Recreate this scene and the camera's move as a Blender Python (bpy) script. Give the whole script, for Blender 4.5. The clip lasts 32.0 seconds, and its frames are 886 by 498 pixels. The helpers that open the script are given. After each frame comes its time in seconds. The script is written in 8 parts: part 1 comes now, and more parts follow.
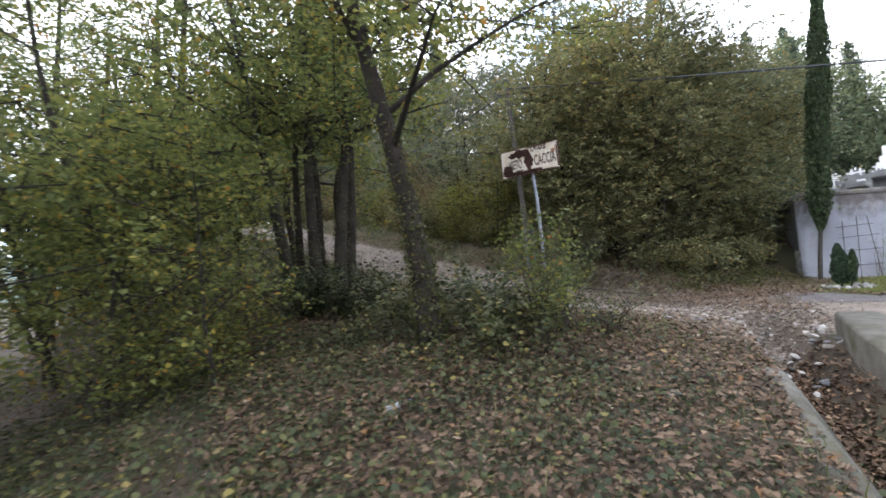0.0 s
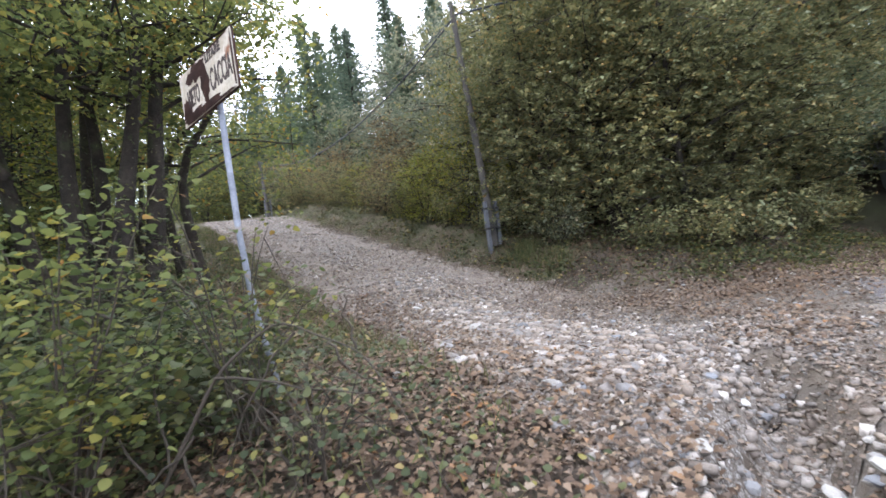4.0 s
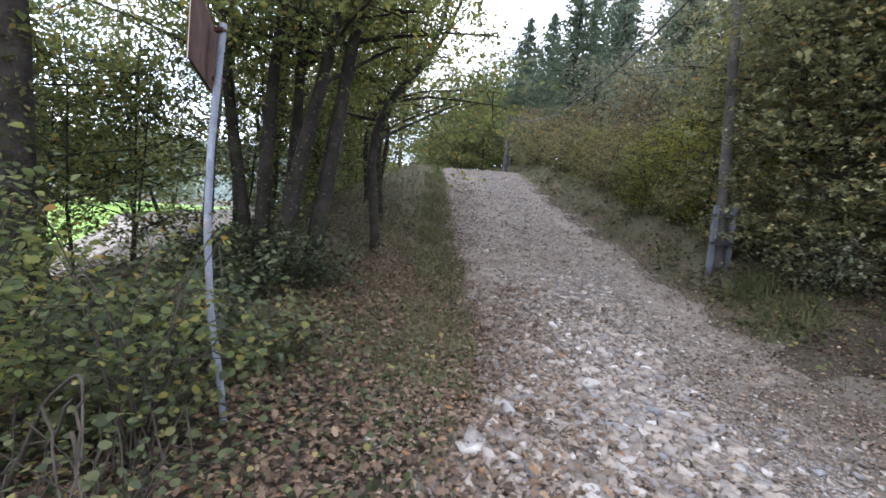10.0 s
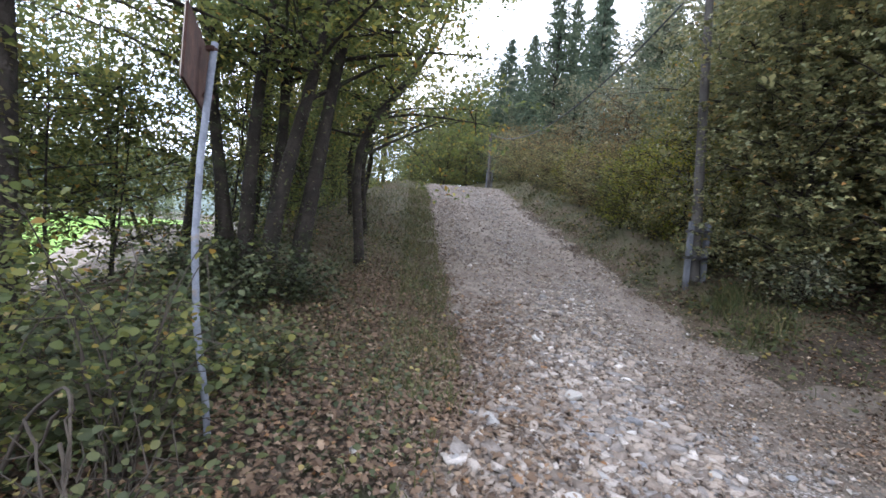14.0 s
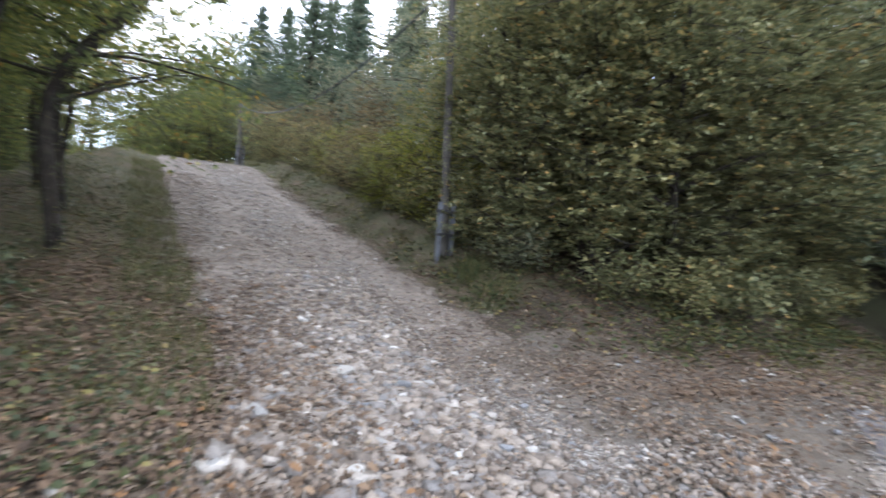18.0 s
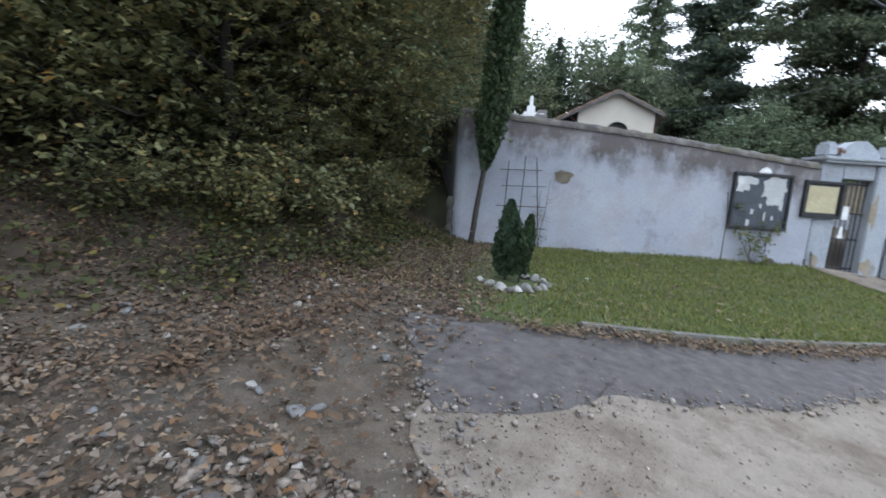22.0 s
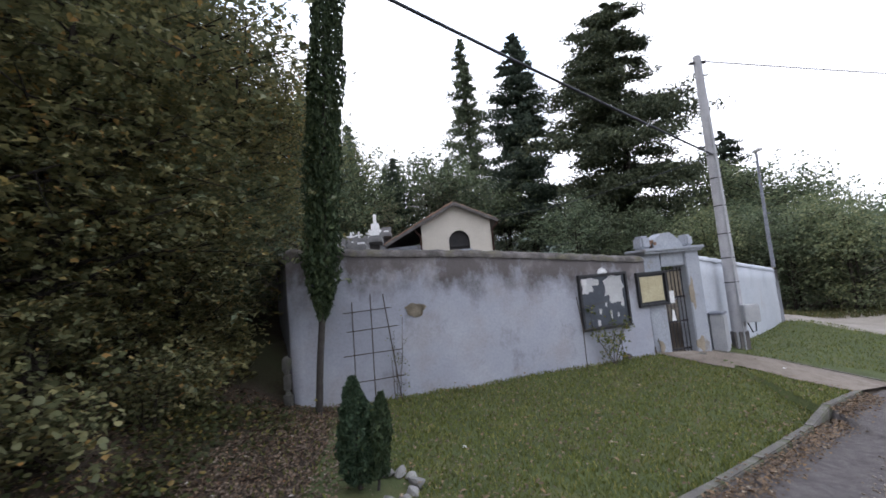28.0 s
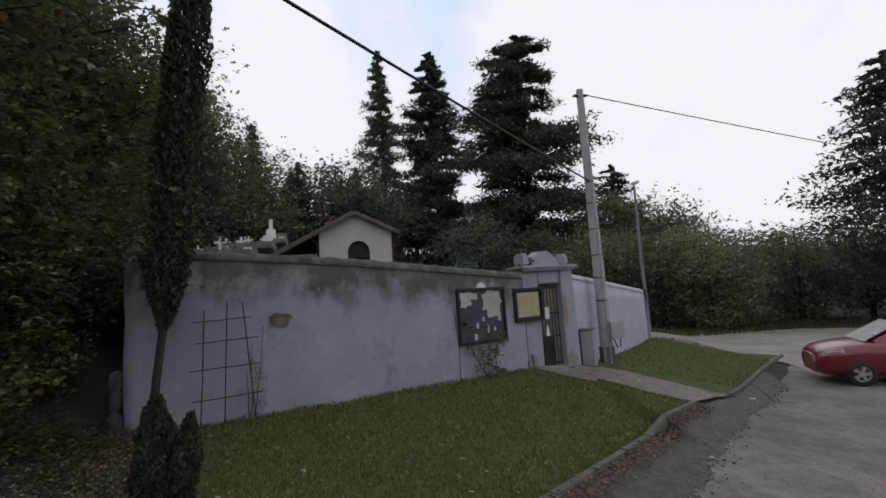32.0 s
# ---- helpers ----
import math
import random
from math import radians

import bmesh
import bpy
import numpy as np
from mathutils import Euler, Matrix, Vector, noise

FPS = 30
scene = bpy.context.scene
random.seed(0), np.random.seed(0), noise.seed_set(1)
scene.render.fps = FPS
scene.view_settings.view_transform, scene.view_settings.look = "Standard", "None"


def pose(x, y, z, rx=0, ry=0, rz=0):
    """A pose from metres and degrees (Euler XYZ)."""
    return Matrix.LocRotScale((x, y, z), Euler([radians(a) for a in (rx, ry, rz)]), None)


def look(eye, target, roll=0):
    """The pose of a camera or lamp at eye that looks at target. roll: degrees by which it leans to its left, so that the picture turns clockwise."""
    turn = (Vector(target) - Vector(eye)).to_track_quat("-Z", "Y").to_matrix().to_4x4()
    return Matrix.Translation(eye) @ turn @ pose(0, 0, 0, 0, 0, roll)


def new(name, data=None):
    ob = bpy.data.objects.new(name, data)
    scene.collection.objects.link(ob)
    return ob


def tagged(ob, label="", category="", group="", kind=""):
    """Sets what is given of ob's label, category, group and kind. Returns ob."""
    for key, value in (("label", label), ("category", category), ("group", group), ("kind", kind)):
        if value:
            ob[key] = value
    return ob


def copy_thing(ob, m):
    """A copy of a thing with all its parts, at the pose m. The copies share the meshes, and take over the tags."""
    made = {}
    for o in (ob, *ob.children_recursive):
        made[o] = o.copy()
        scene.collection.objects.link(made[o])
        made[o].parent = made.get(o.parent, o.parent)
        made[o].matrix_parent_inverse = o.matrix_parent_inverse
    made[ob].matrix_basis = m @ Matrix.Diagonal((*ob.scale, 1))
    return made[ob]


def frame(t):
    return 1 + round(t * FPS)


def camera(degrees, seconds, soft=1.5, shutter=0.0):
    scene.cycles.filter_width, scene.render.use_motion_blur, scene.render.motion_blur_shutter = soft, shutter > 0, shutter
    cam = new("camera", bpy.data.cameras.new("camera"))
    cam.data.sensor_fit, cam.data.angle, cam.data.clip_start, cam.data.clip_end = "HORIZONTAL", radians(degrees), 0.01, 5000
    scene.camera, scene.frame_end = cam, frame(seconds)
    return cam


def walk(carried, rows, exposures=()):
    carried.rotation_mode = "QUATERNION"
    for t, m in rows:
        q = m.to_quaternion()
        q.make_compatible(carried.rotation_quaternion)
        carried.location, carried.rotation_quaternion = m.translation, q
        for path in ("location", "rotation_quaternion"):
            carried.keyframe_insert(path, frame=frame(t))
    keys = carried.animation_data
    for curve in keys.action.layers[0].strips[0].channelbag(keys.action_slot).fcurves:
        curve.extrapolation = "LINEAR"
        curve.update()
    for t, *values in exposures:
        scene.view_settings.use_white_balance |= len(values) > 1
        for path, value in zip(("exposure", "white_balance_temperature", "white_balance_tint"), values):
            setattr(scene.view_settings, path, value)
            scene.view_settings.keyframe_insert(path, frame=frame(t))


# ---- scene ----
cam = camera(90.0, 32.0, soft=1.65, shutter=0.25)
PATH = [
    (0, (-4.961, -1.165, 0.916), (-3.951, 0.557, 1.043), -4.1),
    (1, (-3.619, -0.569, 0.693), (-2.411, 1.015, 0.862), -6.7),
    (2, (-2.836, -0.525, 0.855), (-1.892, 1.234, 0.968), -6.8),
    (2.5, (-2.444, -0.327, 0.933), (-1.505, 1.437, 0.863), -4.6),
    (3, (-1.848, -0.210, 0.967), (-0.910, 1.556, 0.932), -5.4),
    (5.5, (0.089, 0.791, 1.267), (0.210, 2.782, 1.414), -4.6),
    (6, (0.343, 0.975, 1.291), (0.211, 2.964, 1.456), -1.6),
    (6.5, (0.556, 1.056, 1.422), (0.200, 3.023, 1.475), -2.1),
    (7, (0.680, 0.976, 1.469), (0.386, 2.951, 1.588), 2.6),
    (7.5, (0.606, 0.940, 1.506), (0.312, 2.919, 1.508), 4.3),
    (8, (0.650, 0.947, 1.561), (0.379, 2.925, 1.434), 6.6),
    (8.5, (0.657, 0.964, 1.571), (0.350, 2.933, 1.408), 7.2),
    (9, (0.678, 0.943, 1.567), (0.344, 2.911, 1.446), 6.2),
    (9.5, (0.694, 0.934, 1.566), (0.355, 2.901, 1.452), 5.4),
    (10, (0.680, 0.948, 1.571), (0.352, 2.916, 1.430), 5.1),
    (10.5, (0.684, 0.924, 1.564), (0.350, 2.892, 1.438), 4.9),
    (11, (0.697, 0.908, 1.565), (0.351, 2.875, 1.452), 4.9),
    (11.5, (0.727, 0.879, 1.562), (0.386, 2.849, 1.515), 4.4),
    (12, (0.722, 0.865, 1.559), (0.394, 2.838, 1.528), 5.2),
    (12.5, (0.711, 0.863, 1.561), (0.413, 2.840, 1.536), 4.9),
    (13, (0.694, 0.856, 1.556), (0.416, 2.836, 1.528), 5.4),
    (13.5, (0.676, 0.865, 1.556), (0.423, 2.849, 1.505), 5.5),
    (14, (0.678, 0.879, 1.562), (0.418, 2.861, 1.497), 5.2),
    (14.5, (0.677, 0.886, 1.569), (0.428, 2.869, 1.483), 5.7),
    (15, (0.671, 0.882, 1.570), (0.480, 2.871, 1.482), 5.5),
    (15.5, (0.646, 0.870, 1.583), (0.557, 2.866, 1.487), 6.0),
    (17.5, (0.569, 0.894, 1.451), (0.637, 2.893, 1.423), 2.5),
    (18, (0.626, 1.103, 1.415), (1.409, 2.943, 1.383), 4.8),
    (18.5, (0.863, 1.920, 1.528), (2.243, 3.367, 1.476), 4.8),
    (19, (1.259, 1.793, 1.454), (3.016, 2.735, 1.302), 6.1),
    (19.5, (2.172, 1.956, 1.163), (4.094, 2.411, 0.848), 5.2),
    (20, (2.211, 1.529, 1.104), (4.137, 1.709, 0.596), 1.6),
    (20.5, (2.275, 1.496, 1.102), (4.205, 1.719, 0.628), 2.0),
    (21, (2.538, 1.826, 1.111), (4.466, 2.217, 0.752), 4.5),
    (21.5, (2.807, 2.035, 1.127), (4.720, 2.492, 0.761), 0.7),
    (22, (3.040, 1.969, 1.193), (4.882, 2.689, 0.901), 4.0),
    (22.5, (3.132, 2.165, 1.329), (4.899, 3.048, 1.019), 6.8),
    (23, (3.540, 2.270, 1.387), (5.336, 3.075, 1.032), 5.2),
    (23.5, (3.835, 2.297, 1.423), (5.602, 3.165, 1.071), 3.0),
    (24, (4.170, 2.198, 1.449), (6.026, 2.779, 0.981), 3.2),
    (24.5, (4.108, 2.126, 1.510), (5.978, 2.807, 1.315), 1.3),
    (25, (4.080, 1.977, 1.601), (5.944, 2.703, 1.578), -2.7),
    (25.5, (4.319, 1.966, 1.548), (6.212, 2.587, 1.723), -4.9),
    (27.5, (4.105, 2.219, 1.835), (6.086, 2.429, 2.013), -5.4),
    (28, (4.338, 1.983, 1.792), (6.326, 2.114, 1.976), -5.5),
    (28.5, (4.660, 1.796, 1.734), (6.649, 1.839, 1.937), -5.5),
    (29, (4.761, 1.667, 1.685), (6.750, 1.623, 1.892), -5.3),
    (29.5, (4.789, 1.622, 1.672), (6.775, 1.522, 1.878), -5.5),
    (30, (4.769, 1.549, 1.658), (6.753, 1.407, 1.863), -5.2),
    (30.5, (4.719, 1.468, 1.660), (6.698, 1.260, 1.861), -4.4),
    (31, (4.660, 1.436, 1.676), (6.634, 1.224, 1.921), -3.7),
    (31.5, (4.631, 1.386, 1.677), (6.603, 1.157, 1.917), -3.6),
    (32, (4.591, 1.337, 1.690), (6.562, 1.076, 1.904), -3.9),
]
walk(cam, [(t, look(eye, target, roll)) for t, eye, target, roll in PATH],
     exposures=[(0.0, 1.0, 6500, 13), (1.0, 1.35, 6500, 13), (2.0, 1.47, 6400, 14), (3.0, 1.75, 6350, 14), (6.0, 1.2, 6150, 15), (9.0, 1.23, 6150, 15), (15.0, 1.23, 6150, 15), (18.0, 1.38, 6150, 12), (19.0, 1.15, 6050, 8), (20.0, 0.7, 6150, 7), (21.0, 0.45, 6100, 8), (22.0, 0.58, 6100, 8), (23.0, 0.88, 6400, 6), (24.0, 1.05, 6400, 5), (25.0, 1.12, 6350, 6), (28.0, 0.08, 6500, 16), (30.0, -0.8, 6600, 16), (32.0, -1.1, 6750, 14)])

# ---- sky and sun ----
SUN_EL, SUN_ROT = radians(36), radians(17)
world = bpy.data.worlds.new("sky")
scene.world = world
world.use_nodes = True
wn, wl = world.node_tree.nodes, world.node_tree.links
wn.clear()
w_out = wn.new("ShaderNodeOutputWorld")
w_bg = wn.new("ShaderNodeBackground")
w_sky = wn.new("ShaderNodeTexSky")
w_sky.sky_type, w_sky.sun_disc, w_sky.sun_elevation, w_sky.sun_rotation = "NISHITA", False, SUN_EL, SUN_ROT
w_co = wn.new("ShaderNodeTexCoord")
w_noise = wn.new("ShaderNodeTexNoise")
w_noise.inputs["Scale"].default_value, w_noise.inputs["Detail"].default_value = 2.2, 6.0
w_ramp = wn.new("ShaderNodeValToRGB")
w_ramp.color_ramp.elements[0].position, w_ramp.color_ramp.elements[1].position = 0.33, 0.52
w_cloud = wn.new("ShaderNodeMix")
w_cloud.data_type = "RGBA"
w_cloud.inputs["B"].default_value = (10.0, 10.5, 11.4, 1)
wl.new(w_co.outputs["Generated"], w_noise.inputs["Vector"])
wl.new(w_noise.outputs["Fac"], w_ramp.inputs["Fac"])
wl.new(w_ramp.outputs["Color"], w_cloud.inputs["Factor"])
w_haze = wn.new("ShaderNodeMix")
w_haze.data_type, w_haze.blend_type = "RGBA", "ADD"
w_haze.inputs["Factor"].default_value, w_haze.inputs["B"].default_value = 1.0, (4.4, 6.2, 8.4, 1)
wl.new(w_sky.outputs["Color"], w_haze.inputs["A"])
wl.new(w_haze.outputs["Result"], w_cloud.inputs["A"])
wl.new(w_cloud.outputs["Result"], w_bg.inputs["Color"])
w_bg.inputs["Strength"].default_value = 0.185
wl.new(w_bg.outputs["Background"], w_out.inputs["Surface"])

sun = new("sun", bpy.data.lights.new("sun", "SUN"))
sun.data.energy, sun.data.angle, sun.data.color = 0.7, radians(20), (1.0, 0.97, 0.91)
sun.matrix_world = look((0, 0, 0), (-math.sin(SUN_ROT) * math.cos(SUN_EL), -math.cos(SUN_ROT) * math.cos(SUN_EL), -math.sin(SUN_EL)))
sun.location = (0, 0, 60)

# ---- small tools ----
rng = np.random.default_rng(7)


def thing(name, at=(0, 0, 0), label="", category="", group="", kind="", turn=0.0):
    ob = new(name)
    ob.empty_display_size = 0.2
    ob.matrix_world = pose(*at, 0, 0, turn)
    return tagged(ob, label, category, group, kind)


def mesh_from(name, verts, faces, material, smooth=False):
    me = bpy.data.meshes.new(name)
    verts = np.asarray(verts, dtype=np.float32)
    if isinstance(faces, np.ndarray):
        n, k = faces.shape
        me.vertices.add(len(verts))
        me.vertices.foreach_set("co", verts.ravel())
        me.loops.add(n * k)
        me.loops.foreach_set("vertex_index", faces.astype(np.int32).ravel())
        me.polygons.add(n)
        me.polygons.foreach_set("loop_start", np.arange(0, n * k, k, dtype=np.int32))
        me.update(calc_edges=True)
    else:
        me.from_pydata(verts.tolist(), [], faces)
    if smooth:
        me.polygons.foreach_set("use_smooth", np.ones(len(me.polygons), dtype=bool))
    me.materials.append(material)
    me.validate()
    return me


def put(name, me, parent=None, label="", category="", group="", kind="", at=None):
    ob = new(name, me)
    if parent is not None:
        ob.parent = parent
    if at is not None:
        ob.matrix_local = at
    return tagged(ob, label, category, group, kind)


def part(name, bm, material, parent, label="", smooth=False, at=None):
    me = bpy.data.meshes.new(name)
    bm.normal_update()
    bm.to_mesh(me)
    bm.free()
    me.materials.append(material)
    if smooth:
        me.polygons.foreach_set("use_smooth", np.ones(len(me.polygons), dtype=bool))
    return put(name, me, parent, label, at=at)


def box_bm(size, centre=(0, 0, 0), bevel=0.0, taper=1.0, bm=None):
    own = bm is None
    bm = bmesh.new() if own else bm
    made = bmesh.ops.create_cube(bm, size=1.0)["verts"]
    for v in made:
        k = taper if v.co.z > 0 else 1.0
        v.co = Vector((v.co.x * size[0] * k + centre[0], v.co.y * size[1] * k + centre[1], v.co.z * size[2] + centre[2]))
    if bevel:
        edges = list({e for v in made for e in v.link_edges})
        bmesh.ops.bevel(bm, geom=edges, offset=bevel, segments=2, affect="EDGES")
    return bm


def tube(path, radii, sides=8, cap=True):
    """Vertices and quads of a tube along a path."""
    path = np.asarray(path, float)
    radii = np.broadcast_to(np.asarray(radii, float), (len(path),))
    d = np.gradient(path, axis=0)
    d /= np.linalg.norm(d, axis=1)[:, None] + 1e-9
    ref = np.array([0.31, 0.95, 0.05]) if abs(d[0][2]) > 0.7 else np.array([0.0, 0.0, 1.0])
    u = np.cross(d, ref)
    u /= np.linalg.norm(u, axis=1)[:, None] + 1e-9
    v = np.cross(d, u)
    a = np.linspace(0, 2 * np.pi, sides, endpoint=False)
    ring = path[:, None] + radii[:, None, None] * (np.cos(a)[None, :, None] * u[:, None] + np.sin(a)[None, :, None] * v[:, None])
    verts = ring.reshape(-1, 3)
    i = np.arange(len(path) - 1)[:, None] * sides
    j = np.arange(sides)[None]
    k = (j + 1) % sides
    faces = np.stack([i + j, i + k, i + sides + k, i + sides + j], -1).reshape(-1, 4)
    return verts, faces


def join(pieces):
    verts, faces, n = [], [], 0
    for v, f in pieces:
        verts.append(v)
        faces.append(np.asarray(f) + n)
        n += len(v)
    return np.concatenate(verts), np.concatenate(faces)


def tube_part(name, path, radii, material, parent, label="", sides=8, smooth=True):
    v, f = tube(path, radii, sides)
    return put(name, mesh_from(name, v, f, material, smooth), parent, label)


def bend(a, b, n=8, sag=0.0, wob=0.0, seed=0):
    r = np.random.default_rng(seed)
    t = np.linspace(0, 1, n)[:, None]
    p = np.asarray(a, float) * (1 - t) + np.asarray(b, float) * t
    p[:, 2] -= sag * 4 * (t * (1 - t))[:, 0]
    if wob:
        q = r.normal(0, wob, (n, 3)) * np.sin(np.pi * t)
        p += np.cumsum(q, axis=0) * 0.5
    return p


# ---- materials ----
def nodes_of(name):
    m = bpy.data.materials.new(name)
    m.use_nodes = True
    n, l = m.node_tree.nodes, m.node_tree.links
    return m, n, l, n["Principled BSDF"]


def noise_node(n, l, scale, detail=5.0, rough=0.6, coord="Object"):
    co = n.new("ShaderNodeTexCoord")
    t = n.new("ShaderNodeTexNoise")
    t.inputs["Scale"].default_value, t.inputs["Detail"].default_value, t.inputs["Roughness"].default_value = scale, detail, rough
    l.new(co.outputs[coord], t.inputs["Vector"])
    return t


def ramp_node(n, l, source, stops):
    r = n.new("ShaderNodeValToRGB")
    e = r.color_ramp.elements
    while len(e) < len(stops):
        e.new(0.5)
    for k, (p, c) in enumerate(stops):
        e[k].position, e[k].color = p, (*c, 1)
    l.new(source, r.inputs["Fac"])
    return r


def mix_node(n, l, fac, a, b, mode="MIX"):
    m = n.new("ShaderNodeMix")
    m.data_type, m.blend_type = "RGBA", mode
    for key, value in (("Factor", fac), ("A", a), ("B", b)):
        if isinstance(value, (int, float)):
            m.inputs[key].default_value = value
        elif isinstance(value, tuple):
            m.inputs[key].default_value = (*value, 1)
        else:
            l.new(value, m.inputs[key])
    return m.outputs["Result"]


def surface(name, stops, scale=6.0, fine=60.0, rough=0.9, bump=0.3, depth=0.01, metal=0.0, blotch=None, coord="Object", spec=0.3):
    """Two scales of noise in the colour, fine relief; blotch: (colour, scale, low, high) for stains."""
    m, n, l, b = nodes_of(name)
    big = noise_node(n, l, scale, coord=coord)
    small = noise_node(n, l, fine, 4.0, 0.7, coord)
    col = ramp_node(n, l, big.outputs["Fac"], stops).outputs["Color"]
    grain = ramp_node(n, l, small.outputs["Fac"], [(0.3, (0.62, 0.62, 0.62)), (0.7, (1.2, 1.2, 1.2))]).outputs["Color"]
    col = mix_node(n, l, 0.7, col, grain, "MULTIPLY")
    if blotch:
        st = noise_node(n, l, blotch[1], 6.0, 0.65, coord)
        f = ramp_node(n, l, st.outputs["Fac"], [(blotch[2], (0, 0, 0)), (blotch[3], (1, 1, 1))]).outputs["Color"]
        col = mix_node(n, l, f, col, blotch[0])
    l.new(col, b.inputs["Base Color"])
    b.inputs["Roughness"].default_value, b.inputs["Metallic"].default_value = rough, metal
    b.inputs["Specular IOR Level"].default_value = spec
    if bump:
        bp = n.new("ShaderNodeBump")
        bp.inputs["Strength"].default_value, bp.inputs["Distance"].default_value = bump, depth
        l.new(small.outputs["Fac"], bp.inputs["Height"])
        l.new(bp.outputs["Normal"], b.inputs["Normal"])
    return m


def island(name, stops, rough=0.7, through_light=0.0, by_object=False, grain=0.0, spec=0.25):
    """Colour varies from piece to piece; through_light: how much a leaf lets light through."""
    m, n, l, b = nodes_of(name)
    if by_object:
        source = n.new("ShaderNodeObjectInfo").outputs["Random"]
    else:
        source = n.new("ShaderNodeNewGeometry").outputs["Random Per Island"]
    col = ramp_node(n, l, source, stops).outputs["Color"]
    if through_light and not by_object:
        # one plant is browner or paler than the next
        own = ramp_node(n, l, n.new("ShaderNodeObjectInfo").outputs["Random"], [(0.0, (0.72, 0.72, 0.72)), (0.35, (1.0, 0.98, 0.95)), (0.7, (1.2, 1.08, 0.95)), (1.0, (0.92, 1.0, 1.15))]).outputs["Color"]
        col = mix_node(n, l, 1.0, col, own, "MULTIPLY")
    if grain:
        t = noise_node(n, l, grain, 4.0, 0.7)
        g = ramp_node(n, l, t.outputs["Fac"], [(0.3, (0.6, 0.6, 0.6)), (0.7, (1.15, 1.15, 1.15))]).outputs["Color"]
        col = mix_node(n, l, 0.8, col, g, "MULTIPLY")
        bp = n.new("ShaderNodeBump")
        bp.inputs["Strength"].default_value, bp.inputs["Distance"].default_value = 0.4, 0.01
        l.new(t.outputs["Fac"], bp.inputs["Height"])
        l.new(bp.outputs["Normal"], b.inputs["Normal"])
    l.new(col, b.inputs["Base Color"])
    b.inputs["Roughness"].default_value = rough
    b.inputs["Specular IOR Level"].default_value = spec
    if through_light:
        tr = n.new("ShaderNodeBsdfTranslucent")
        l.new(col, tr.inputs["Color"])
        mx = n.new("ShaderNodeMixShader")
        mx.inputs["Fac"].default_value = through_light
        l.new(b.outputs["BSDF"], mx.inputs[1])
        l.new(tr.outputs["BSDF"], mx.inputs[2])
        l.new(mx.outputs["Shader"], n["Material Output"].inputs["Surface"])
    return m


M = {}
M["soil"] = surface("soil", [(0.25, (0.03, 0.023, 0.017)), (0.5, (0.056, 0.042, 0.03)), (0.75, (0.088, 0.066, 0.048))], 1.3, 22, 0.95, 0.8, 0.03,
                    blotch=((0.05, 0.056, 0.028), 0.5, 0.5, 0.68))
M["dirt"] = surface("packed_dirt", [(0.3, (0.080, 0.063, 0.047)), (0.5, (0.110, 0.088, 0.067)), (0.7, (0.142, 0.116, 0.091))], 4.5, 55, 0.95, 0.9, 0.02, blotch=((0.125, 0.108, 0.092), 1.6, 0.5, 0.66))
M["asphalt"] = surface("asphalt", [(0.3, (0.072, 0.064, 0.064)), (0.5, (0.108, 0.096, 0.095)), (0.7, (0.150, 0.135, 0.131))], 9.0, 120, 0.94, 1.0, 0.012,
                       blotch=((0.118, 0.108, 0.102), 2.6, 0.50, 0.78))
M["kerb"] = surface("kerb_stone", [(0.3, (0.095, 0.089, 0.080)), (0.5, (0.135, 0.127, 0.115)), (0.7, (0.185, 0.175, 0.160))], 6.0, 70, 0.95, 0.7, 0.01, blotch=((0.085, 0.092, 0.05), 3.5, 0.48, 0.66))
M["lawn"] = surface("lawn_soil", [(0.3, (0.052, 0.068, 0.025)), (0.7, (0.080, 0.100, 0.036))], 1.6, 35, 0.95, 0.8, 0.03, blotch=((0.105, 0.105, 0.045), 1.7, 0.52, 0.72))
M["field"] = surface("meadow", [(0.3, (0.13, 0.24, 0.035)), (0.7, (0.19, 0.32, 0.06))], 0.25, 8, 0.95, 0.3, 0.03)
M["render_wall"] = surface("blue_grey_plaster", [(0.3, (0.38, 0.405, 0.445)), (0.5, (0.43, 0.455, 0.495)), (0.7, (0.47, 0.49, 0.52))], 0.8, 28, 0.92, 0.35, 0.006,
                           blotch=((0.38, 0.37, 0.37), 1.7, 0.58, 0.75))
M["pillar"] = surface("grey_plaster", [(0.3, (0.27, 0.29, 0.325)), (0.7, (0.35, 0.37, 0.40))], 1.5, 30, 0.92, 0.4, 0.006, blotch=((0.20, 0.18, 0.155), 2.2, 0.58, 0.7))
M["cap"] = surface("mossy_wall_cap", [(0.3, (0.055, 0.05, 0.047)), (0.5, (0.105, 0.095, 0.09)), (0.75, (0.20, 0.185, 0.178))], 4.5, 40, 0.95, 0.9, 0.02, blotch=((0.11, 0.102, 0.07), 3.0, 0.5, 0.65))
M["bare_plaster"] = surface("bare_brown_plaster", [(0.3, (0.2, 0.17, 0.13)), (0.7, (0.31, 0.265, 0.2))], 5, 60, 0.95, 0.6, 0.008)
M["chapel"] = surface("cream_plaster", [(0.3, (0.490, 0.451, 0.389)), (0.7, (0.588, 0.544, 0.475))], 0.8, 26, 0.92, 0.25, 0.005)
M["tile"] = island("clay_tile", [(0.0, (0.16, 0.09, 0.06)), (0.5, (0.22, 0.13, 0.09)), (1.0, (0.13, 0.09, 0.07))], 0.9, 0, True, 30)
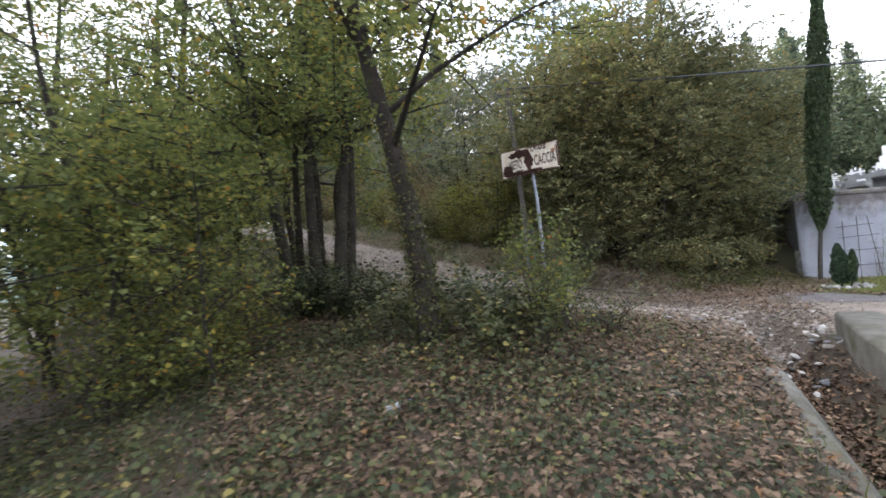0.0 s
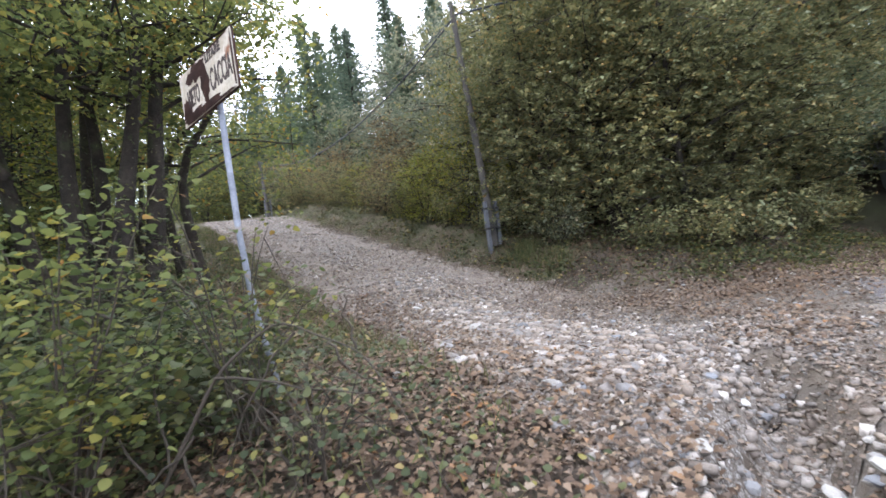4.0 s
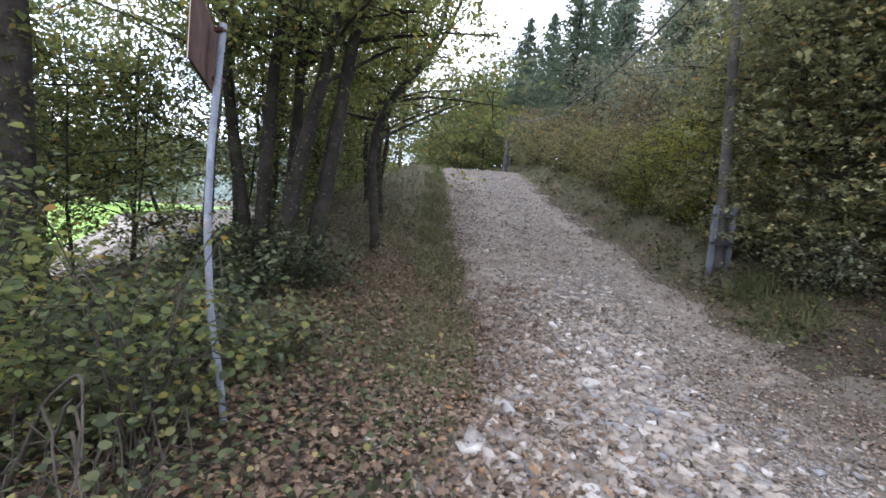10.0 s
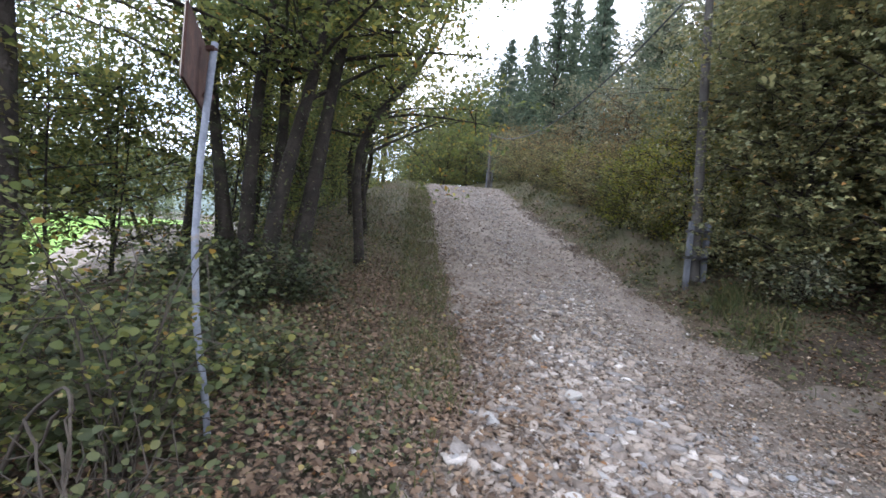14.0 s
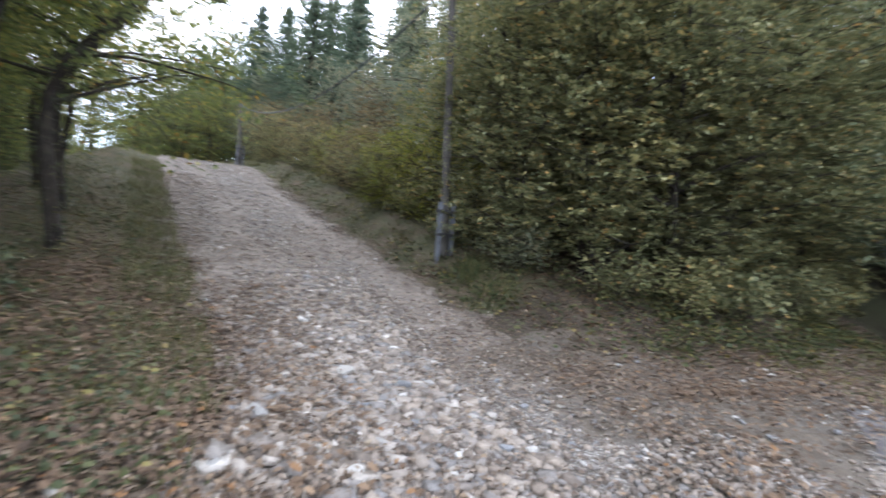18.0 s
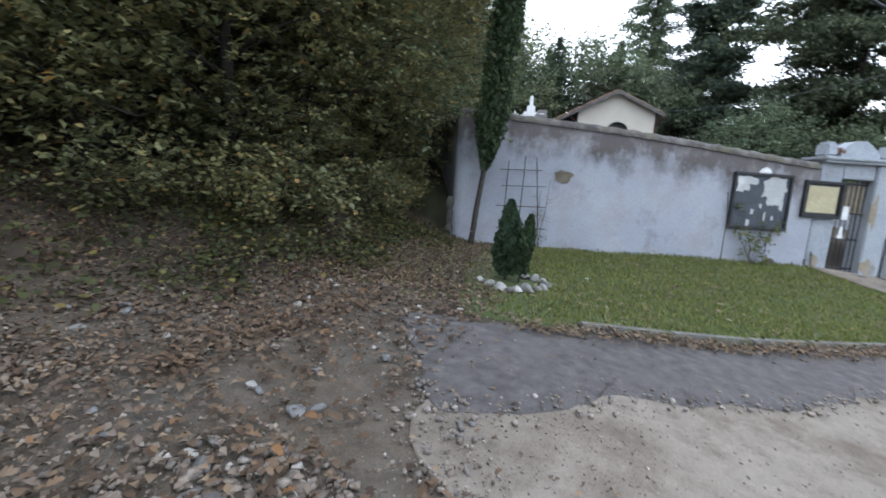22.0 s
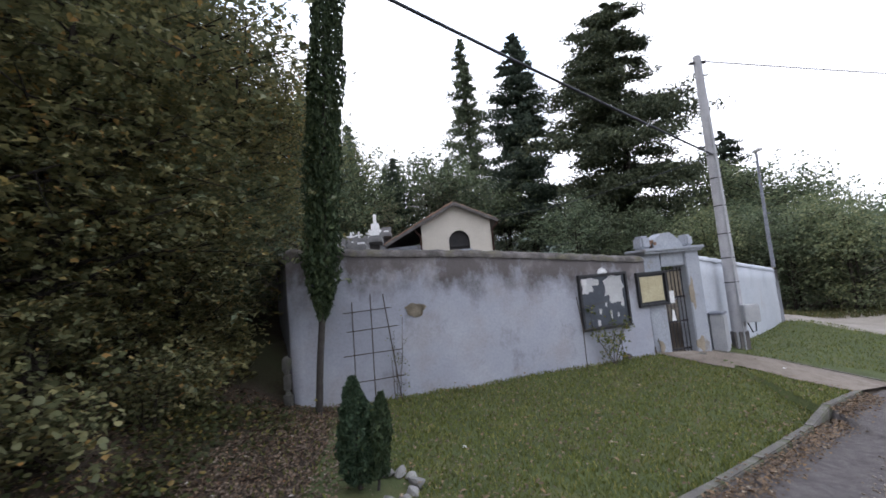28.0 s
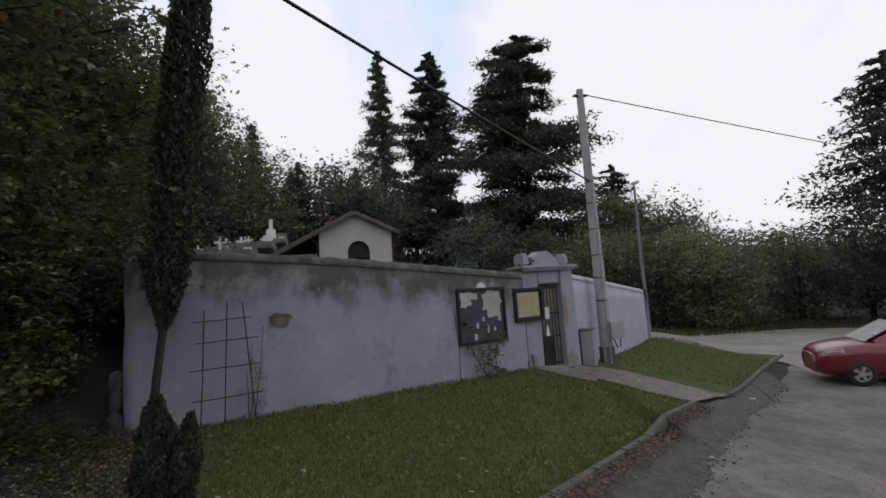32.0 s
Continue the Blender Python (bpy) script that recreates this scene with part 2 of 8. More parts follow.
M["marble"] = surface("white_marble", [(0.3, (0.62, 0.62, 0.62)), (0.7, (0.78, 0.78, 0.77))], 3, 40, 0.45, 0.1, 0.002, blotch=((0.42, 0.42, 0.4), 2.5, 0.6, 0.75))
M["grave_stone"] = surface("grey_gravestone", [(0.3, (0.12, 0.12, 0.125)), (0.7, (0.24, 0.235, 0.23))], 3, 50, 0.7, 0.2, 0.004)
M["iron"] = surface("dark_iron", [(0.3, (0.035, 0.035, 0.04)), (0.7, (0.07, 0.065, 0.065))], 8, 90, 0.6, 0.2, 0.002, metal=0.6)
M["frame_black"] = surface("black_frame", [(0.3, (0.018, 0.018, 0.02)), (0.7, (0.035, 0.035, 0.038))], 6, 80, 0.55, 0.2, 0.002)
M["rust"] = surface("rusty_steel", [(0.3, (0.028, 0.013, 0.011)), (0.5, (0.048, 0.021, 0.016)), (0.75, (0.092, 0.042, 0.030))], 7, 60, 0.85, 0.4, 0.003)
M["sign_white"] = surface("worn_white_enamel", [(0.3, (0.352, 0.281, 0.200)), (0.6, (0.493, 0.442, 0.368))], 5, 50, 0.6, 0.15, 0.002, blotch=((0.2, 0.09, 0.05), 5.0, 0.60, 0.68))
M["ink"] = surface("worn_black_letters", [(0.3, (0.03, 0.025, 0.025)), (0.7, (0.07, 0.045, 0.04))], 9, 70, 0.7, 0)
M["galv"] = surface("galvanised_steel", [(0.3, (0.13, 0.14, 0.17)), (0.7, (0.23, 0.245, 0.28))], 9, 80, 0.7, 0.2, 0.002, metal=0.1, blotch=((0.20, 0.15, 0.11), 6, 0.6, 0.7))
M["pole_concrete"] = surface("pale_pole_concrete", [(0.3, (0.30, 0.30, 0.315)), (0.7, (0.40, 0.40, 0.41))], 2.5, 60, 0.9, 0.3, 0.004)
M["grey_box"] = surface("grey_plastic", [(0.3, (0.30, 0.31, 0.32)), (0.7, (0.38, 0.385, 0.39))], 4, 60, 0.6, 0.1, 0.002)
M["weather_wood"] = surface("weathered_wood", [(0.3, (0.07, 0.064, 0.06)), (0.7, (0.15, 0.14, 0.135))], 3, 70, 0.9, 0.5, 0.006)
M["wire"] = surface("black_cable", [(0.3, (0.02, 0.022, 0.028)), (0.7, (0.04, 0.045, 0.055))], 5, 60, 0.6, 0)
M["cane"] = surface("cane_rod", [(0.3, (0.035, 0.028, 0.024)), (0.7, (0.075, 0.058, 0.046))], 9, 80, 0.85, 0.3, 0.002)
M["bark"] = surface("dark_bark", [(0.3, (0.013, 0.010, 0.008)), (0.5, (0.026, 0.020, 0.016)), (0.75, (0.050, 0.041, 0.032))], 5, 34, 0.95, 1.0, 0.03, blotch=((0.04, 0.05, 0.022), 3.2, 0.55, 0.7))
M["bark_cyp"] = surface("cypress_bark", [(0.3, (0.033, 0.028, 0.025)), (0.7, (0.066, 0.058, 0.052))], 6, 40, 0.95, 0.8, 0.02)
M["twig"] = surface("grey_twig", [(0.3, (0.048, 0.040, 0.031)), (0.7, (0.105, 0.090, 0.070))], 8, 60, 0.9, 0.3, 0.004)
M["dead_twig"] = surface("dead_twig_bark", [(0.3, (0.028, 0.022, 0.017)), (0.7, (0.060, 0.048, 0.036))], 11, 70, 0.95, 0.6, 0.004)
M["leaf_olive"] = island("autumn_olive_leaf", [(0.0, (0.062, 0.086, 0.034)), (0.45, (0.116, 0.142, 0.050)), (0.82, (0.180, 0.196, 0.062)), (0.96, (0.275, 0.240, 0.056)), (1.0, (0.270, 0.135, 0.036))], 0.6, 0.58)
M["leaf_oak"] = island("dark_oak_leaf", [(0.0, (0.082, 0.094, 0.047)), (0.5, (0.152, 0.160, 0.079)), (0.9, (0.246, 0.237, 0.114)), (0.97, (0.307, 0.245, 0.094)), (1.0, (0.369, 0.209, 0.075))], 0.5, 0.38)
M["leaf_yellow"] = island("yellowing_leaf", [(0.0, (0.080, 0.111, 0.017)), (0.5, (0.160, 0.178, 0.024)), (0.9, (0.288, 0.255, 0.033)), (1.0, (0.320, 0.306, 0.066))], 0.6, 0.4)
# hedge leaf, tinted bluer so the colour carries the distance haze
M["leaf_hedge"] = island("hazy_hedge_leaf", [(0.0, (0.079, 0.109, 0.068)), (0.6, (0.148, 0.192, 0.114)), (1.0, (0.246, 0.281, 0.162))], 0.6, 0.45)
# hillside leaf; haze is put into its pale, bluish green
M["leaf_pale"] = island("hazy_pale_leaf", [(0.0, (0.106, 0.128, 0.092)), (0.6, (0.181, 0.206, 0.148)), (0.93, (0.260, 0.262, 0.180)), (1.0, (0.363, 0.284, 0.166))], 0.6, 0.42)
M["leaf_tan"] = island("rusty_autumn_leaf", [(0.0, (0.115, 0.094, 0.053)), (0.5, (0.181, 0.143, 0.077)), (0.9, (0.240, 0.176, 0.088)), (1.0, (0.296, 0.234, 0.110))], 0.65, 0.4)
M["needle_dark"] = island("dark_conifer_spray", [(0.0, (0.042, 0.061, 0.044)), (0.6, (0.076, 0.102, 0.071)), (1.0, (0.118, 0.145, 0.091))], 0.65, 0.2)
M["needle_mid"] = island("grey_green_conifer_spray", [(0.0, (0.058, 0.091, 0.065)), (0.6, (0.094, 0.133, 0.091)), (1.0, (0.138, 0.175, 0.111))], 0.65, 0.3)
M["cypress"] = island("cypress_spray", [(0.0, (0.020, 0.037, 0.018)), (0.6, (0.037, 0.062, 0.029)), (1.0, (0.062, 0.088, 0.039))], 0.65, 0.12)
M["ivy"] = island("ivy_and_bramble_leaf", [(0.0, (0.030, 0.040, 0.016)), (0.5, (0.054, 0.064, 0.024)), (0.88, (0.094, 0.094, 0.034)), (1.0, (0.13, 0.108, 0.038))], 0.45, 0.3)
M["weed"] = island("bramble_and_dogwood_leaf", [(0.0, (0.027, 0.037, 0.017)), (0.5, (0.050, 0.063, 0.027)), (0.86, (0.080, 0.087, 0.036)), (0.95, (0.152, 0.140, 0.045)), (1.0, (0.205, 0.158, 0.070))], 0.55, 0.35)
M["litter"] = island("dead_leaf", [(0.0, (0.042, 0.028, 0.020)), (0.35, (0.080, 0.054, 0.038)), (0.7, (0.128, 0.090, 0.064)), (0.93, (0.185, 0.135, 0.096)), (0.97, (0.20, 0.10, 0.042)), (1.0, (0.29, 0.24, 0.18))], 0.8, 0.1)
M["grass"] = island("grass_blade", [(0.0, (0.066, 0.087, 0.024)), (0.6, (0.114, 0.145, 0.041)), (0.85, (0.164, 0.189, 0.061)), (1.0, (0.262, 0.257, 0.105))], 0.6, 0.3)
M["dry_grass"] = island("wild_grass_blade", [(0.0, (0.042, 0.056, 0.021)), (0.6, (0.077, 0.089, 0.036)), (1.0, (0.155, 0.138, 0.075))], 0.7, 0.3)
M["stone"] = island("limestone_pebble", [(0.0, (0.106, 0.086, 0.072)), (0.2, (0.180, 0.144, 0.117)), (0.35, (0.162, 0.152, 0.148)), (0.55, (0.228, 0.193, 0.165)), (0.75, (0.249, 0.202, 0.162)), (0.93, (0.299, 0.264, 0.233)), (1.0, (0.437, 0.396, 0.357))], 0.9, 0, False, 45)
M["stone_one"] = island("single_stone", [(0.0, (0.15, 0.145, 0.145)), (0.35, (0.185, 0.188, 0.20)), (0.7, (0.27, 0.25, 0.225)), (1.0, (0.46, 0.44, 0.41))], 0.9, 0, True, 20)
M["verge"] = surface("grassy_verge_soil", [(0.3, (0.042, 0.042, 0.022)), (0.5, (0.064, 0.06, 0.032)), (0.75, (0.088, 0.076, 0.045))], 1.1, 20, 0.95, 0.8, 0.03, blotch=((0.085, 0.062, 0.043), 0.9, 0.45, 0.6))


def gravel_material():
    """Small crushed stones: one tone for each cell, dark joints between, over brown earth."""
    m, n, l, b = nodes_of("crushed_stone_bed")
    co = n.new("ShaderNodeTexCoord")
    cell = n.new("ShaderNodeTexVoronoi")
    cell.inputs["Scale"].default_value = 44
    edge = n.new("ShaderNodeTexVoronoi")
    edge.feature = "DISTANCE_TO_EDGE"
    edge.inputs["Scale"].default_value = 44
    l.new(co.outputs["Object"], cell.inputs["Vector"])
    l.new(co.outputs["Object"], edge.inputs["Vector"])
    sep = n.new("ShaderNodeSeparateColor")
    l.new(cell.outputs["Color"], sep.inputs["Color"])
    tone = ramp_node(n, l, sep.outputs["Red"], [(0.0, (0.085, 0.07, 0.058)), (0.45, (0.150, 0.132, 0.116)), (0.8, (0.21, 0.195, 0.182)), (1.0, (0.30, 0.288, 0.275))]).outputs["Color"]
    gap = ramp_node(n, l, edge.outputs["Distance"], [(0.02, (0.35, 0.32, 0.3)), (0.16, (1, 1, 1))]).outputs["Color"]
    col = mix_node(n, l, 1.0, tone, gap, "MULTIPLY")
    big = noise_node(n, l, 0.9, 6, 0.65)
    f = ramp_node(n, l, big.outputs["Fac"], [(0.42, (0, 0, 0)), (0.66, (0.9, 0.9, 0.9))]).outputs["Color"]
    col = mix_node(n, l, f, col, (0.13, 0.105, 0.084))
    # wheel ruts and edges are worn to bare earth
    worn = n.new("ShaderNodeAttribute")
    worn.attribute_name = "wear"
    ragged = noise_node(n, l, 5.0, 6, 0.7)
    both = n.new("ShaderNodeMath")
    both.operation, both.inputs[2].default_value = "MULTIPLY_ADD", 0.0
    both.inputs[1].default_value = 0.9
    l.new(ragged.outputs["Fac"], both.inputs[0])
    l.new(worn.outputs["Fac"], both.inputs[2])
    wf = ramp_node(n, l, both.outputs[0], [(0.50, (0, 0, 0)), (0.85, (0.95, 0.95, 0.95))]).outputs["Color"]
    earth = ramp_node(n, l, noise_node(n, l, 17, 6, 0.75).outputs["Fac"], [(0.3, (0.105, 0.086, 0.072)), (0.55, (0.160, 0.135, 0.116)), (0.75, (0.225, 0.198, 0.175))]).outputs["Color"]
    col = mix_node(n, l, wf, col, earth)
    mid = noise_node(n, l, 4.0, 5, 0.7)
    patch = ramp_node(n, l, mid.outputs["Fac"], [(0.3, (0.55, 0.52, 0.48)), (0.7, (1.5, 1.5, 1.5))]).outputs["Color"]
    col = mix_node(n, l, 0.8, col, patch, "MULTIPLY")
    l.new(col, b.inputs["Base Color"])
    b.inputs["Roughness"].default_value, b.inputs["Specular IOR Level"].default_value = 0.95, 0.2
    bp = n.new("ShaderNodeBump")
    bp.inputs["Strength"].default_value, bp.inputs["Distance"].default_value = 0.8, 0.015
    l.new(edge.outputs["Distance"], bp.inputs["Height"])
    l.new(bp.outputs["Normal"], b.inputs["Normal"])
    return m


def concrete_material():
    """Dusty cast concrete: broad worn patches, palm-sized mottling, and small aggregate that shows through."""
    m, n, l, b = nodes_of("dusty_concrete")
    broad, mottle, fine = noise_node(n, l, 0.55, 6, 0.6), noise_node(n, l, 5.5, 7, 0.72), noise_node(n, l, 95, 3, 0.7)
    col = ramp_node(n, l, broad.outputs["Fac"], [(0.3, (0.148, 0.124, 0.102)), (0.5, (0.200, 0.170, 0.142)), (0.7, (0.250, 0.215, 0.183))]).outputs["Color"]
    spot = ramp_node(n, l, mottle.outputs["Fac"], [(0.28, (0.55, 0.53, 0.50)), (0.5, (1.0, 1.0, 1.0)), (0.75, (1.22, 1.22, 1.22))]).outputs["Color"]
    col = mix_node(n, l, 0.85, col, spot, "MULTIPLY")
    dirt = noise_node(n, l, 1.3, 8, 0.75)
    f = ramp_node(n, l, dirt.outputs["Fac"], [(0.49, (0, 0, 0)), (0.66, (0.8, 0.8, 0.8))]).outputs["Color"]
    col = mix_node(n, l, f, col, (0.112, 0.088, 0.068))
    co = n.new("ShaderNodeTexCoord")
    cell = n.new("ShaderNodeTexVoronoi")
    cell.inputs["Scale"].default_value = 26
    l.new(co.outputs["Object"], cell.inputs["Vector"])
    fleck = ramp_node(n, l, cell.outputs["Distance"], [(0.10, (0.45, 0.42, 0.40)), (0.22, (1, 1, 1))]).outputs["Color"]
    where = ramp_node(n, l, noise_node(n, l, 2.1, 5, 0.7).outputs["Fac"], [(0.48, (0, 0, 0)), (0.6, (0.9, 0.9, 0.9))]).outputs["Color"]
    col = mix_node(n, l, where, col, mix_node(n, l, 1.0, col, fleck, "MULTIPLY"))
    grain = ramp_node(n, l, fine.outputs["Fac"], [(0.3, (0.72, 0.72, 0.72)), (0.7, (1.2, 1.2, 1.2))]).outputs["Color"]
    l.new(mix_node(n, l, 0.8, col, grain, "MULTIPLY"), b.inputs["Base Color"])
    b.inputs["Roughness"].default_value, b.inputs["Specular IOR Level"].default_value = 0.95, 0.2
    bp = n.new("ShaderNodeBump")
    bp.inputs["Strength"].default_value, bp.inputs["Distance"].default_value = 0.6, 0.012
    l.new(mottle.outputs["Fac"], bp.inputs["Height"])
    l.new(bp.outputs["Normal"], b.inputs["Normal"])
    return m


M["concrete"] = concrete_material()
# side road, made paler than the concrete to carry open-sky light
M["pale_road"] = surface("skylit_pale_road", [(0.3, (0.235, 0.21, 0.182)), (0.5, (0.285, 0.258, 0.226)), (0.7, (0.34, 0.312, 0.278))], 0.9, 60, 0.95, 0.6, 0.01, blotch=((0.2, 0.172, 0.145), 0.6, 0.52, 0.7))
M["gravel"] = gravel_material()
# post stone, its colour darkened for the shade it stands in; green blotches
M["old_stone"] = surface("shaded_old_stone", [(0.3, (0.045, 0.044, 0.04)), (0.7, (0.10, 0.095, 0.085))], 4, 45, 0.95, 0.7, 0.01, blotch=((0.05, 0.06, 0.03), 3, 0.5, 0.65))
# bramble leaf darkened to carry the shade under the wood
M["bramble"] = island("shaded_bramble_leaf", [(0.0, (0.023, 0.033, 0.016)), (0.6, (0.044, 0.057, 0.026)), (1.0, (0.091, 0.100, 0.039))], 0.5, 0.25)
M["verge_litter"] = island("brown_oak_leaf", [(0.0, (0.039, 0.028, 0.021)), (0.35, (0.074, 0.050, 0.034)), (0.7, (0.109, 0.076, 0.052)), (0.92, (0.144, 0.110, 0.080)), (0.97, (0.155, 0.080, 0.032)), (1.0, (0.211, 0.190, 0.155))], 0.75, 0.12)
M["tan_litter"] = island("tan_dry_leaf", [(0.0, (0.085, 0.058, 0.040)), (0.4, (0.15, 0.108, 0.076)), (0.8, (0.22, 0.165, 0.118)), (0.97, (0.24, 0.155, 0.085)), (1.0, (0.36, 0.32, 0.26))], 0.8, 0.15)


# ---- the lie of the land ----
def soft(u, k=2.0):
    return np.logaddexp(0.0, k * np.asarray(u, float)) / k


def step(a, b, x):
    t = np.clip((np.asarray(x, float) - a) / (b - a), 0.0, 1.0)
    return t * t * (3 - 2 * t)


def wall_x(y):
    """Face of the cemetery wall, slightly bowed towards the road."""
    s = np.clip((5.4 - np.asarray(y, float)) / 8.0, 0, 1)
    return 11.95 + (4.7 - y) * 0.363 - 0.4 * np.sin(np.pi * s)


def road_left(y):
    return 0.45 - 0.217 * np.maximum(np.asarray(y, float) - 5, 0)


def road_right(y):
    return road_left(y) + 3.6


def ground(x, y):
    x, y = np.asarray(x, float), np.asarray(y, float)
    hill = (0.235 * (soft(y - 5.6) - soft(y - 22.5)) + 0.10 * (soft(y - 22.5) - soft(y - 42))) * step(-11.5, -4.5, x)
    fall = -0.11 * (soft(3 - y, 1.5) - soft(-7 - y, 1.5))
    d1 = wall_x(np.clip(y, -2.9, 5.4)) - x
    d2 = (-6.3 * (x - 14.7) - 7.2 * (y + 2.9)) / 9.57
    d = np.where(y > -2.9, d1, d2)
    rise = (0.17 - 0.17 * step(-2, 4, y)) * np.clip(3.0 - np.maximum(d, 0), 0, 3) * step(-14, -10, y) * step(9, 6, y)
    e = x - road_right(y)
    bank = (0.5 * step(0.1, 1.3, e) + 0.25 * step(1.0, 6, e) * step(11, 8, x)) * step(4.5, 7, y)
    bank = bank + 0.18 * step(-0.2, -1.2, x - road_left(y)) * step(4.5, 6, y)
    bank = bank + 0.33 * np.maximum(e - 5.0, 0) * step(7, 14, y) * step(30, 12, e) + 7.0 * step(12, 30, e) * step(10, 18, y) * step(200, 60, e)
    bump = 0.3 * np.exp(-((x + 1.0) ** 2 / 5 + (y - 3.4) ** 2 / 3))
    left = -1.2 * step(-4.2, -9, x) * step(-6, 3, y)
    inside = step(0.2, 1.2, -d) * step(8.5, 7.5, y) * np.where(y > -9.5, 1, 0)
    yard = inside * (0.5 + 0.11 * np.clip(-d, 0, 24) + 0.22 * np.maximum(y - 3, 0) * step(4, 14, -d))
    ditch = -0.42 * np.exp(-(((y - 0.62 * x - 0.68) / 0.32) ** 2) ** 2) * step(3.0, 2.2, x) * step(-9, -6, x)
    return hill + fall + rise + bank + bump + left + yard + ditch


def rough_ground(x, y):
    x, y = np.asarray(x, float), np.asarray(y, float)
    return ground(x, y) + 0.018 * np.sin(2.3 * x + 1.1 * np.sin(1.7 * y)) * np.cos(1.9 * y + 0.7) + 0.008 * np.sin(7.1 * x + 2.0 * y) * np.sin(6.3 * y - x)


def grid_mesh(name, xs, ys, material, lift=0.0):
    gx, gy = np.meshgrid(xs, ys)
    gz = rough_ground(gx, gy) + lift
    verts = np.stack([gx, gy, gz], -1).reshape(-1, 3)
    w = len(xs)
    i = (np.arange(len(ys) - 1)[:, None] * w + np.arange(w - 1)[None]).ravel()
    faces = np.stack([i, i + 1, i + w + 1, i + w], -1)
    return mesh_from(name, verts, faces, material, True)


far_steps = np.array([30, 36, 44, 55, 70, 95, 130, 190, 300, 500, 900, 1600.0])
xs = np.concatenate([-far_steps[::-1] + 14, np.arange(-15.8, 27, 0.22), far_steps])
ys = np.concatenate([-far_steps[::-1] + 12, np.arange(-17.8, 44, 0.22), far_steps[2:] + 6])
tagged(put("ground", grid_mesh("ground", xs, ys, M["soil"])), "brown woodland soil under fallen leaves and weeds", "ground", kind="structure")


def resample(line, n):
    line = np.asarray(line, float)
    s = np.r_[0, np.cumsum(np.linalg.norm(np.diff(line, axis=0), axis=1))]
    t = np.linspace(0, s[-1], n)
    return np.stack([np.interp(t, s, line[:, 0]), np.interp(t, s, line[:, 1])], -1)


def sheet(name, a, b, nu, nv, lift, material, label, ragged=0.0, sink=(0.05, 0.05), seed=1, category="ground", wear=None):
    """A sheet between two lines, laid on the ground; its edges dip into it."""
    r = np.random.default_rng(seed)
    a, b = resample(a, nu), resample(b, nu)
    if ragged:
        for line in (a, b):
            k = np.convolve(r.normal(0, 1, nu + 8), np.ones(4) / 4, "same")[4:-4]
            k2 = np.convolve(r.normal(0, 1, (nu + 40)), np.ones(20) / 9, "same")[20:-20]
            tang = np.gradient(line, axis=0)
            tang /= np.linalg.norm(tang, axis=1)[:, None] + 1e-9
            line += np.stack([-tang[:, 1], tang[:, 0]], -1) * (ragged * (k + 0.6 * k2))[:, None]
    t = np.linspace(0, 1, nv)[None, :, None]
    p = a[:, None] * (1 - t) + b[:, None] * t
    z = rough_ground(p[..., 0], p[..., 1]) + lift
    z[:, 0] -= sink[0]
    z[:, -1] -= sink[1]
    verts = np.concatenate([p, z[..., None]], -1).reshape(-1, 3)
    i = (np.arange(nu - 1)[:, None] * nv + np.arange(nv - 1)[None]).ravel()
    faces = np.stack([i, i + nv, i + nv + 1, i + 1], -1)
    me = mesh_from(name, verts, faces, material, True)
    if wear is not None:
        me.attributes.new("wear", "FLOAT", "POINT").data.foreach_set("value", wear(verts[:, 0], verts[:, 1]).astype(np.float32))
    return put(name, me, label=label, category=category, kind="structure")


def track_wear(x, y):
    """How far the stones are worn away: two wheel ruts and both edges."""
    u = (x - road_left(y)) / 3.6 + 0.03 * np.sin(1.3 * y)
    rut = np.exp(-((u - 0.33) / 0.09) ** 2) * step(4.6, 6.2, y) * 0.75 + step(0.70, 0.9, u) * step(3.6, 5.0, y) * 0.8 + 0.85 * step(0.24, 0.04, u) * step(2.5, 4.0, y)
    return np.clip(rut, 0, 1)


# gravel road up the hill, and the loose gravel where it joins the tarmac
vy = np.linspace(5.5, 40, 50)
sheet("verge_left", [(float(road_left(y)) + 0.12, float(y)) for y in vy], [(float(road_left(y)) - 3.4, float(y)) for y in vy], 120, 14, 0.012, M["verge"], "grassy verge with fallen leaves beside the track", 0.06, seed=21)
sheet("verge_right", [(float(road_right(y)) - 0.1, float(y)) for y in vy[2:]], [(float(road_right(y)) + 2.0, float(y)) for y in vy[2:]], 120, 14, 0.012, M["verge"], "grassy bank beside the track", 0.06, seed=22)
sheet("packed_dirt", [(1.6, 1.3), (2.75, 1.25), (3.65, 1.55), (4.6, 2.1), (5.15, 2.5), (5.95, 3.0), (6.7, 3.5), (7.3, 3.6)], [(1.6, 4.6), (2.3, 5.6), (3.0, 6.3), (4.3, 6.3), (5.4, 5.75), (6.3, 5.3), (7.2, 4.9), (7.7, 4.6)], 120, 30, 0.018, M["dirt"],
      "bare packed brown dirt at the mouth of the track", 0.05, seed=2)
yy = np.linspace(5, 31, 60)
road_a = [(0.75, 1.35), (0.55, 2.2), (0.55, 3.2), (0.5, 4.2)] + [(float(road_left(y)), float(y)) for y in yy]
road_b = [(2.3, 1.55), (2.5, 2.0), (2.8, 2.5), (3.0, 3.0), (3.1, 3.6), (3.3, 4.3), (3.55, 5.2), (3.8, 6.1)] + [(float(road_right(y)), float(y)) for y in yy[3:]]
sheet("gravel_road", road_a, road_b, 360, 40, 0.03, M["gravel"], "rough track of pale crushed stone with wheel ruts and dead leaves", 0.3, seed=3, category="road", wear=track_wear)

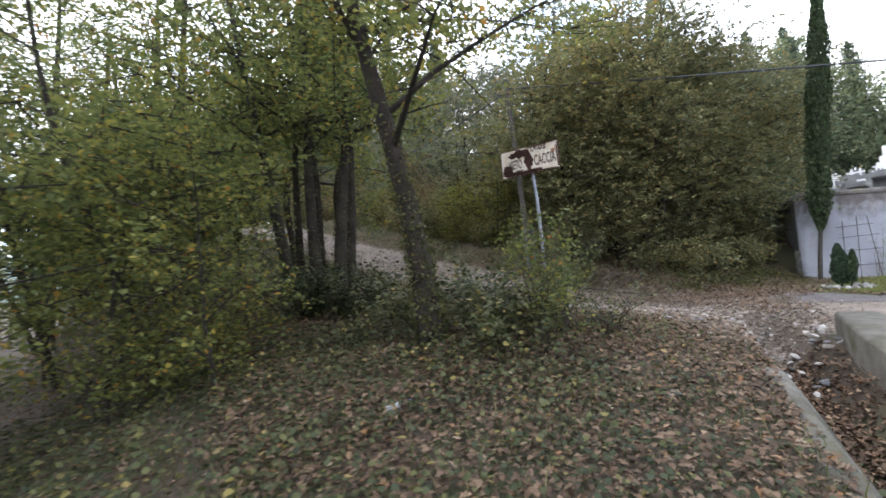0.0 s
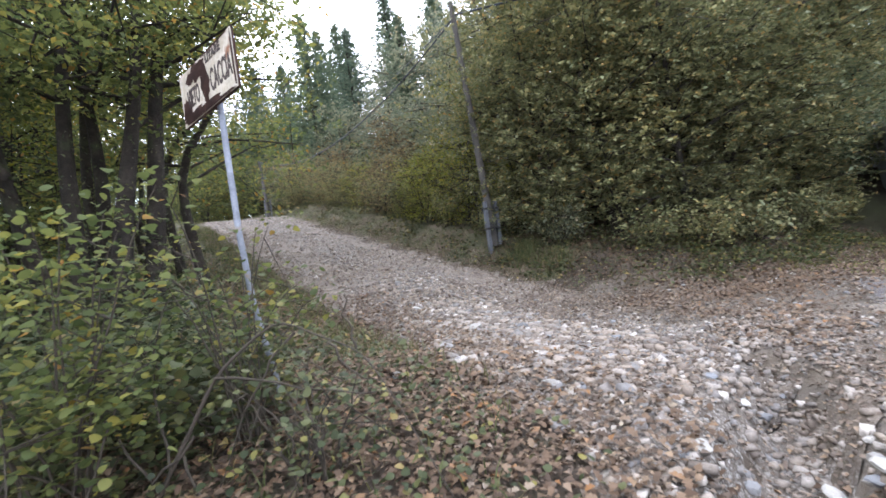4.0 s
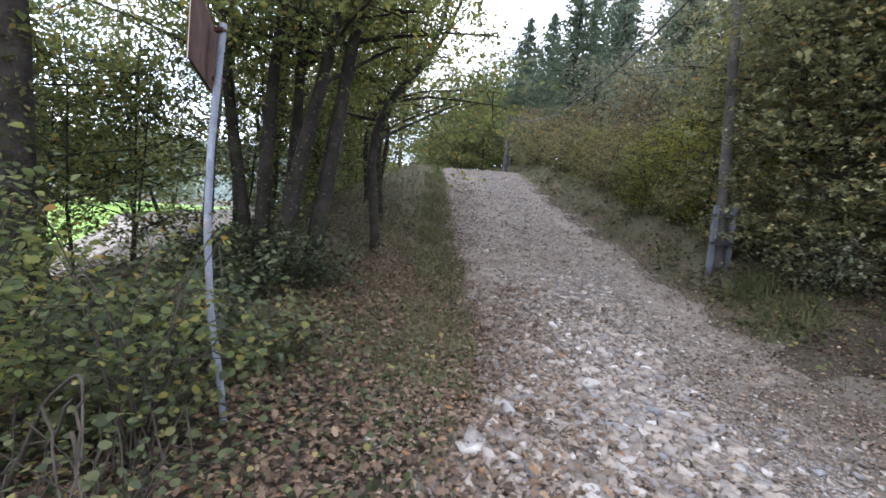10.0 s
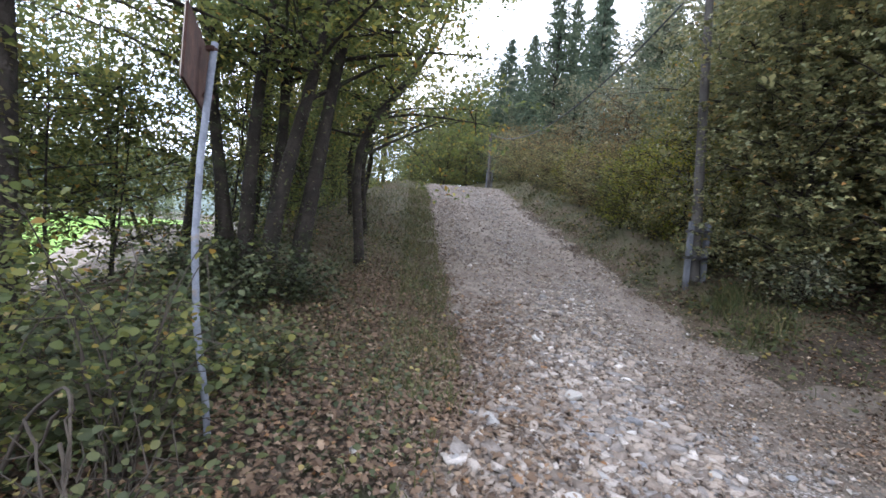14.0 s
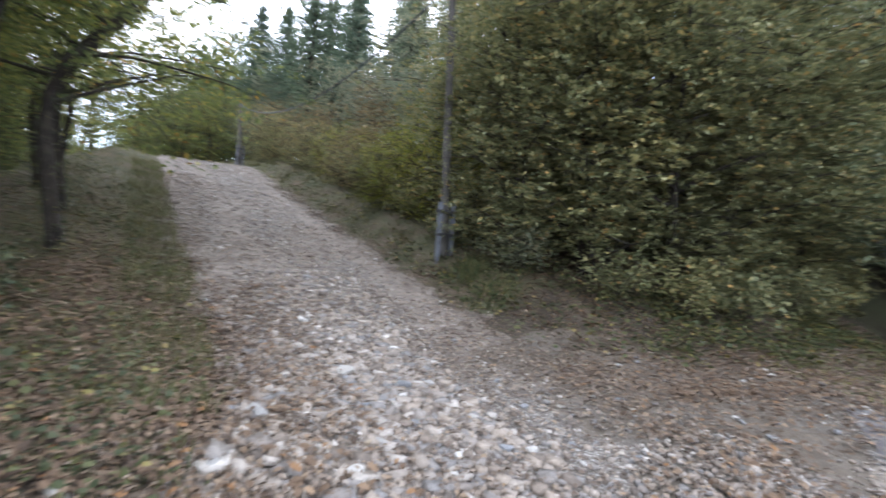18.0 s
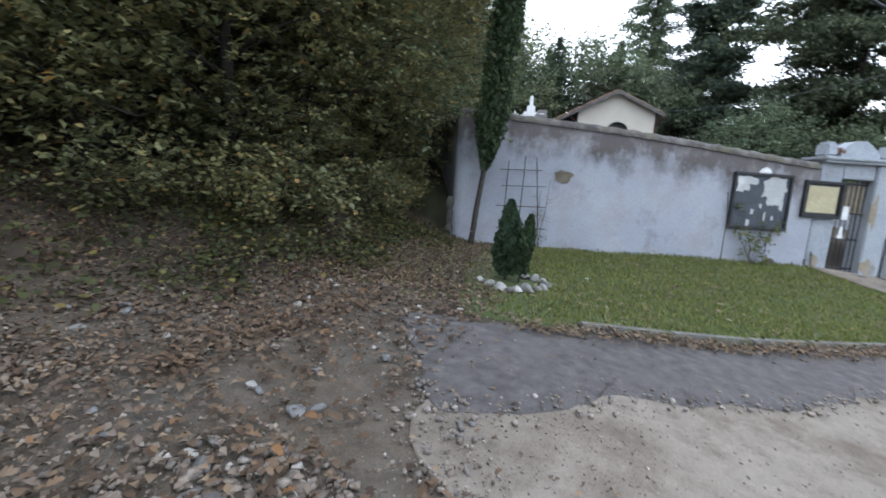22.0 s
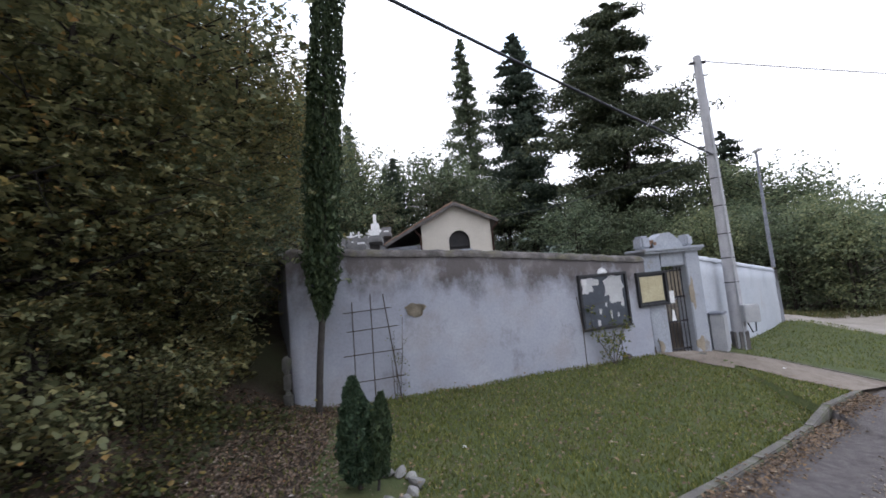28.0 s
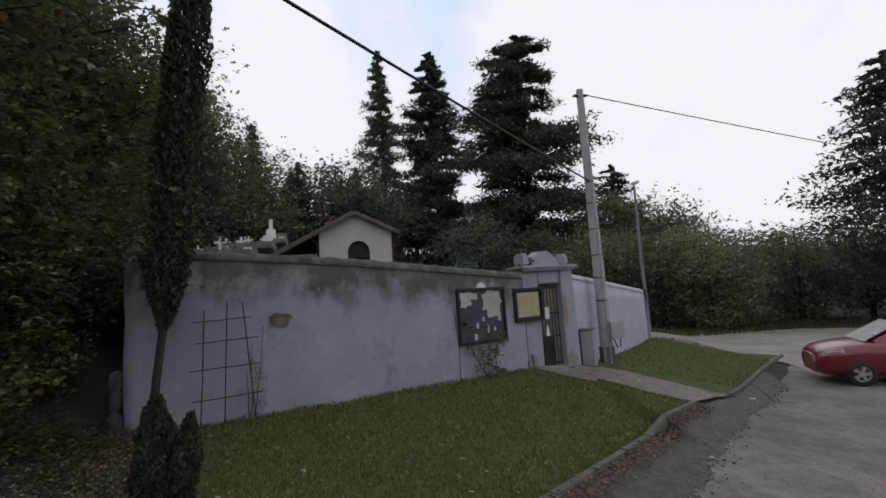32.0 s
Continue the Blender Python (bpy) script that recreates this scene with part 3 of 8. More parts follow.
kerb_line = [(6.95, 2.85), (7.27, 2.2), (7.6, 1.6), (8.2, 0.7), (9.0, -0.25), (9.9, -1.25), (10.8, -2.25), (11.7, -3.25), (12.7, -4.4)]
kerb_line2 = [(13.9, -6.1), (15.2, -7.7), (16.6, -9.4), (18.3, -11.7)]
seam = [(5.15, 2.78), (5.35, 2.5), (5.55, 2.2), (5.8, 2.02), (6.08, 1.86), (6.2, 1.5), (6.46, 1.15), (6.62, 0.8), (7.05, 0.35), (7.45, 0.02), (7.9, -0.55), (8.75, -1.4), (9.85, -2.55), (11.1, -3.9), (12.2, -5.05), (13.3, -6.6), (14.7, -8.3)]
tip = [(6.55, 3.72), (6.72, 3.25)]
sheet("asphalt_strip", tip + [(6.76, 2.95)] + kerb_line + kerb_line2[:3], [(6.35, 3.62), (5.5, 3.05)] + seam, 190, 12, 0.045, M["asphalt"],
      "worn dark grey asphalt along the kerb, crumbling at its edge", 0.05, sink=(0.05, 0.012), seed=5, category="pavement")
outer = [(4.45, 2.32), (4.06, 2.06), (3.5, 1.78), (2.9, 1.45), (2.6, 0.6), (2.5, -1.5), (2.8, -4), (4, -8), (6, -13), (9, -19)]
sheet("concrete_apron", [(4.95, 2.82), (5.1, 2.86)] + [(x + 0.22, y + 0.3) for x, y in seam[1:]] + [(16.5, -9.9), (18.6, -12.2), (19.5, -19)], [(4.9, 2.78)] + outer, 170, 26, 0.03, M["concrete"],
      "pale dusty concrete road with grit and cracks", 0.04, seed=6, category="pavement")
sheet("side_road", [(18.3, -11.2), (20.5, -10.0), (23.0, -9.0), (27, -6.8)], [(13.5, -9.2), (17, -18), (23.5, -21), (29, -12)], 60, 16, 0.035, M["pale_road"],
      "pale gravelled side road beyond the cemetery", 0.05, seed=7, category="road")
sheet("side_road_far", [(23.0, -9.6), (27, -6.8), (40, 2)], [(26.0, -13.5), (31, -11), (44, -2)], 30, 8, 0.03, M["pale_road"], "pale road going on behind the cemetery wall", 0.05, seed=8, category="road")
wy = np.linspace(5.6, -2.9, 24)
sheet("lawn", [(6.95, 3.3)] + [(x + 0.06, y + 0.02) for x, y in kerb_line], [(8.3, 3.75), (9.6, 4.0), (11.2, 4.4)] + [(float(wall_x(y)) - 0.02, float(y)) for y in wy[4:]], 120, 30, 0.05, M["lawn"],
      "mown green lawn sprinkled with fallen leaves", 0.03, seed=9, category="lawn")
sheet("lawn_beyond_path", [(15.25, -3.4), (15.0, -4.9)] + [(x + 0.08, y + 0.08) for x, y in kerb_line2], [(15.5, -3.6), (18.5, -6.2), (21.8, -9.1), (22.3, -10.0), (18.6, -11.6)], 70, 16, 0.05, M["lawn"],
      "mown green lawn before the far wall", 0.0, seed=10, category="lawn")
sheet("gate_path", [(14.12, -1.62), (13.5, -2.9), (12.75, -4.42)], [(14.75, -3.0), (14.75, -4.6), (13.85, -6.05)], 40, 10, 0.075, M["concrete"], "grey concrete path to the iron gate", 0.0, sink=(0, 0), seed=11, category="path")
sheet("meadow", [(-11.6, 6), (-14.6, 12.5), (-18.5, 17.5), (-27, 27), (-42, 42)], [(-90, -10), (-95, 30), (-95, 60), (-90, 90), (-80, 120)], 60, 24, 0.08, M["field"], "bright green meadow below the wood", 0.2, seed=12, category="meadow")
sheet("farm_track", [(-8.6, 2), (-9.6, 7), (-11.0, 10), (-13.6, 13.5), (-24, 27)], [(-11.9, 6), (-14.9, 12.5), (-18.8, 17.5), (-27.3, 27), (-42.3, 42)], 50, 10, 0.05, M["concrete"], "pale farm yard beside the meadow", 0.05, seed=13, category="road")

# kerbs: one stone after another
def kerb(name, line, label, stone=0.95, wide=0.12, high=0.065):
    root = thing(name, label=label, category="kerb", kind="structure")
    line = np.asarray(line, float)
    s = np.r_[0, np.cumsum(np.linalg.norm(np.diff(line, axis=0), axis=1))]
    n = max(int(s[-1] / stone), 1)
    cuts = resample(line, n + 1)
    shapes = []
    for a, b in zip(cuts[:-1], cuts[1:]):
        mid, d = (a + b) / 2, b - a
        if not shapes:
            bm = box_bm((np.linalg.norm(d) - 0.012, wide, high + 0.25), (0, 0, -0.125), 0.014)
            for v in bm.verts:
                v.co += Vector((0, 0.006 * math.sin(9 * v.co.x), 0.006 * math.cos(7 * v.co.x)))
            me = bpy.data.meshes.new("kerb_stone")
            bm.to_mesh(me)
            bm.free()
            me.materials.append(M["kerb"])
            shapes.append(me)
        za, zb = ground(*a), ground(*b)
        pitch = math.degrees(math.atan2(float(zb - za), float(np.linalg.norm(d))))
        m = Matrix.Translation((mid[0], mid[1], float(za + zb) / 2 + 0.045 + high / 2)) @ Matrix.Rotation(math.atan2(d[1], d[0]), 4, "Z") @ Matrix.Rotation(-radians(pitch), 4, "Y")
        put("kerb_stone", shapes[0], root, at=m)
    return root


kerb("kerb", kerb_line[1:], "row of worn grey kerb stones along the lawn", 0.9)
kerb("kerb_beyond_path", kerb_line2, "row of grey kerb stones round the far lawn", 0.9)
kerb("path_edging", [(14.75, -3.05), (14.8, -4.5), (13.95, -6.0)], "low mossy concrete edging of the gate path", 0.9, 0.08, 0.05)

# ---- cemetery wall ----
def wall_run(name, xy, tops, thick, label, cap_label, face="wall_face", cap="cap"):
    root = thing(name, label=label, category="wall", kind="structure")
    xy = np.asarray(xy, float)
    n = len(xy)
    tang = np.gradient(xy, axis=0)
    tang /= np.linalg.norm(tang, axis=1)[:, None]
    back = np.stack([-tang[:, 1], tang[:, 0]], -1)
    if back[0][0] < 0:
        back = -back
    tops = np.asarray(tops, float)
    k = 7
    rows = []
    for off, fr in ((0, np.linspace(0, 1, k)), (thick, np.linspace(1, 0, k))):
        for f in fr:
            base = ground(xy[:, 0], xy[:, 1]) - 0.5
            z = base + (tops - base) * f
            p = xy + back * off
            rows.append(np.concatenate([p, z[:, None]], 1))
    v = np.stack(rows, 1)
    m = v.shape[1]
    v[:, 1:k - 1, :2] += (0.012 * np.sin(np.arange(n) * 1.7)[:, None] * np.cos(np.arange(k - 2) * 2.1)[None])[..., None] * back[:, None]
    i = (np.arange(n - 1)[:, None] * m + np.arange(m - 1)[None]).ravel()
    faces = np.stack([i, i + m, i + m + 1, i + 1], -1)
    faces = np.concatenate([faces, [[0, 2 * k - 1, k, k - 1]], [[(n - 1) * m, (n - 1) * m + k - 1, (n - 1) * m + k, (n - 1) * m + 2 * k - 1]]])
    put("plaster_face", mesh_from("plaster_face", v.reshape(-1, 3), faces, M[face], False), root)
    # rounded coping
    a = np.linspace(-0.15, math.pi + 0.15, 9)
    ring = []
    for ang in a:
        off = thick / 2 - (thick / 2 + 0.025) * math.cos(ang)
        ring.append(np.concatenate([xy + back * off, (tops - 0.03 + 0.13 * math.sin(ang) + 0.012 * np.sin(np.arange(n) * 2.9))[:, None]], 1))
    c = np.stack(ring, 1)
    m = c.shape[1]
    i = (np.arange(n - 1)[:, None] * m + np.arange(m - 1)[None]).ravel()
    put("coping", mesh_from("coping", c.reshape(-1, 3), np.stack([i, i + m, i + m + 1, i + 1], -1), M[cap], True), root, cap_label)
    return root


def wall_face_material():
    """Blue-grey limewash, with black streaks of moss that run down from the coping."""
    m, n, l, b = nodes_of("limewashed_wall")
    big, small = noise_node(n, l, 0.7), noise_node(n, l, 26, 5, 0.7)
    col = ramp_node(n, l, big.outputs["Fac"], [(0.3, (0.272, 0.284, 0.328)), (0.5, (0.318, 0.330, 0.374)), (0.72, (0.366, 0.376, 0.412))]).outputs["Color"]
    geo = n.new("ShaderNodeTexCoord")
    mp = n.new("ShaderNodeMapping")
    mp.inputs["Scale"].default_value = (1.5, 1.5, 1.05)
    l.new(geo.outputs["Object"], mp.inputs["Vector"])
    run = n.new("ShaderNodeTexNoise")
    run.inputs["Scale"].default_value, run.inputs["Detail"].default_value, run.inputs["Roughness"].default_value = 1.3, 10, 0.7
    l.new(mp.outputs["Vector"], run.inputs["Vector"])
    sep = n.new("ShaderNodeSeparateXYZ")
    l.new(geo.outputs["Object"], sep.inputs["Vector"])
    # the coping falls from the left end to the gate
    slope = n.new("ShaderNodeMath")
    slope.operation, slope.inputs[1].default_value, slope.inputs[2].default_value = "MULTIPLY_ADD", -0.085, 0.0
    l.new(sep.outputs["Y"], slope.inputs[0])
    h = n.new("ShaderNodeMath")
    h.operation = "ADD"
    l.new(sep.outputs["Z"], h.inputs[0])
    l.new(slope.outputs[0], h.inputs[1])
    reach = n.new("ShaderNodeMapRange")
    reach.inputs["From Min"].default_value, reach.inputs["From Max"].default_value = 1.2, 2.2
    l.new(h.outputs[0], reach.inputs["Value"])
    add = n.new("ShaderNodeMath")
    add.operation, add.inputs[1].default_value, add.inputs[2].default_value = "MULTIPLY_ADD", 0.44, 0.0
    l.new(reach.outputs["Result"], add.inputs[0])
    tot = n.new("ShaderNodeMath")
    tot.operation = "ADD"
    l.new(add.outputs[0], tot.inputs[0])
    l.new(run.outputs["Fac"], tot.inputs[1])
    f = ramp_node(n, l, tot.outputs[0], [(0.56, (0, 0, 0)), (0.70, (0.42, 0.42, 0.42)), (0.85, (0.96, 0.96, 0.96))]).outputs["Color"]
    col = mix_node(n, l, f, col, (0.085, 0.074, 0.07))
    warm = noise_node(n, l, 1.6, 5, 0.6)
    wf = ramp_node(n, l, warm.outputs["Fac"], [(0.50, (0, 0, 0)), (0.72, (0.55, 0.55, 0.55))]).outputs["Color"]
    col = mix_node(n, l, wf, col, (0.29, 0.27, 0.27))
    grain = ramp_node(n, l, small.outputs["Fac"], [(0.3, (0.8, 0.8, 0.8)), (0.7, (1.1, 1.1, 1.1))]).outputs["Color"]
    l.new(mix_node(n, l, 0.7, col, grain, "MULTIPLY"), b.inputs["Base Color"])
    b.inputs["Roughness"].default_value, b.inputs["Specular IOR Level"].default_value = 0.92, 0.2
    bp = n.new("ShaderNodeBump")
    bp.inputs["Strength"].default_value, bp.inputs["Distance"].default_value = 0.35, 0.008
    l.new(small.outputs["Fac"], bp.inputs["Height"])
    l.new(bp.outputs["Normal"], b.inputs["Normal"])
    return m


M["wall_face"] = wall_face_material()
wy = np.concatenate([np.linspace(5.2, -1.62, 40)])
wall_run("wall_front", [(12.06, 5.36)] + [(float(wall_x(y)), float(y)) for y in wy], np.r_[2.62, np.interp(wy, [-2.9, -1.0, 2, 5.45], [1.93, 2.08, 2.40, 2.68])], 0.34,
         "blue-grey limewashed cemetery wall with black moss stains", "weathered mossy rounded coping")
w2 = np.stack([np.linspace(14.85, 21.9, 24), np.linspace(-3.05, -9.2, 24)], -1)
wall_run("wall_beyond_gate", w2, np.linspace(1.98, 1.36, 24), 0.34, "plain blue-grey cemetery wall beyond the gate", "rounded plaster coping", "render_wall", "render_wall")
wall_run("wall_side", [(12.1, 5.36), (14.0, 6.4), (18, 8.2), (24, 11), (32, 14.5)], [2.6, 2.75, 3.2, 4.2, 5.6], 0.3, "grey plaster cemetery wall running uphill under the trees", "weathered coping")
wall_run("wall_far_side", [(21.95, -9.25), (24.5, -7.0), (30, -2.4), (38, 4)], [1.36, 1.5, 1.9, 2.6], 0.3, "plain cemetery wall running back from the far corner", "plain coping")


# gate pillar block over the gate
def along(y, out=0.0):
    """A point on the wall face, out metres in front of it, and the wall's heading there."""
    d = np.array([float(wall_x(y - 0.05) - wall_x(y + 0.05)), -0.1])
    d /= np.linalg.norm(d)
    return np.array([float(wall_x(y)), y]) + out * np.array([d[1], -d[0]]) * 1.0, math.degrees(math.atan2(d[1], d[0]))


gate_mid, gate_turn = along(-2.30)
gate_turn -= 8
gp = thing("gate_portal", (gate_mid[0], gate_mid[1], 0), "grey plastered gate portal with moulded cornice and broken pediment", "gateway", turn=gate_turn)
gp.matrix_world = gp.matrix_world @ Matrix.Diagonal((0.87, 1, 1, 1))
# local x runs along the wall to the right, local y points into the cemetery
for nm, size, c in (("jamb", (0.52, 0.32, 2.75), (-0.54, 0.14, 0.80)), ("jamb", (0.44, 0.42, 2.75), (0.65, 0.14, 0.80)), ("lintel", (0.73, 0.32, 0.34), (0.075, 0.14, 2.005))):
    part(nm, box_bm(size, c, 0.02), M["pillar"], gp)
part("cornice", box_bm((1.86, 0.66, 0.07), (0.035, 0.14, 2.215), 0.02), M["pillar"], gp, "moulded cornice")
part("cornice_step", box_bm((1.76, 0.58, 0.05), (0.035, 0.14, 2.157), 0.015), M["pillar"], gp)
for x0, w, h in ((-0.62, 0.30, 0.30), (0.72, 0.24, 0.27)):
    part("merlon", box_bm((w, 0.34, h), (x0, 0.14, 2.25 + h / 2), 0.05, 0.9), M["pillar"], gp)
bm = bmesh.new()
prof = [(-0.42, 0), (-0.42, 0.12), (-0.30, 0.24), (-0.12, 0.33), (0.10, 0.34), (0.22, 0.28), (0.44, 0.10), (0.46, 0)]
front = [bm.verts.new((x, -0.02, 2.25 + z)) for x, z in prof]
rear = [bm.verts.new((x, 0.30, 2.25 + z)) for x, z in prof]
bm.faces.new(front)
bm.faces.new(rear[::-1])
for i in range(len(prof)):
    j = (i + 1) % len(prof)
    bm.faces.new((front[j], front[i], rear[i], rear[j]))
bmesh.ops.recalc_face_normals(bm, faces=bm.faces)
part("pediment", bm, M["pillar"], gp, "broken plaster pediment")
bm = box_bm((0.2, 0.16, 0.17), (-0.37, 0.06, 2.36), 0.05)
part("bare_brick_patch", bm, M["tile"], gp, "orange brick showing through")
part("threshold", box_bm((0.9, 0.36, 0.14), (0.04, -0.06, -0.14), 0.02), M["kerb"], gp, "worn stone threshold")
for x0, z0, w, h in ((0.50, 1.2, 0.16, 0.62), (0.55, 0.1, 0.26, 0.3), (-0.62, 0.12, 0.13, 0.36)):
    bm = bmesh.new()
    ring = []
    for k in range(14):
        a = 2 * math.pi * k / 14
        q = 1 + 0.25 * math.sin(3 * a + x0 * 9) + 0.12 * math.cos(5 * a)
        ring.append(bm.verts.new((x0 + 0.5 * w * q * math.cos(a), -0.075, z0 + 0.5 * h * q * math.sin(a))))
    bm.faces.new(ring)
    bmesh.ops.recalc_face_normals(bm, faces=bm.faces)
    bmesh.ops.solidify(bm, geom=bm.faces[:], thickness=0.01)
    part("bare_patch", bm, M["bare_plaster"], gp, "bare brown plaster patch")

# iron gate
gate = thing("iron_gate", (gate_mid[0], gate_mid[1], 0), "dark iron bar gate with notices tied to it", "gate", turn=gate_turn)
gate.matrix_world = gate.matrix_world @ Matrix.Diagonal((1.0, 1, 1, 1))
for k in range(7):
    x = -0.215 + k * 0.095
    tube_part("bar", [(x, 0.1, -0.05), (x, 0.1, 1.80)], 0.011, M["iron"], gate, sides=6)
for z in (0.02, 0.62, 1.15, 1.74):
    part("rail", box_bm((0.62, 0.02, 0.035), (0.07, 0.1, z)), M["iron"], gate)
part("gate_panel", box_bm((0.60, 0.006, 0.62), (0.04, 0.125, 1.45)), M["bare_plaster"], gate, "faded ochre board behind the bars")
M["paper"] = surface("white_paper", [(0.3, (0.66, 0.66, 0.66)), (0.7, (0.78, 0.78, 0.78))], 5, 60, 0.8, 0.05, 0.001)
part("notice", box_bm((0.12, 0.006, 0.27), (0.02, 0.082, 1.16)), M["paper"], gate, "white paper notice")
part("notice", box_bm((0.11, 0.006, 0.24), (0.0, 0.082, 0.76), 0, 0.4), M["paper"], gate, "torn paper notice")

# notice boards
M["board_dark"] = surface("blue_black_board", [(0.3, (0.035, 0.042, 0.055)), (0.7, (0.08, 0.09, 0.105))], 4, 40, 0.5, 0.1, 0.002)
M["board_yellow"] = surface("yellowed_paper_board", [(0.3, (0.36, 0.315, 0.19)), (0.7, (0.46, 0.41, 0.27))], 3, 40, 0.7, 0.05, 0.001)


def notice_board(name, y0, y1, z0, z1, panel, label):
    mid, turn = along((y0 + y1) / 2, 0.0)
    a, _ = along(y0)
    b, _ = along(y1)
    w, h = float(np.linalg.norm(a - b)), z1 - z0
    root = thing(name, (mid[0], mid[1], (z0 + z1) / 2), label, "notice board", turn=turn)
    f = 0.055
    for size, c in (((w, 0.07, f), (0, -0.04, h / 2 - f / 2)), ((w, 0.07, f), (0, -0.04, -h / 2 + f / 2)), ((f, 0.07, h - 2 * f), (-w / 2 + f / 2, -0.04, 0)), ((f, 0.07, h - 2 * f), (w / 2 - f / 2, -0.04, 0))):
        part("frame_bar", box_bm(size, c, 0.008), M["frame_black"], root)
    part("panel", box_bm((w - 2 * f + 0.01, 0.02, h - 2 * f + 0.01), (0, -0.022, 0)), panel, root)
    return root, w, h


def torn_paper(root, x, z, w, h, seed):
    r = random.Random(seed)
    bm = bmesh.new()
    ring = []
    for k in range(16):
        a = 2 * math.pi * k / 16
        q = r.uniform(0.7, 1.15)
        c, s = math.cos(a), math.sin(a)
        ring.append(bm.verts.new((x + w / 2 * q * max(-1, min(1, 1.3 * c)), -0.036 - 0.001 * (seed % 5), z + h / 2 * q * max(-1, min(1, 1.3 * s)))))
    bm.faces.new(ring[::-1])
    bmesh.ops.solidify(bm, geom=bm.faces[:], thickness=0.002)
    part("torn_poster", bm, M["paper"], root, "torn white poster remnant")


nb, w, h = notice_board("notice_board", 0.0, -1.1, 0.71, 1.82, M["board_dark"], "large black-framed notice board with torn white posters")
for k, (x, z, pw, ph) in enumerate(((-0.40, 0.33, 0.30, 0.32), (-0.27, 0.40, 0.3, 0.16), (0.16, 0.30, 0.30, 0.40), (0.36, 0.34, 0.30, 0.36), (0.36, 0.08, 0.22, 0.30), (0.20, 0.06, 0.16, 0.24), (0.44, -0.06, 0.1, 0.2),
                                    (-0.14, -0.2, 0.07, 0.12), (0.12, -0.28, 0.06, 0.18), (-0.2, -0.42, 0.08, 0.12), (0.02, -0.08, 0.05, 0.1), (0.3, -0.3, 0.05, 0.1))):
    torn_paper(nb, x, z, pw, ph, k + 1)
bm = box_bm((0.3, 0.05, 0.12), (0.02, -0.03, h / 2 + 0.055), 0.03, 0.35)
part("crest", bm, M["paper"], nb, "small white painted crest")
nb2, w2b, h2b = notice_board("small_notice_board", -1.34, -2.10, 1.03, 1.76, M["frame_black"], "small black-framed case with yellowed notices")
for k in range(3):
    part("yellowed_sheet", box_bm(((w2b - 0.2) / 3 - 0.004, 0.004, h2b - 0.2), (-(w2b - 0.2) / 3 + k * (w2b - 0.2) / 3, -0.036, 0.0)), M["board_yellow"], nb2, "yellowed paper sheet")

# brown patch where the limewash fell off
mid, turn = along(3.1)
pt = thing("plaster_scar", (mid[0], mid[1], 1.52), "brown scar of bare plaster on the limewashed wall", "plaster patch", turn=turn)
bm = bmesh.new()
bm.faces.new([bm.verts.new((0.18 * (1 + 0.10 * math.sin(3 * a + 1) + 0.09 * math.sin(5 * a) + 0.06 * math.sin(9 * a + 2)) * math.cos(a), -0.012, 0.15 * (1 + 0.12 * math.sin(4 * a) + 0.08 * math.sin(7 * a + 1)) * math.sin(a) * (1.05 if math.sin(a) < 0 else 0.6))) for a in np.linspace(0, 2 * math.pi, 28, endpoint=False)])
bmesh.ops.solidify(bm, geom=bm.faces[:], thickness=0.012)
part("bare_patch", bm, M["bare_plaster"], pt)

# small bare patches low on the wall near the gate
for y_, z_, w_, h_ in ((-1.45, -0.02, 0.16, 0.14), (-1.62, 0.12, 0.06, 0.16), (-1.8, -0.08, 0.14, 0.26), (-1.72, 0.3, 0.05, 0.1), (-0.95, 0.1, 0.22, 0.1)):
    mid, turn = along(y_)
    pt = thing("plaster_scar", (mid[0], mid[1], z_), "small bare plaster patch low on the wall", "plaster patch", turn=turn)
    bm = bmesh.new()
    bm.faces.new([bm.verts.new((w_ * (1 + 0.3 * math.sin(3 * a + y_ * 9)) * math.cos(a) / 2, -0.012, h_ * (1 + 0.25 * math.cos(4 * a + y_)) * math.sin(a) / 2)) for a in np.linspace(0, 2 * math.pi, 18, endpoint=False)])
    bmesh.ops.solidify(bm, geom=bm.faces[:], thickness=0.012)
    part("bare_patch", bm, M["cap"], pt)

# ---- chapel ----
chapel = thing("chapel", (26.3, 2.7, 0.14), "small cream plastered chapel with a tiled gable roof", "chapel", turn=-87)
# local x runs along the gable front to the right, local y away from the road
CW, CE, CT, CL, CB = 3.45, 4.98, 5.85, 5.5, 1.3
bm = bmesh.new()
arch = [(0.52 * math.cos(a), 4.02 + 0.52 * math.sin(a)) for a in np.linspace(math.pi, 0, 13)]
hole = [(-0.52, 3.55)] + arch + [(0.52, 3.55)]
outline = [(-CW / 2, CB), (-CW / 2, CE), (0, CT), (CW / 2, CE), (CW / 2, CB)]
rows = []
for y in (0.0, 0.3):
    left = [(-CW / 2, CB), (-CW / 2, 3.55), (-CW / 2, CE), (0, CT)]
    h = [bm.verts.new((x + 0.12, y, z)) for x, z in hole]
    o = [bm.verts.new((x, y, z)) for x, z in outline]
    top = h[1:-1]
    mid_i = len(top) // 2
    f = [[o[0], h[0]] + [] + [h[-1], o[4]]]
    f.append([o[0], o[1], top[0], h[0]])
    f.append([o[1], o[2], top[mid_i]] + top[:mid_i][::-1])
    f.append([o[2], o[3], top[-1]] + top[mid_i:-1][::-1])
    f.append([o[3], o[4], h[-1], top[-1]])
    for q in f:
        bm.faces.new(q if y == 0 else q[::-1])
    rows.append((h, o))
(h0, o0), (h1, o1) = rows
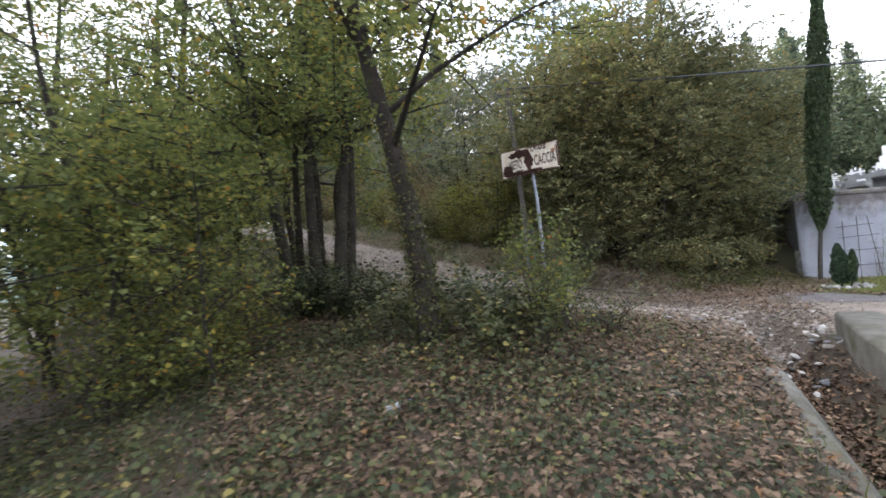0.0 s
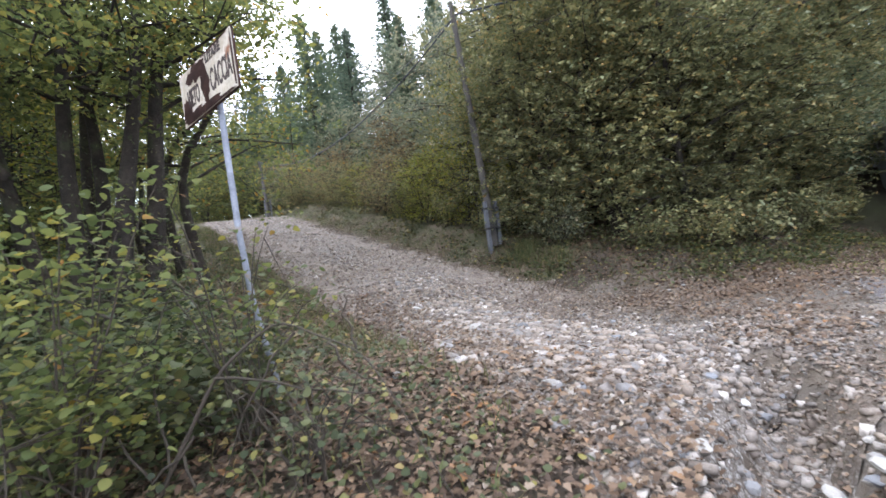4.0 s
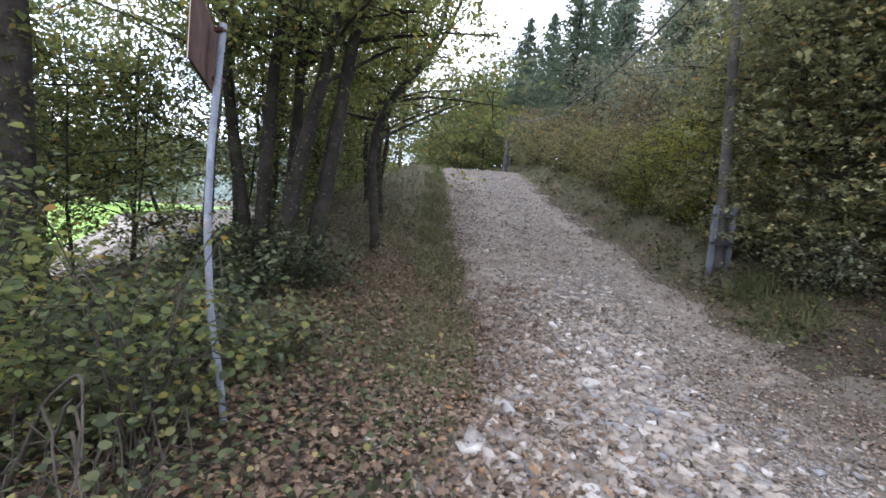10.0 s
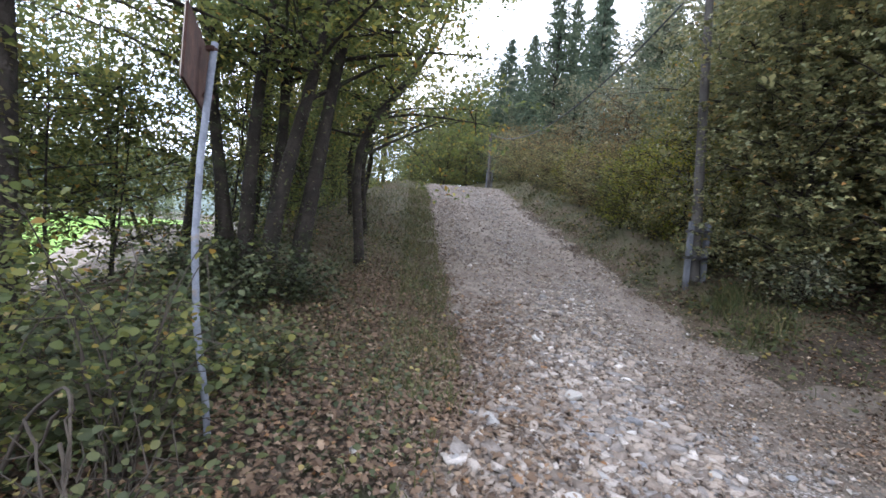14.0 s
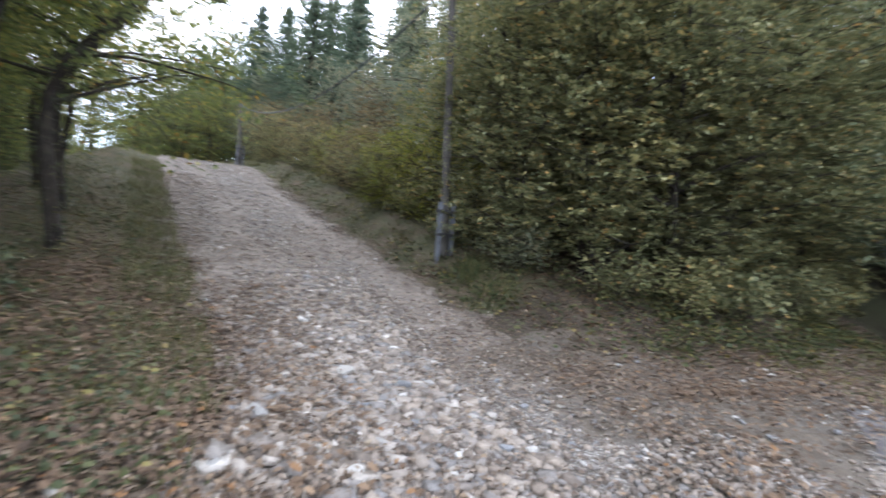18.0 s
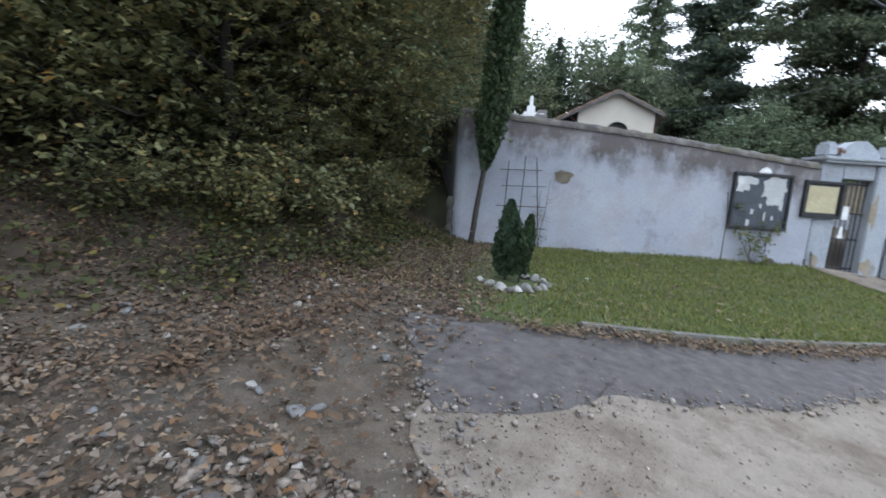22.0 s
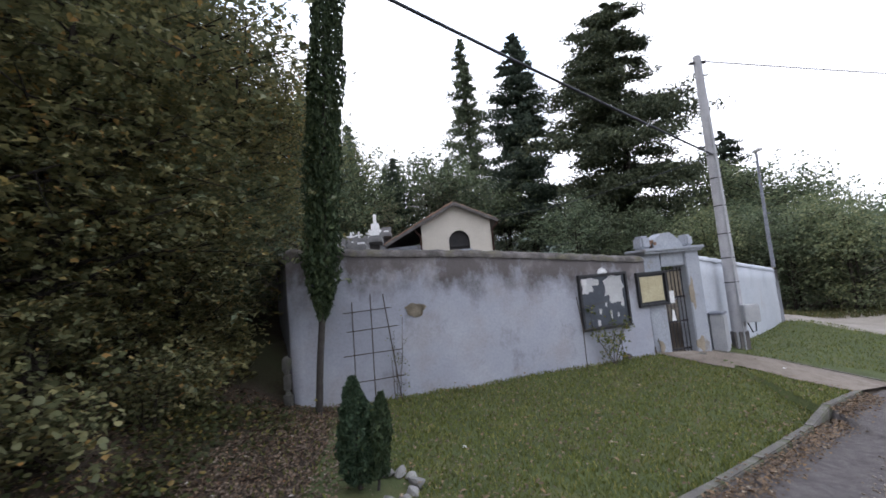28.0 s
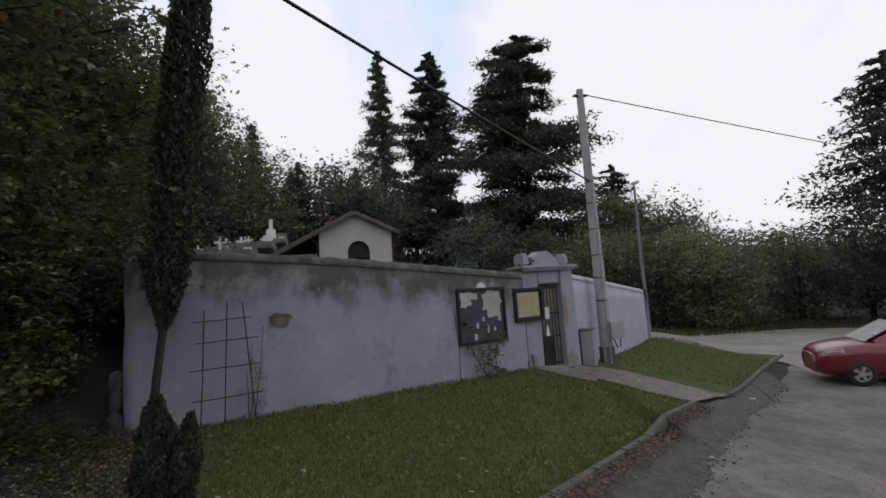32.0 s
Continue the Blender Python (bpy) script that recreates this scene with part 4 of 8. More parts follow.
for i in range(len(h0)):
    j = (i + 1) % len(h0)
    bm.faces.new((h0[i], h0[j], h1[j], h1[i]))
bmesh.ops.recalc_face_normals(bm, faces=bm.faces)
part("front_wall", bm, M["chapel"], chapel)
for x in (-CW / 2 + 0.15, CW / 2 - 0.15):
    part("side_wall", box_bm((0.3, CL - 0.3, CE - CB), (x, 0.3 + (CL - 0.3) / 2, (CE + CB) / 2)), M["chapel"], chapel)
part("annex_wall", box_bm((1.72, CL - 0.3, 4.02 - CB), (-CW / 2 - 0.87, 0.3 + (CL - 0.3) / 2, (4.02 + CB) / 2)), M["pillar"], chapel, "grey plaster lean-to wall under the long roof slope")
part("rear_wall", box_bm((CW - 0.6, 0.3, CE - CB), (0, CL - 0.15, (CE + CB) / 2)), M["chapel"], chapel)
# near-black sheet stands in for the unlit room behind the arch
M["dark_room"] = surface("dark_interior", [(0.3, (0.02, 0.02, 0.022)), (0.7, (0.035, 0.033, 0.032))], 3, 30, 0.8, 0)
part("window_dark_sheet", box_bm((1.1, 0.04, 1.1), (0.12, 0.2, 4.05)), M["dark_room"], chapel, "dark arched opening")
part("window_sill", box_bm((1.2, 0.16, 0.07), (0.12, -0.02, 3.54), 0.012), M["pillar"], chapel)
part("window_rail", box_bm((1.04, 0.05, 0.06), (0.12, 0.12, 3.78)), M["frame_black"], chapel)
rise, run = CT - CE, CW / 2
tilt = math.atan2(rise, run)
for side in (-1, 1):
    ln = math.hypot(rise, run) + 0.42
    if side < 0:
        ln += 1.75
    slab = thing("roof_slope")
    slab.parent = chapel
    bm = bmesh.new()
    bmesh.ops.create_cube(bm, size=1.0)
    for v in bm.verts:
        v.co = Vector((v.co.x * ln + ln / 2, v.co.y * (CL + 0.5) + CL / 2 - 0.05, v.co.z * 0.07 + 0.05))
    me = bpy.data.meshes.new("roof_slope")
    bm.to_mesh(me)
    bm.free()
    me.materials.append(M["weather_wood"])
    bpy.data.objects.remove(slab)
    slab = put("roof_slope", me, chapel, "tiled roof slope with open eaves")
    slab.matrix_local = Matrix.Translation((0, 0, CT)) @ (Matrix.Rotation(tilt, 4, "Y") if side > 0 else Matrix.Rotation(math.pi, 4, "Z") @ Matrix.Translation((0, -CL + 0.1, 0)) @ Matrix.Rotation(tilt, 4, "Y"))
    a = np.linspace(0, math.pi, 6)
    tv = np.array([(x0, 0.11 * math.cos(t), 0.06 * math.sin(t)) for x0 in (0, 0.42) for t in a])
    tf = np.array([[i, i + 1, i + 7, i + 6] for i in range(5)])
    tm = mesh_from("roof_tile", tv, tf, M["tile"], True)
    nx, ny = int(ln / 0.36), int((CL + 0.5) / 0.23)
    for ix in range(nx):
        for iy in range(ny):
            if iy > 4 and side > 0:
                continue
            t = put("roof_tile", tm, slab)
            t.matrix_local = Matrix.Translation((ix * 0.36, -0.25 + 0.14 + iy * 0.23, 0.09 + 0.012 * (ix % 2))) @ Matrix.Rotation(radians(2.5), 4, "Y")
    part("verge_board", box_bm((ln, 0.05, 0.14), (ln / 2, -0.32 if side > 0 else CL + 0.22, 0.01)), M["weather_wood"], slab, "weathered verge board")
for x in (-CW / 2 - 0.06, CW / 2 + 0.06):
    s = -1 if x < 0 else 1
    tube_part("downpipe", [(x + s * 0.35, -0.1, CE - 0.18), (x + s * 0.05, -0.06, CE - 0.5), (x, -0.06, CE - 0.7), (x, -0.06, CB)], 0.04, M["rust"], chapel, "rusty downpipe")

# ---- graves on the terraces ----
graves = "graves on the cemetery terraces"


def cross(name, x, y, z, size, label, turn=-80):
    root = thing(name, (x, y, z), label, "grave cross", graves, turn=turn)
    s = size
    part("plinth", box_bm((0.42 * s, 0.3 * s, 0.28 * s), (0, 0, 0.14 * s), 0.02, 0.85), M["marble"], root)
    part("shaft", box_bm((0.12 * s, 0.09 * s, 1.0 * s), (0, 0, 0.78 * s), 0.012), M["marble"], root)
    part("crossbar", box_bm((0.56 * s, 0.088 * s, 0.12 * s), (0, 0, 1.0 * s), 0.012), M["marble"], root)
    return root


def headstone(x, y, z, w, h, turn, label="dark grey headstone with a pale plate"):
    root = thing("headstone", (x, y, z), label, "gravestone", graves, turn=turn)
    part("slab", box_bm((w, 0.16, h), (0, 0, h / 2), 0.03, 0.92), M["grave_stone"], root)
    part("plate", box_bm((w * 0.45, 0.02, h * 0.22), (0, -0.09, h * 0.62)), M["marble"], root, "pale marble plate")
    part("bed", box_bm((w, 1.5, 0.22), (0, -0.85, 0.11), 0.02), M["grave_stone"], root)
    return root


def zg(x, y):
    return float(ground(x, y))


terr = thing("terrace_wall", label="grey stone terrace walls stepping up between the graves", category="retaining wall", kind="structure")
for x, y, w, h in ((24.5, 9.2, 8, 0.9), (28.5, 10.4, 9, 0.9), (32.5, 11.0, 10, 1.0)):
    z = zg(x, y)
    part("terrace", box_bm((0.4, w, 2.4 + h), (x, y - 2, z + h / 2 - 0.6), 0.03), M["grave_stone"], terr)
TERRACES = ((21.6, 24.4, 3.55), (24.4, 27.4, 4.15), (27.4, 31.0, 4.75))
for x0, x1, top in TERRACES:
    part("terrace", box_bm((x1 - x0, 3.1, 3.2), ((x0 + x1) / 2, 7.75, top - 1.6), 0.04), M["grave_stone"], terr)
r_g = np.random.default_rng(97)
for x0, x1, top in TERRACES:
    for k in range(8):
        x, y = x0 + 0.35 + (x1 - x0 - 0.5) * ((k * 0.37) % 1.0), 6.45 + 0.33 * k + 0.08 * r_g.normal()
        if k % 2:
            cross("grave_cross", x, y, top, float(r_g.uniform(0.55, 0.85)), "white marble cross on a plinth", -82 + 6 * (k % 3))
        else:
            headstone(x, y, top, float(r_g.uniform(0.55, 0.8)), float(r_g.uniform(0.45, 0.85)), -82 + 5 * (k % 3), "weathered headstone with a pale plate on the terrace")
tomb = thing("tomb_monument", (30.2, 7.6, 4.75), "tall white marble tomb with a stepped top", "tomb", turn=-80)
for size, z in (((1.2, 0.9, 0.6), 0.3), ((0.85, 0.7, 0.35), 0.77), ((0.5, 0.45, 0.4), 1.14), ((0.2, 0.18, 0.6), 1.62)):
    part("step", box_bm(size, (0, 0, z), 0.03, 0.94), M["marble"], tomb)
for x, y, w in ((17.6, 0.2, 1.9), (18.6, -1.0, 1.2)):
    tb = thing("stone_tomb", (x, y, zg(x, y)), "low weathered stone tomb behind the wall", "tomb", graves, turn=-75)
    part("body", box_bm((w, 1.0, 1.25), (0, 0, 0.62), 0.03), M["bare_plaster"], tb)
    part("lid", box_bm((w + 0.16, 1.16, 0.1), (0, 0, 1.3), 0.02), M["kerb"], tb)
tube_part("rail", [(16.2, 5.6, 3.0), (16.2, 3.6, 2.92)], 0.02, M["iron"], thing("handrail", label="thin iron handrail above the wall", category="railing"))

# ---- concrete pole, cabinet, street lamp ----
pole = thing("concrete_pole", (15.74, -4.26, 0), "pale round concrete utility pole leaning a little, with clamps", "utility pole")
v, f = tube([(0.0, 0.0, -0.9), (0.0, 0.0, 1.0), (-0.01, 0.01, 4.0), (-0.02, 0.02, 7.12)], [0.165, 0.155, 0.125, 0.092], 14)
put("shaft", mesh_from("shaft", v, f, M["pole_concrete"], True), pole)
for z in (1.3, 1.9, 2.5, 3.2, 3.9, 4.5):
    v, f = tube([(-0.003 * z, 0.003 * z, z), (-0.003 * z, 0.003 * z, z + 0.025)], 0.17 - 0.0095 * z, 14)
    put("clamp", mesh_from("clamp", v, f, M["iron"]), pole)
tube_part("conduit", [(-0.18, 0.0, -0.4), (-0.175, 0.0, 1.2), (-0.15, 0.0, 4.0), (-0.135, 0.01, 5.5)], 0.02, M["grey_box"], pole)
part("junction_box", box_bm((0.26, 0.36, 0.42), (-0.2, -0.18, 0.55), 0.02), M["grey_box"], pole, "grey junction box")
tube_part("cable_loop", [(-0.2, -0.1, 0.36), (-0.24, -0.18, 0.1), (-0.22, -0.27, 0.12), (-0.2, -0.3, 0.36)], 0.016, M["wire"], pole)
part("pole_foot", box_bm((0.34, 0.34, 0.8), (0.0, 0.0, -0.2), 0.08), M["weather_wood"], pole, "dark stained foot")
part("pole_top_hook", box_bm((0.1, 0.42, 0.05), (-0.02, 0.02, 6.95), 0.01), M["iron"], pole)

cab = thing("meter_cabinet", (15.06, -3.46, zg(15.06, -3.46)), "grey steel meter cabinet against the wall", "cabinet", turn=-41)
part("body", box_bm((0.34, 0.26, 0.85), (0, 0, 0.45), 0.015), M["grey_box"], cab)
part("door", box_bm((0.29, 0.02, 0.74), (0, -0.14, 0.46), 0.006), M["grey_box"], cab)
part("roof", box_bm((0.4, 0.32, 0.05), (0, 0, 0.90), 0.015), M["galv"], cab)

lamp = thing("street_lamp", (25.0, -11.2, -0.9), "tall grey street lamp with a flat white head", "street lamp")
tube_part("post", [(0, 0, 0), (0.02, 0.0, 4), (0.0, -0.05, 7.5)], [0.09, 0.075, 0.05], M["galv"], lamp, sides=10)
part("head", box_bm((0.55, 0.24, 0.14), (-0.1, -0.05, 7.6), 0.05), M["paper"], lamp, "flat white lamp head")
part("bracket", box_bm((0.34, 0.06, 0.05), (-0.15, -0.02, 4.7), 0.01), M["galv"], lamp)

# ---- wooden pole with steel shoe by the track, and the far one ----
M["pole_wood"] = surface("dark_pole_wood", [(0.3, (0.042, 0.037, 0.033)), (0.7, (0.098, 0.088, 0.080))], 3, 70, 0.9, 0.5, 0.006)
M["shoe"] = surface("dull_galvanised_shoe", [(0.3, (0.085, 0.09, 0.105)), (0.7, (0.16, 0.165, 0.185))], 6, 70, 0.75, 0.3, 0.002, metal=0.1)


def wood_pole(name, x, y, z, top, lean, label, r=0.11):
    root = thing(name, (x, y, z), label, "utility pole")
    tube_part("shaft", [(0, 0, 0.15), (lean[0] * 0.5, lean[1] * 0.5, top / 2), (lean[0], lean[1], top)], [r, r * 0.9, r * 0.7], M["pole_wood"], root, "weathered wooden shaft", 10)
    for s in (-1, 1):
        part("steel_shoe", box_bm((0.07, 0.12, 1.35), (s * (r + 0.045), 0, 0.5), 0.01), M["shoe"], root, "galvanised steel shoe")
    for z0 in (0.55, 1.0):
        part("shoe_strap", box_bm((2 * r + 0.2, 2 * r + 0.04, 0.05), (0, 0, z0), 0.008), M["iron"], root)
    return root


wood_pole("track_pole", 3.98, 8.95, 1.0, 5.85, (-0.18, 0.25), "weathered wooden cable pole in a steel shoe beside the track", 0.085)
wood_pole("far_pole", -0.35, 25.6, float(ground(-0.35, 25.6)) - 0.1, 3.25, (-0.15, 0.0), "pale wooden cable pole beside the track far uphill", 0.10)
cables = thing("overhead_cable", label="dark overhead cables strung between the poles", category="cable")
P_TRACK, P_PLACE = np.array([3.86, 9.12, 6.55]), np.array([15.66, -4.25, 4.5])
for k, (a, b, sag, r) in enumerate(((np.array([-0.5, 25.6, float(ground(-0.35, 25.6)) + 3.1]), P_TRACK, 1.3, 0.018), (P_TRACK, P_PLACE, 0.1, 0.024), (P_PLACE, np.array([26.25, 0.95, 5.15]), 0.25, 0.011),
                                    (np.array([15.66, -4.24, 6.97]), np.array([20.7, -32.0, 4.35]), 0.1, 0.014), (P_TRACK, np.array([6, 40, 16.0]), 1.0, 0.012))):
    tube_part("cable", bend(a, b, 24, sag), r, M["wire"], cables, sides=6)

# ---- hunting sign on its leaning post ----
sign = thing("metal_sign", (-0.86, 3.13, zg(-0.86, 3.13) - 0.1), "rusty white enamel sign with worn letters on a leaning post", "sign")
post_path = [(0.02, 0.03, 0), (-0.02, 0.02, 0.35), (-0.09, -0.01, 0.8), (-0.12, -0.03, 1.25), (-0.13, -0.02, 1.7), (-0.14, 0.03, 2.2), (-0.145, 0.05, 2.36)]
tube_part("post", post_path, 0.0195, M["galv"], sign, "grey steel post", 10)
plate_m = Matrix.Translation((-0.19, -0.006, 2.20)) @ Matrix.Rotation(radians(-62), 4, "Z") @ Matrix.Rotation(radians(-2), 4, "Y")
bm = box_bm((0.78, 0.012, 0.36), (0, 0, 0), 0.003)
plate = part("plate", bm, M["rust"], sign, "rusty steel sign plate", at=plate_m)
part("enamel_face", box_bm((0.765, 0.004, 0.345), (0, -0.009, 0)), M["sign_white"], plate, "worn white enamel face")
for cx, cz, w, h, n_ in ((-0.01, -0.01, 0.062, 0.12, 1), (-0.10, 0.11, 0.13, 0.06, 2), (-0.30, -0.09, 0.075, 0.09, 3), (0.02, -0.15, 0.2, 0.028, 4), (-0.2, -0.14, 0.16, 0.04, 5), (0.373, 0.0, 0.014, 0.17, 6), (0.2, -0.165, 0.17, 0.012, 7), (-0.22, 0.10, 0.07, 0.04, 8), (0.15, 0.166, 0.2, 0.009, 9)):
    spot, r_s = bmesh.new(), np.random.default_rng(500 + n_)
    ring_ = [spot.verts.new((min(max(cx + w * q * math.cos(a_), -0.381), 0.381), -0.0135, min(max(cz + h * q * math.sin(a_), -0.171), 0.171))) for a_, q in zip(np.linspace(0, 2 * math.pi, 22, endpoint=False), r_s.uniform(0.7, 1.15, 22))]
    spot.faces.new(ring_)
    bmesh.ops.solidify(spot, geom=spot.faces[:], thickness=0.002)
    part("rust_patch", spot, M["rust"], plate, "patch of rust where the enamel is gone")
for txt, size, x, z in (("LITARE", 0.07, 0.03, 0.105), ("VIETO", 0.165, -0.285, -0.075), ("CACCIA", 0.19, 0.065, -0.085)):
    cu = bpy.data.curves.new("lettering", "FONT")
    cu.body, cu.size, cu.extrude, cu.offset = txt, size, 0.0015, 0.0035
    tmp = bpy.data.objects.new("lettering", cu)
    scene.collection.objects.link(tmp)
    dg = bpy.context.evaluated_depsgraph_get()
    me = bpy.data.meshes.new_from_object(tmp.evaluated_get(dg))
    bpy.data.objects.remove(tmp)
    me.materials.clear()
    me.materials.append(M["ink"])
    ob = put("lettering", me, plate, "worn black lettering")
    ob.matrix_local = Matrix.Translation((x, -0.0125, z)) @ Matrix.Rotation(radians(90), 4, "X") @ Matrix.Diagonal(({"LITARE": 0.95, "VIETO": 0.40, "CACCIA": 0.40}[txt], 1, 1, 1))
for z_ in (2.06, 2.32):
    part("bracket", box_bm((0.05, 0.05, 0.03), (-0.15, 0.035, z_), 0.006), M["rust"], sign)

# ---- ditch with its concrete sides ----
M["ditch"] = surface("weathered_ditch_concrete", [(0.3, (0.075, 0.068, 0.058)), (0.55, (0.125, 0.115, 0.10)), (0.8, (0.18, 0.168, 0.148))], 3.5, 45, 0.95, 0.8, 0.015, blotch=((0.06, 0.058, 0.036), 2.2, 0.46, 0.62))
dl = np.array([(-7.0, -3.45), (-4.0, -1.6), (-1.0, 0.28), (0.9, 1.45), (1.3, 1.68)])
def strip_wall(name, line, wide, top, label, material):
    root = thing(name, label=label, category="ditch wall", kind="structure")
    line = resample(line, 14)
    tang = np.gradient(line, axis=0)
    tang /= np.linalg.norm(tang, axis=1)[:, None]
    side = np.stack([tang[:, 1], -tang[:, 0]], -1)
    z = np.maximum(ground(line[:, 0] + side[:, 0] * 1.0, line[:, 1] + side[:, 1] * 1.0), ground(line[:, 0] - side[:, 0] * 1.0, line[:, 1] - side[:, 1] * 1.0)) + top
    r = [np.c_[line, z - 0.9], np.c_[line, z - 0.03], np.c_[line + side * 0.03, z], np.c_[line + side * (wide - 0.03), z], np.c_[line + side * wide, z - 0.03], np.c_[line + side * wide, z - 0.9]]
    v = np.stack(r, 1)
    n, m = v.shape[:2]
    i = (np.arange(n - 1)[:, None] * m + np.arange(m - 1)[None]).ravel()
    f = np.stack([i, i + m, i + m + 1, i + 1], -1)
    e = (n - 1) * m
    f = np.concatenate([f, [[0, 1, 4, 5], [1, 2, 3, 4], [e + 5, e + 4, e + 1, e], [e + 4, e + 3, e + 2, e + 1]]])
    put("concrete_body", mesh_from("concrete_body", v.reshape(-1, 3), f, material), root)


def ditch_side(line, label):
    """A worn concrete slope from the verge down to the ditch bed."""
    root = thing("ditch_side", label=label, category="ditch wall", kind="structure")
    line = resample(line, 30)
    tang = np.gradient(line, axis=0)
    tang /= np.linalg.norm(tang, axis=1)[:, None]
    side = np.stack([tang[:, 1], -tang[:, 0]], -1)
    z = ground(line[:, 0] - side[:, 0] * 0.55, line[:, 1] - side[:, 1] * 0.55) + 0.012 * np.sin(np.arange(30) * 1.9)
    wave = (0.03 * np.sin(np.arange(30) * 0.9) + 0.015 * np.sin(np.arange(30) * 2.7))[:, None]
    r = [np.c_[line - side * (0.13 + wave), z - 0.06], np.c_[line - side * (0.08 + wave), z + 0.012], np.c_[line + side * 0.02, z - 0.005], np.c_[line + side * 0.06, z - 0.05], np.c_[line + side * 0.24, z - 0.36], np.c_[line + side * 0.22, z - 0.6]]
    v = np.stack(r, 1)
    n, m = v.shape[:2]
    i = (np.arange(n - 1)[:, None] * m + np.arange(m - 1)[None]).ravel()
    put("concrete_slope", mesh_from("concrete_slope", v.reshape(-1, 3), np.stack([i, i + m, i + m + 1, i + 1], -1), M["ditch"], True), root)


ditch_side(np.array([(-7.0, -3.45), (-4.0, -1.6), (-1.0, 0.28), (-0.2, 0.78)]) + np.array([-0.12, 0.10]), "worn concrete slope on the near side of the leaf-filled ditch")
strip_wall("ditch_wall", np.array([(-6.4, -4.25), (-3.4, -2.4), (0.1, 0.35), (1.95, 1.2)]), 0.42, 0.22, "grey concrete retaining wall along the leaf-filled ditch", M["ditch"])

# ---- trellis of canes and the climbing plants ----
def wall_frame(y, z):
    m, t = along(y)
    return pose(float(m[0]), float(m[1]), z, 0, 0, t)


tr = thing("cane_trellis", (0, 0, 0), "home-made trellis of thin canes leaning on the wall", "trellis")
tr.matrix_world = wall_frame(3.86, zg(11.9, 3.72))
for k, (x0, x1, h) in enumerate(((-0.34, -0.30, 1.75), (-0.02, 0.02, 1.86), (0.42, 0.24, 1.84))):
    tube_part("upright", bend((x0, -0.28, 0.0), (x1, -0.09, h), 6, 0, 0.006, k), 0.0095, M["cane"], tr, sides=6)
for k, (z, a, b) in enumerate(((0.42, -0.46, 0.50), (0.86, -0.50, 0.48), (1.26, -0.42, 0.46), (1.58, -0.46, 0.36))):
    tube_part("crosspiece", bend((a, -0.24 + 0.08 * z, z - 0.01), (b, -0.24 + 0.08 * z, z + 0.02), 6, 0, 0.005, k + 9), 0.0085, M["cane"], tr, sides=6)


ROUND = ((0.14, 0.36), (0.42, 0.5), (0.74, 0.34))
LOBED = ((0.2, 0.17), (0.36, 0.44), (0.47, 0.22), (0.64, 0.5), (0.74, 0.24), (0.88, 0.3))


def leaf_mesh(name, centres, sizes, material, up=0.5, seed=0, aspect=0.62, fold=0.25, droop=0.0, outline=None):
    """Many small folded leaves: base, two sides, tip; or a fuller outline, as pairs of (way along, half width)."""
    r = np.random.default_rng(seed)
    c = np.asarray(centres, float)
    n = len(c)
    s = np.broadcast_to(np.asarray(sizes, float), (n,))[:, None]
    nor = r.normal(0, 1, (n, 3))
    nor[:, 2] = np.abs(nor[:, 2]) + up * 2
    nor /= np.linalg.norm(nor, axis=1)[:, None]
    d = r.normal(0, 1, (n, 3))
    d[:, 2] -= droop
    d -= (d * nor).sum(1)[:, None] * nor
    d /= np.linalg.norm(d, axis=1)[:, None] + 1e-9
    w = np.cross(nor, d)
    p0, p2 = c - d * s * 0.5, c + d * s * 0.5 - nor * s * 0.12
    if outline is not None:
        sides = [[c + d * s * (u - 0.5) + k * w * s * h * aspect + nor * s * (fold * 0.8 * h - 0.12 * u * u) for u, h in outline] for k in (1, -1)]
        verts = np.stack([p0] + sides[0] + [p2] + sides[1][::-1], 1).reshape(-1, 3)
        m, q = len(outline), 2 * len(outline) + 2
        ring = [(0, 1, q - 1)] + [t for j in range(1, m) for t in ((j, j + 1, q - j), (j + 1, q - j - 1, q - j))] + [(m, m + 1, m + 2)]
        faces = (np.arange(n)[:, None, None] * q + np.array(ring)[None]).reshape(-1, 3)
        return mesh_from(name, verts, faces, material)
    p1 = c + w * s * 0.5 * aspect + nor * s * fold * 0.4 - d * s * 0.04
    p3 = c - w * s * 0.5 * aspect + nor * s * fold * 0.4 - d * s * 0.04
    verts = np.stack([p0, p1, p2, p3], 1).reshape(-1, 3)
    i = np.arange(n)[:, None] * 4
    faces = np.concatenate([i + np.array([[0, 1, 2]]), i + np.array([[0, 2, 3]])], 1).reshape(-1, 3)
    return mesh_from(name, verts, faces, material)


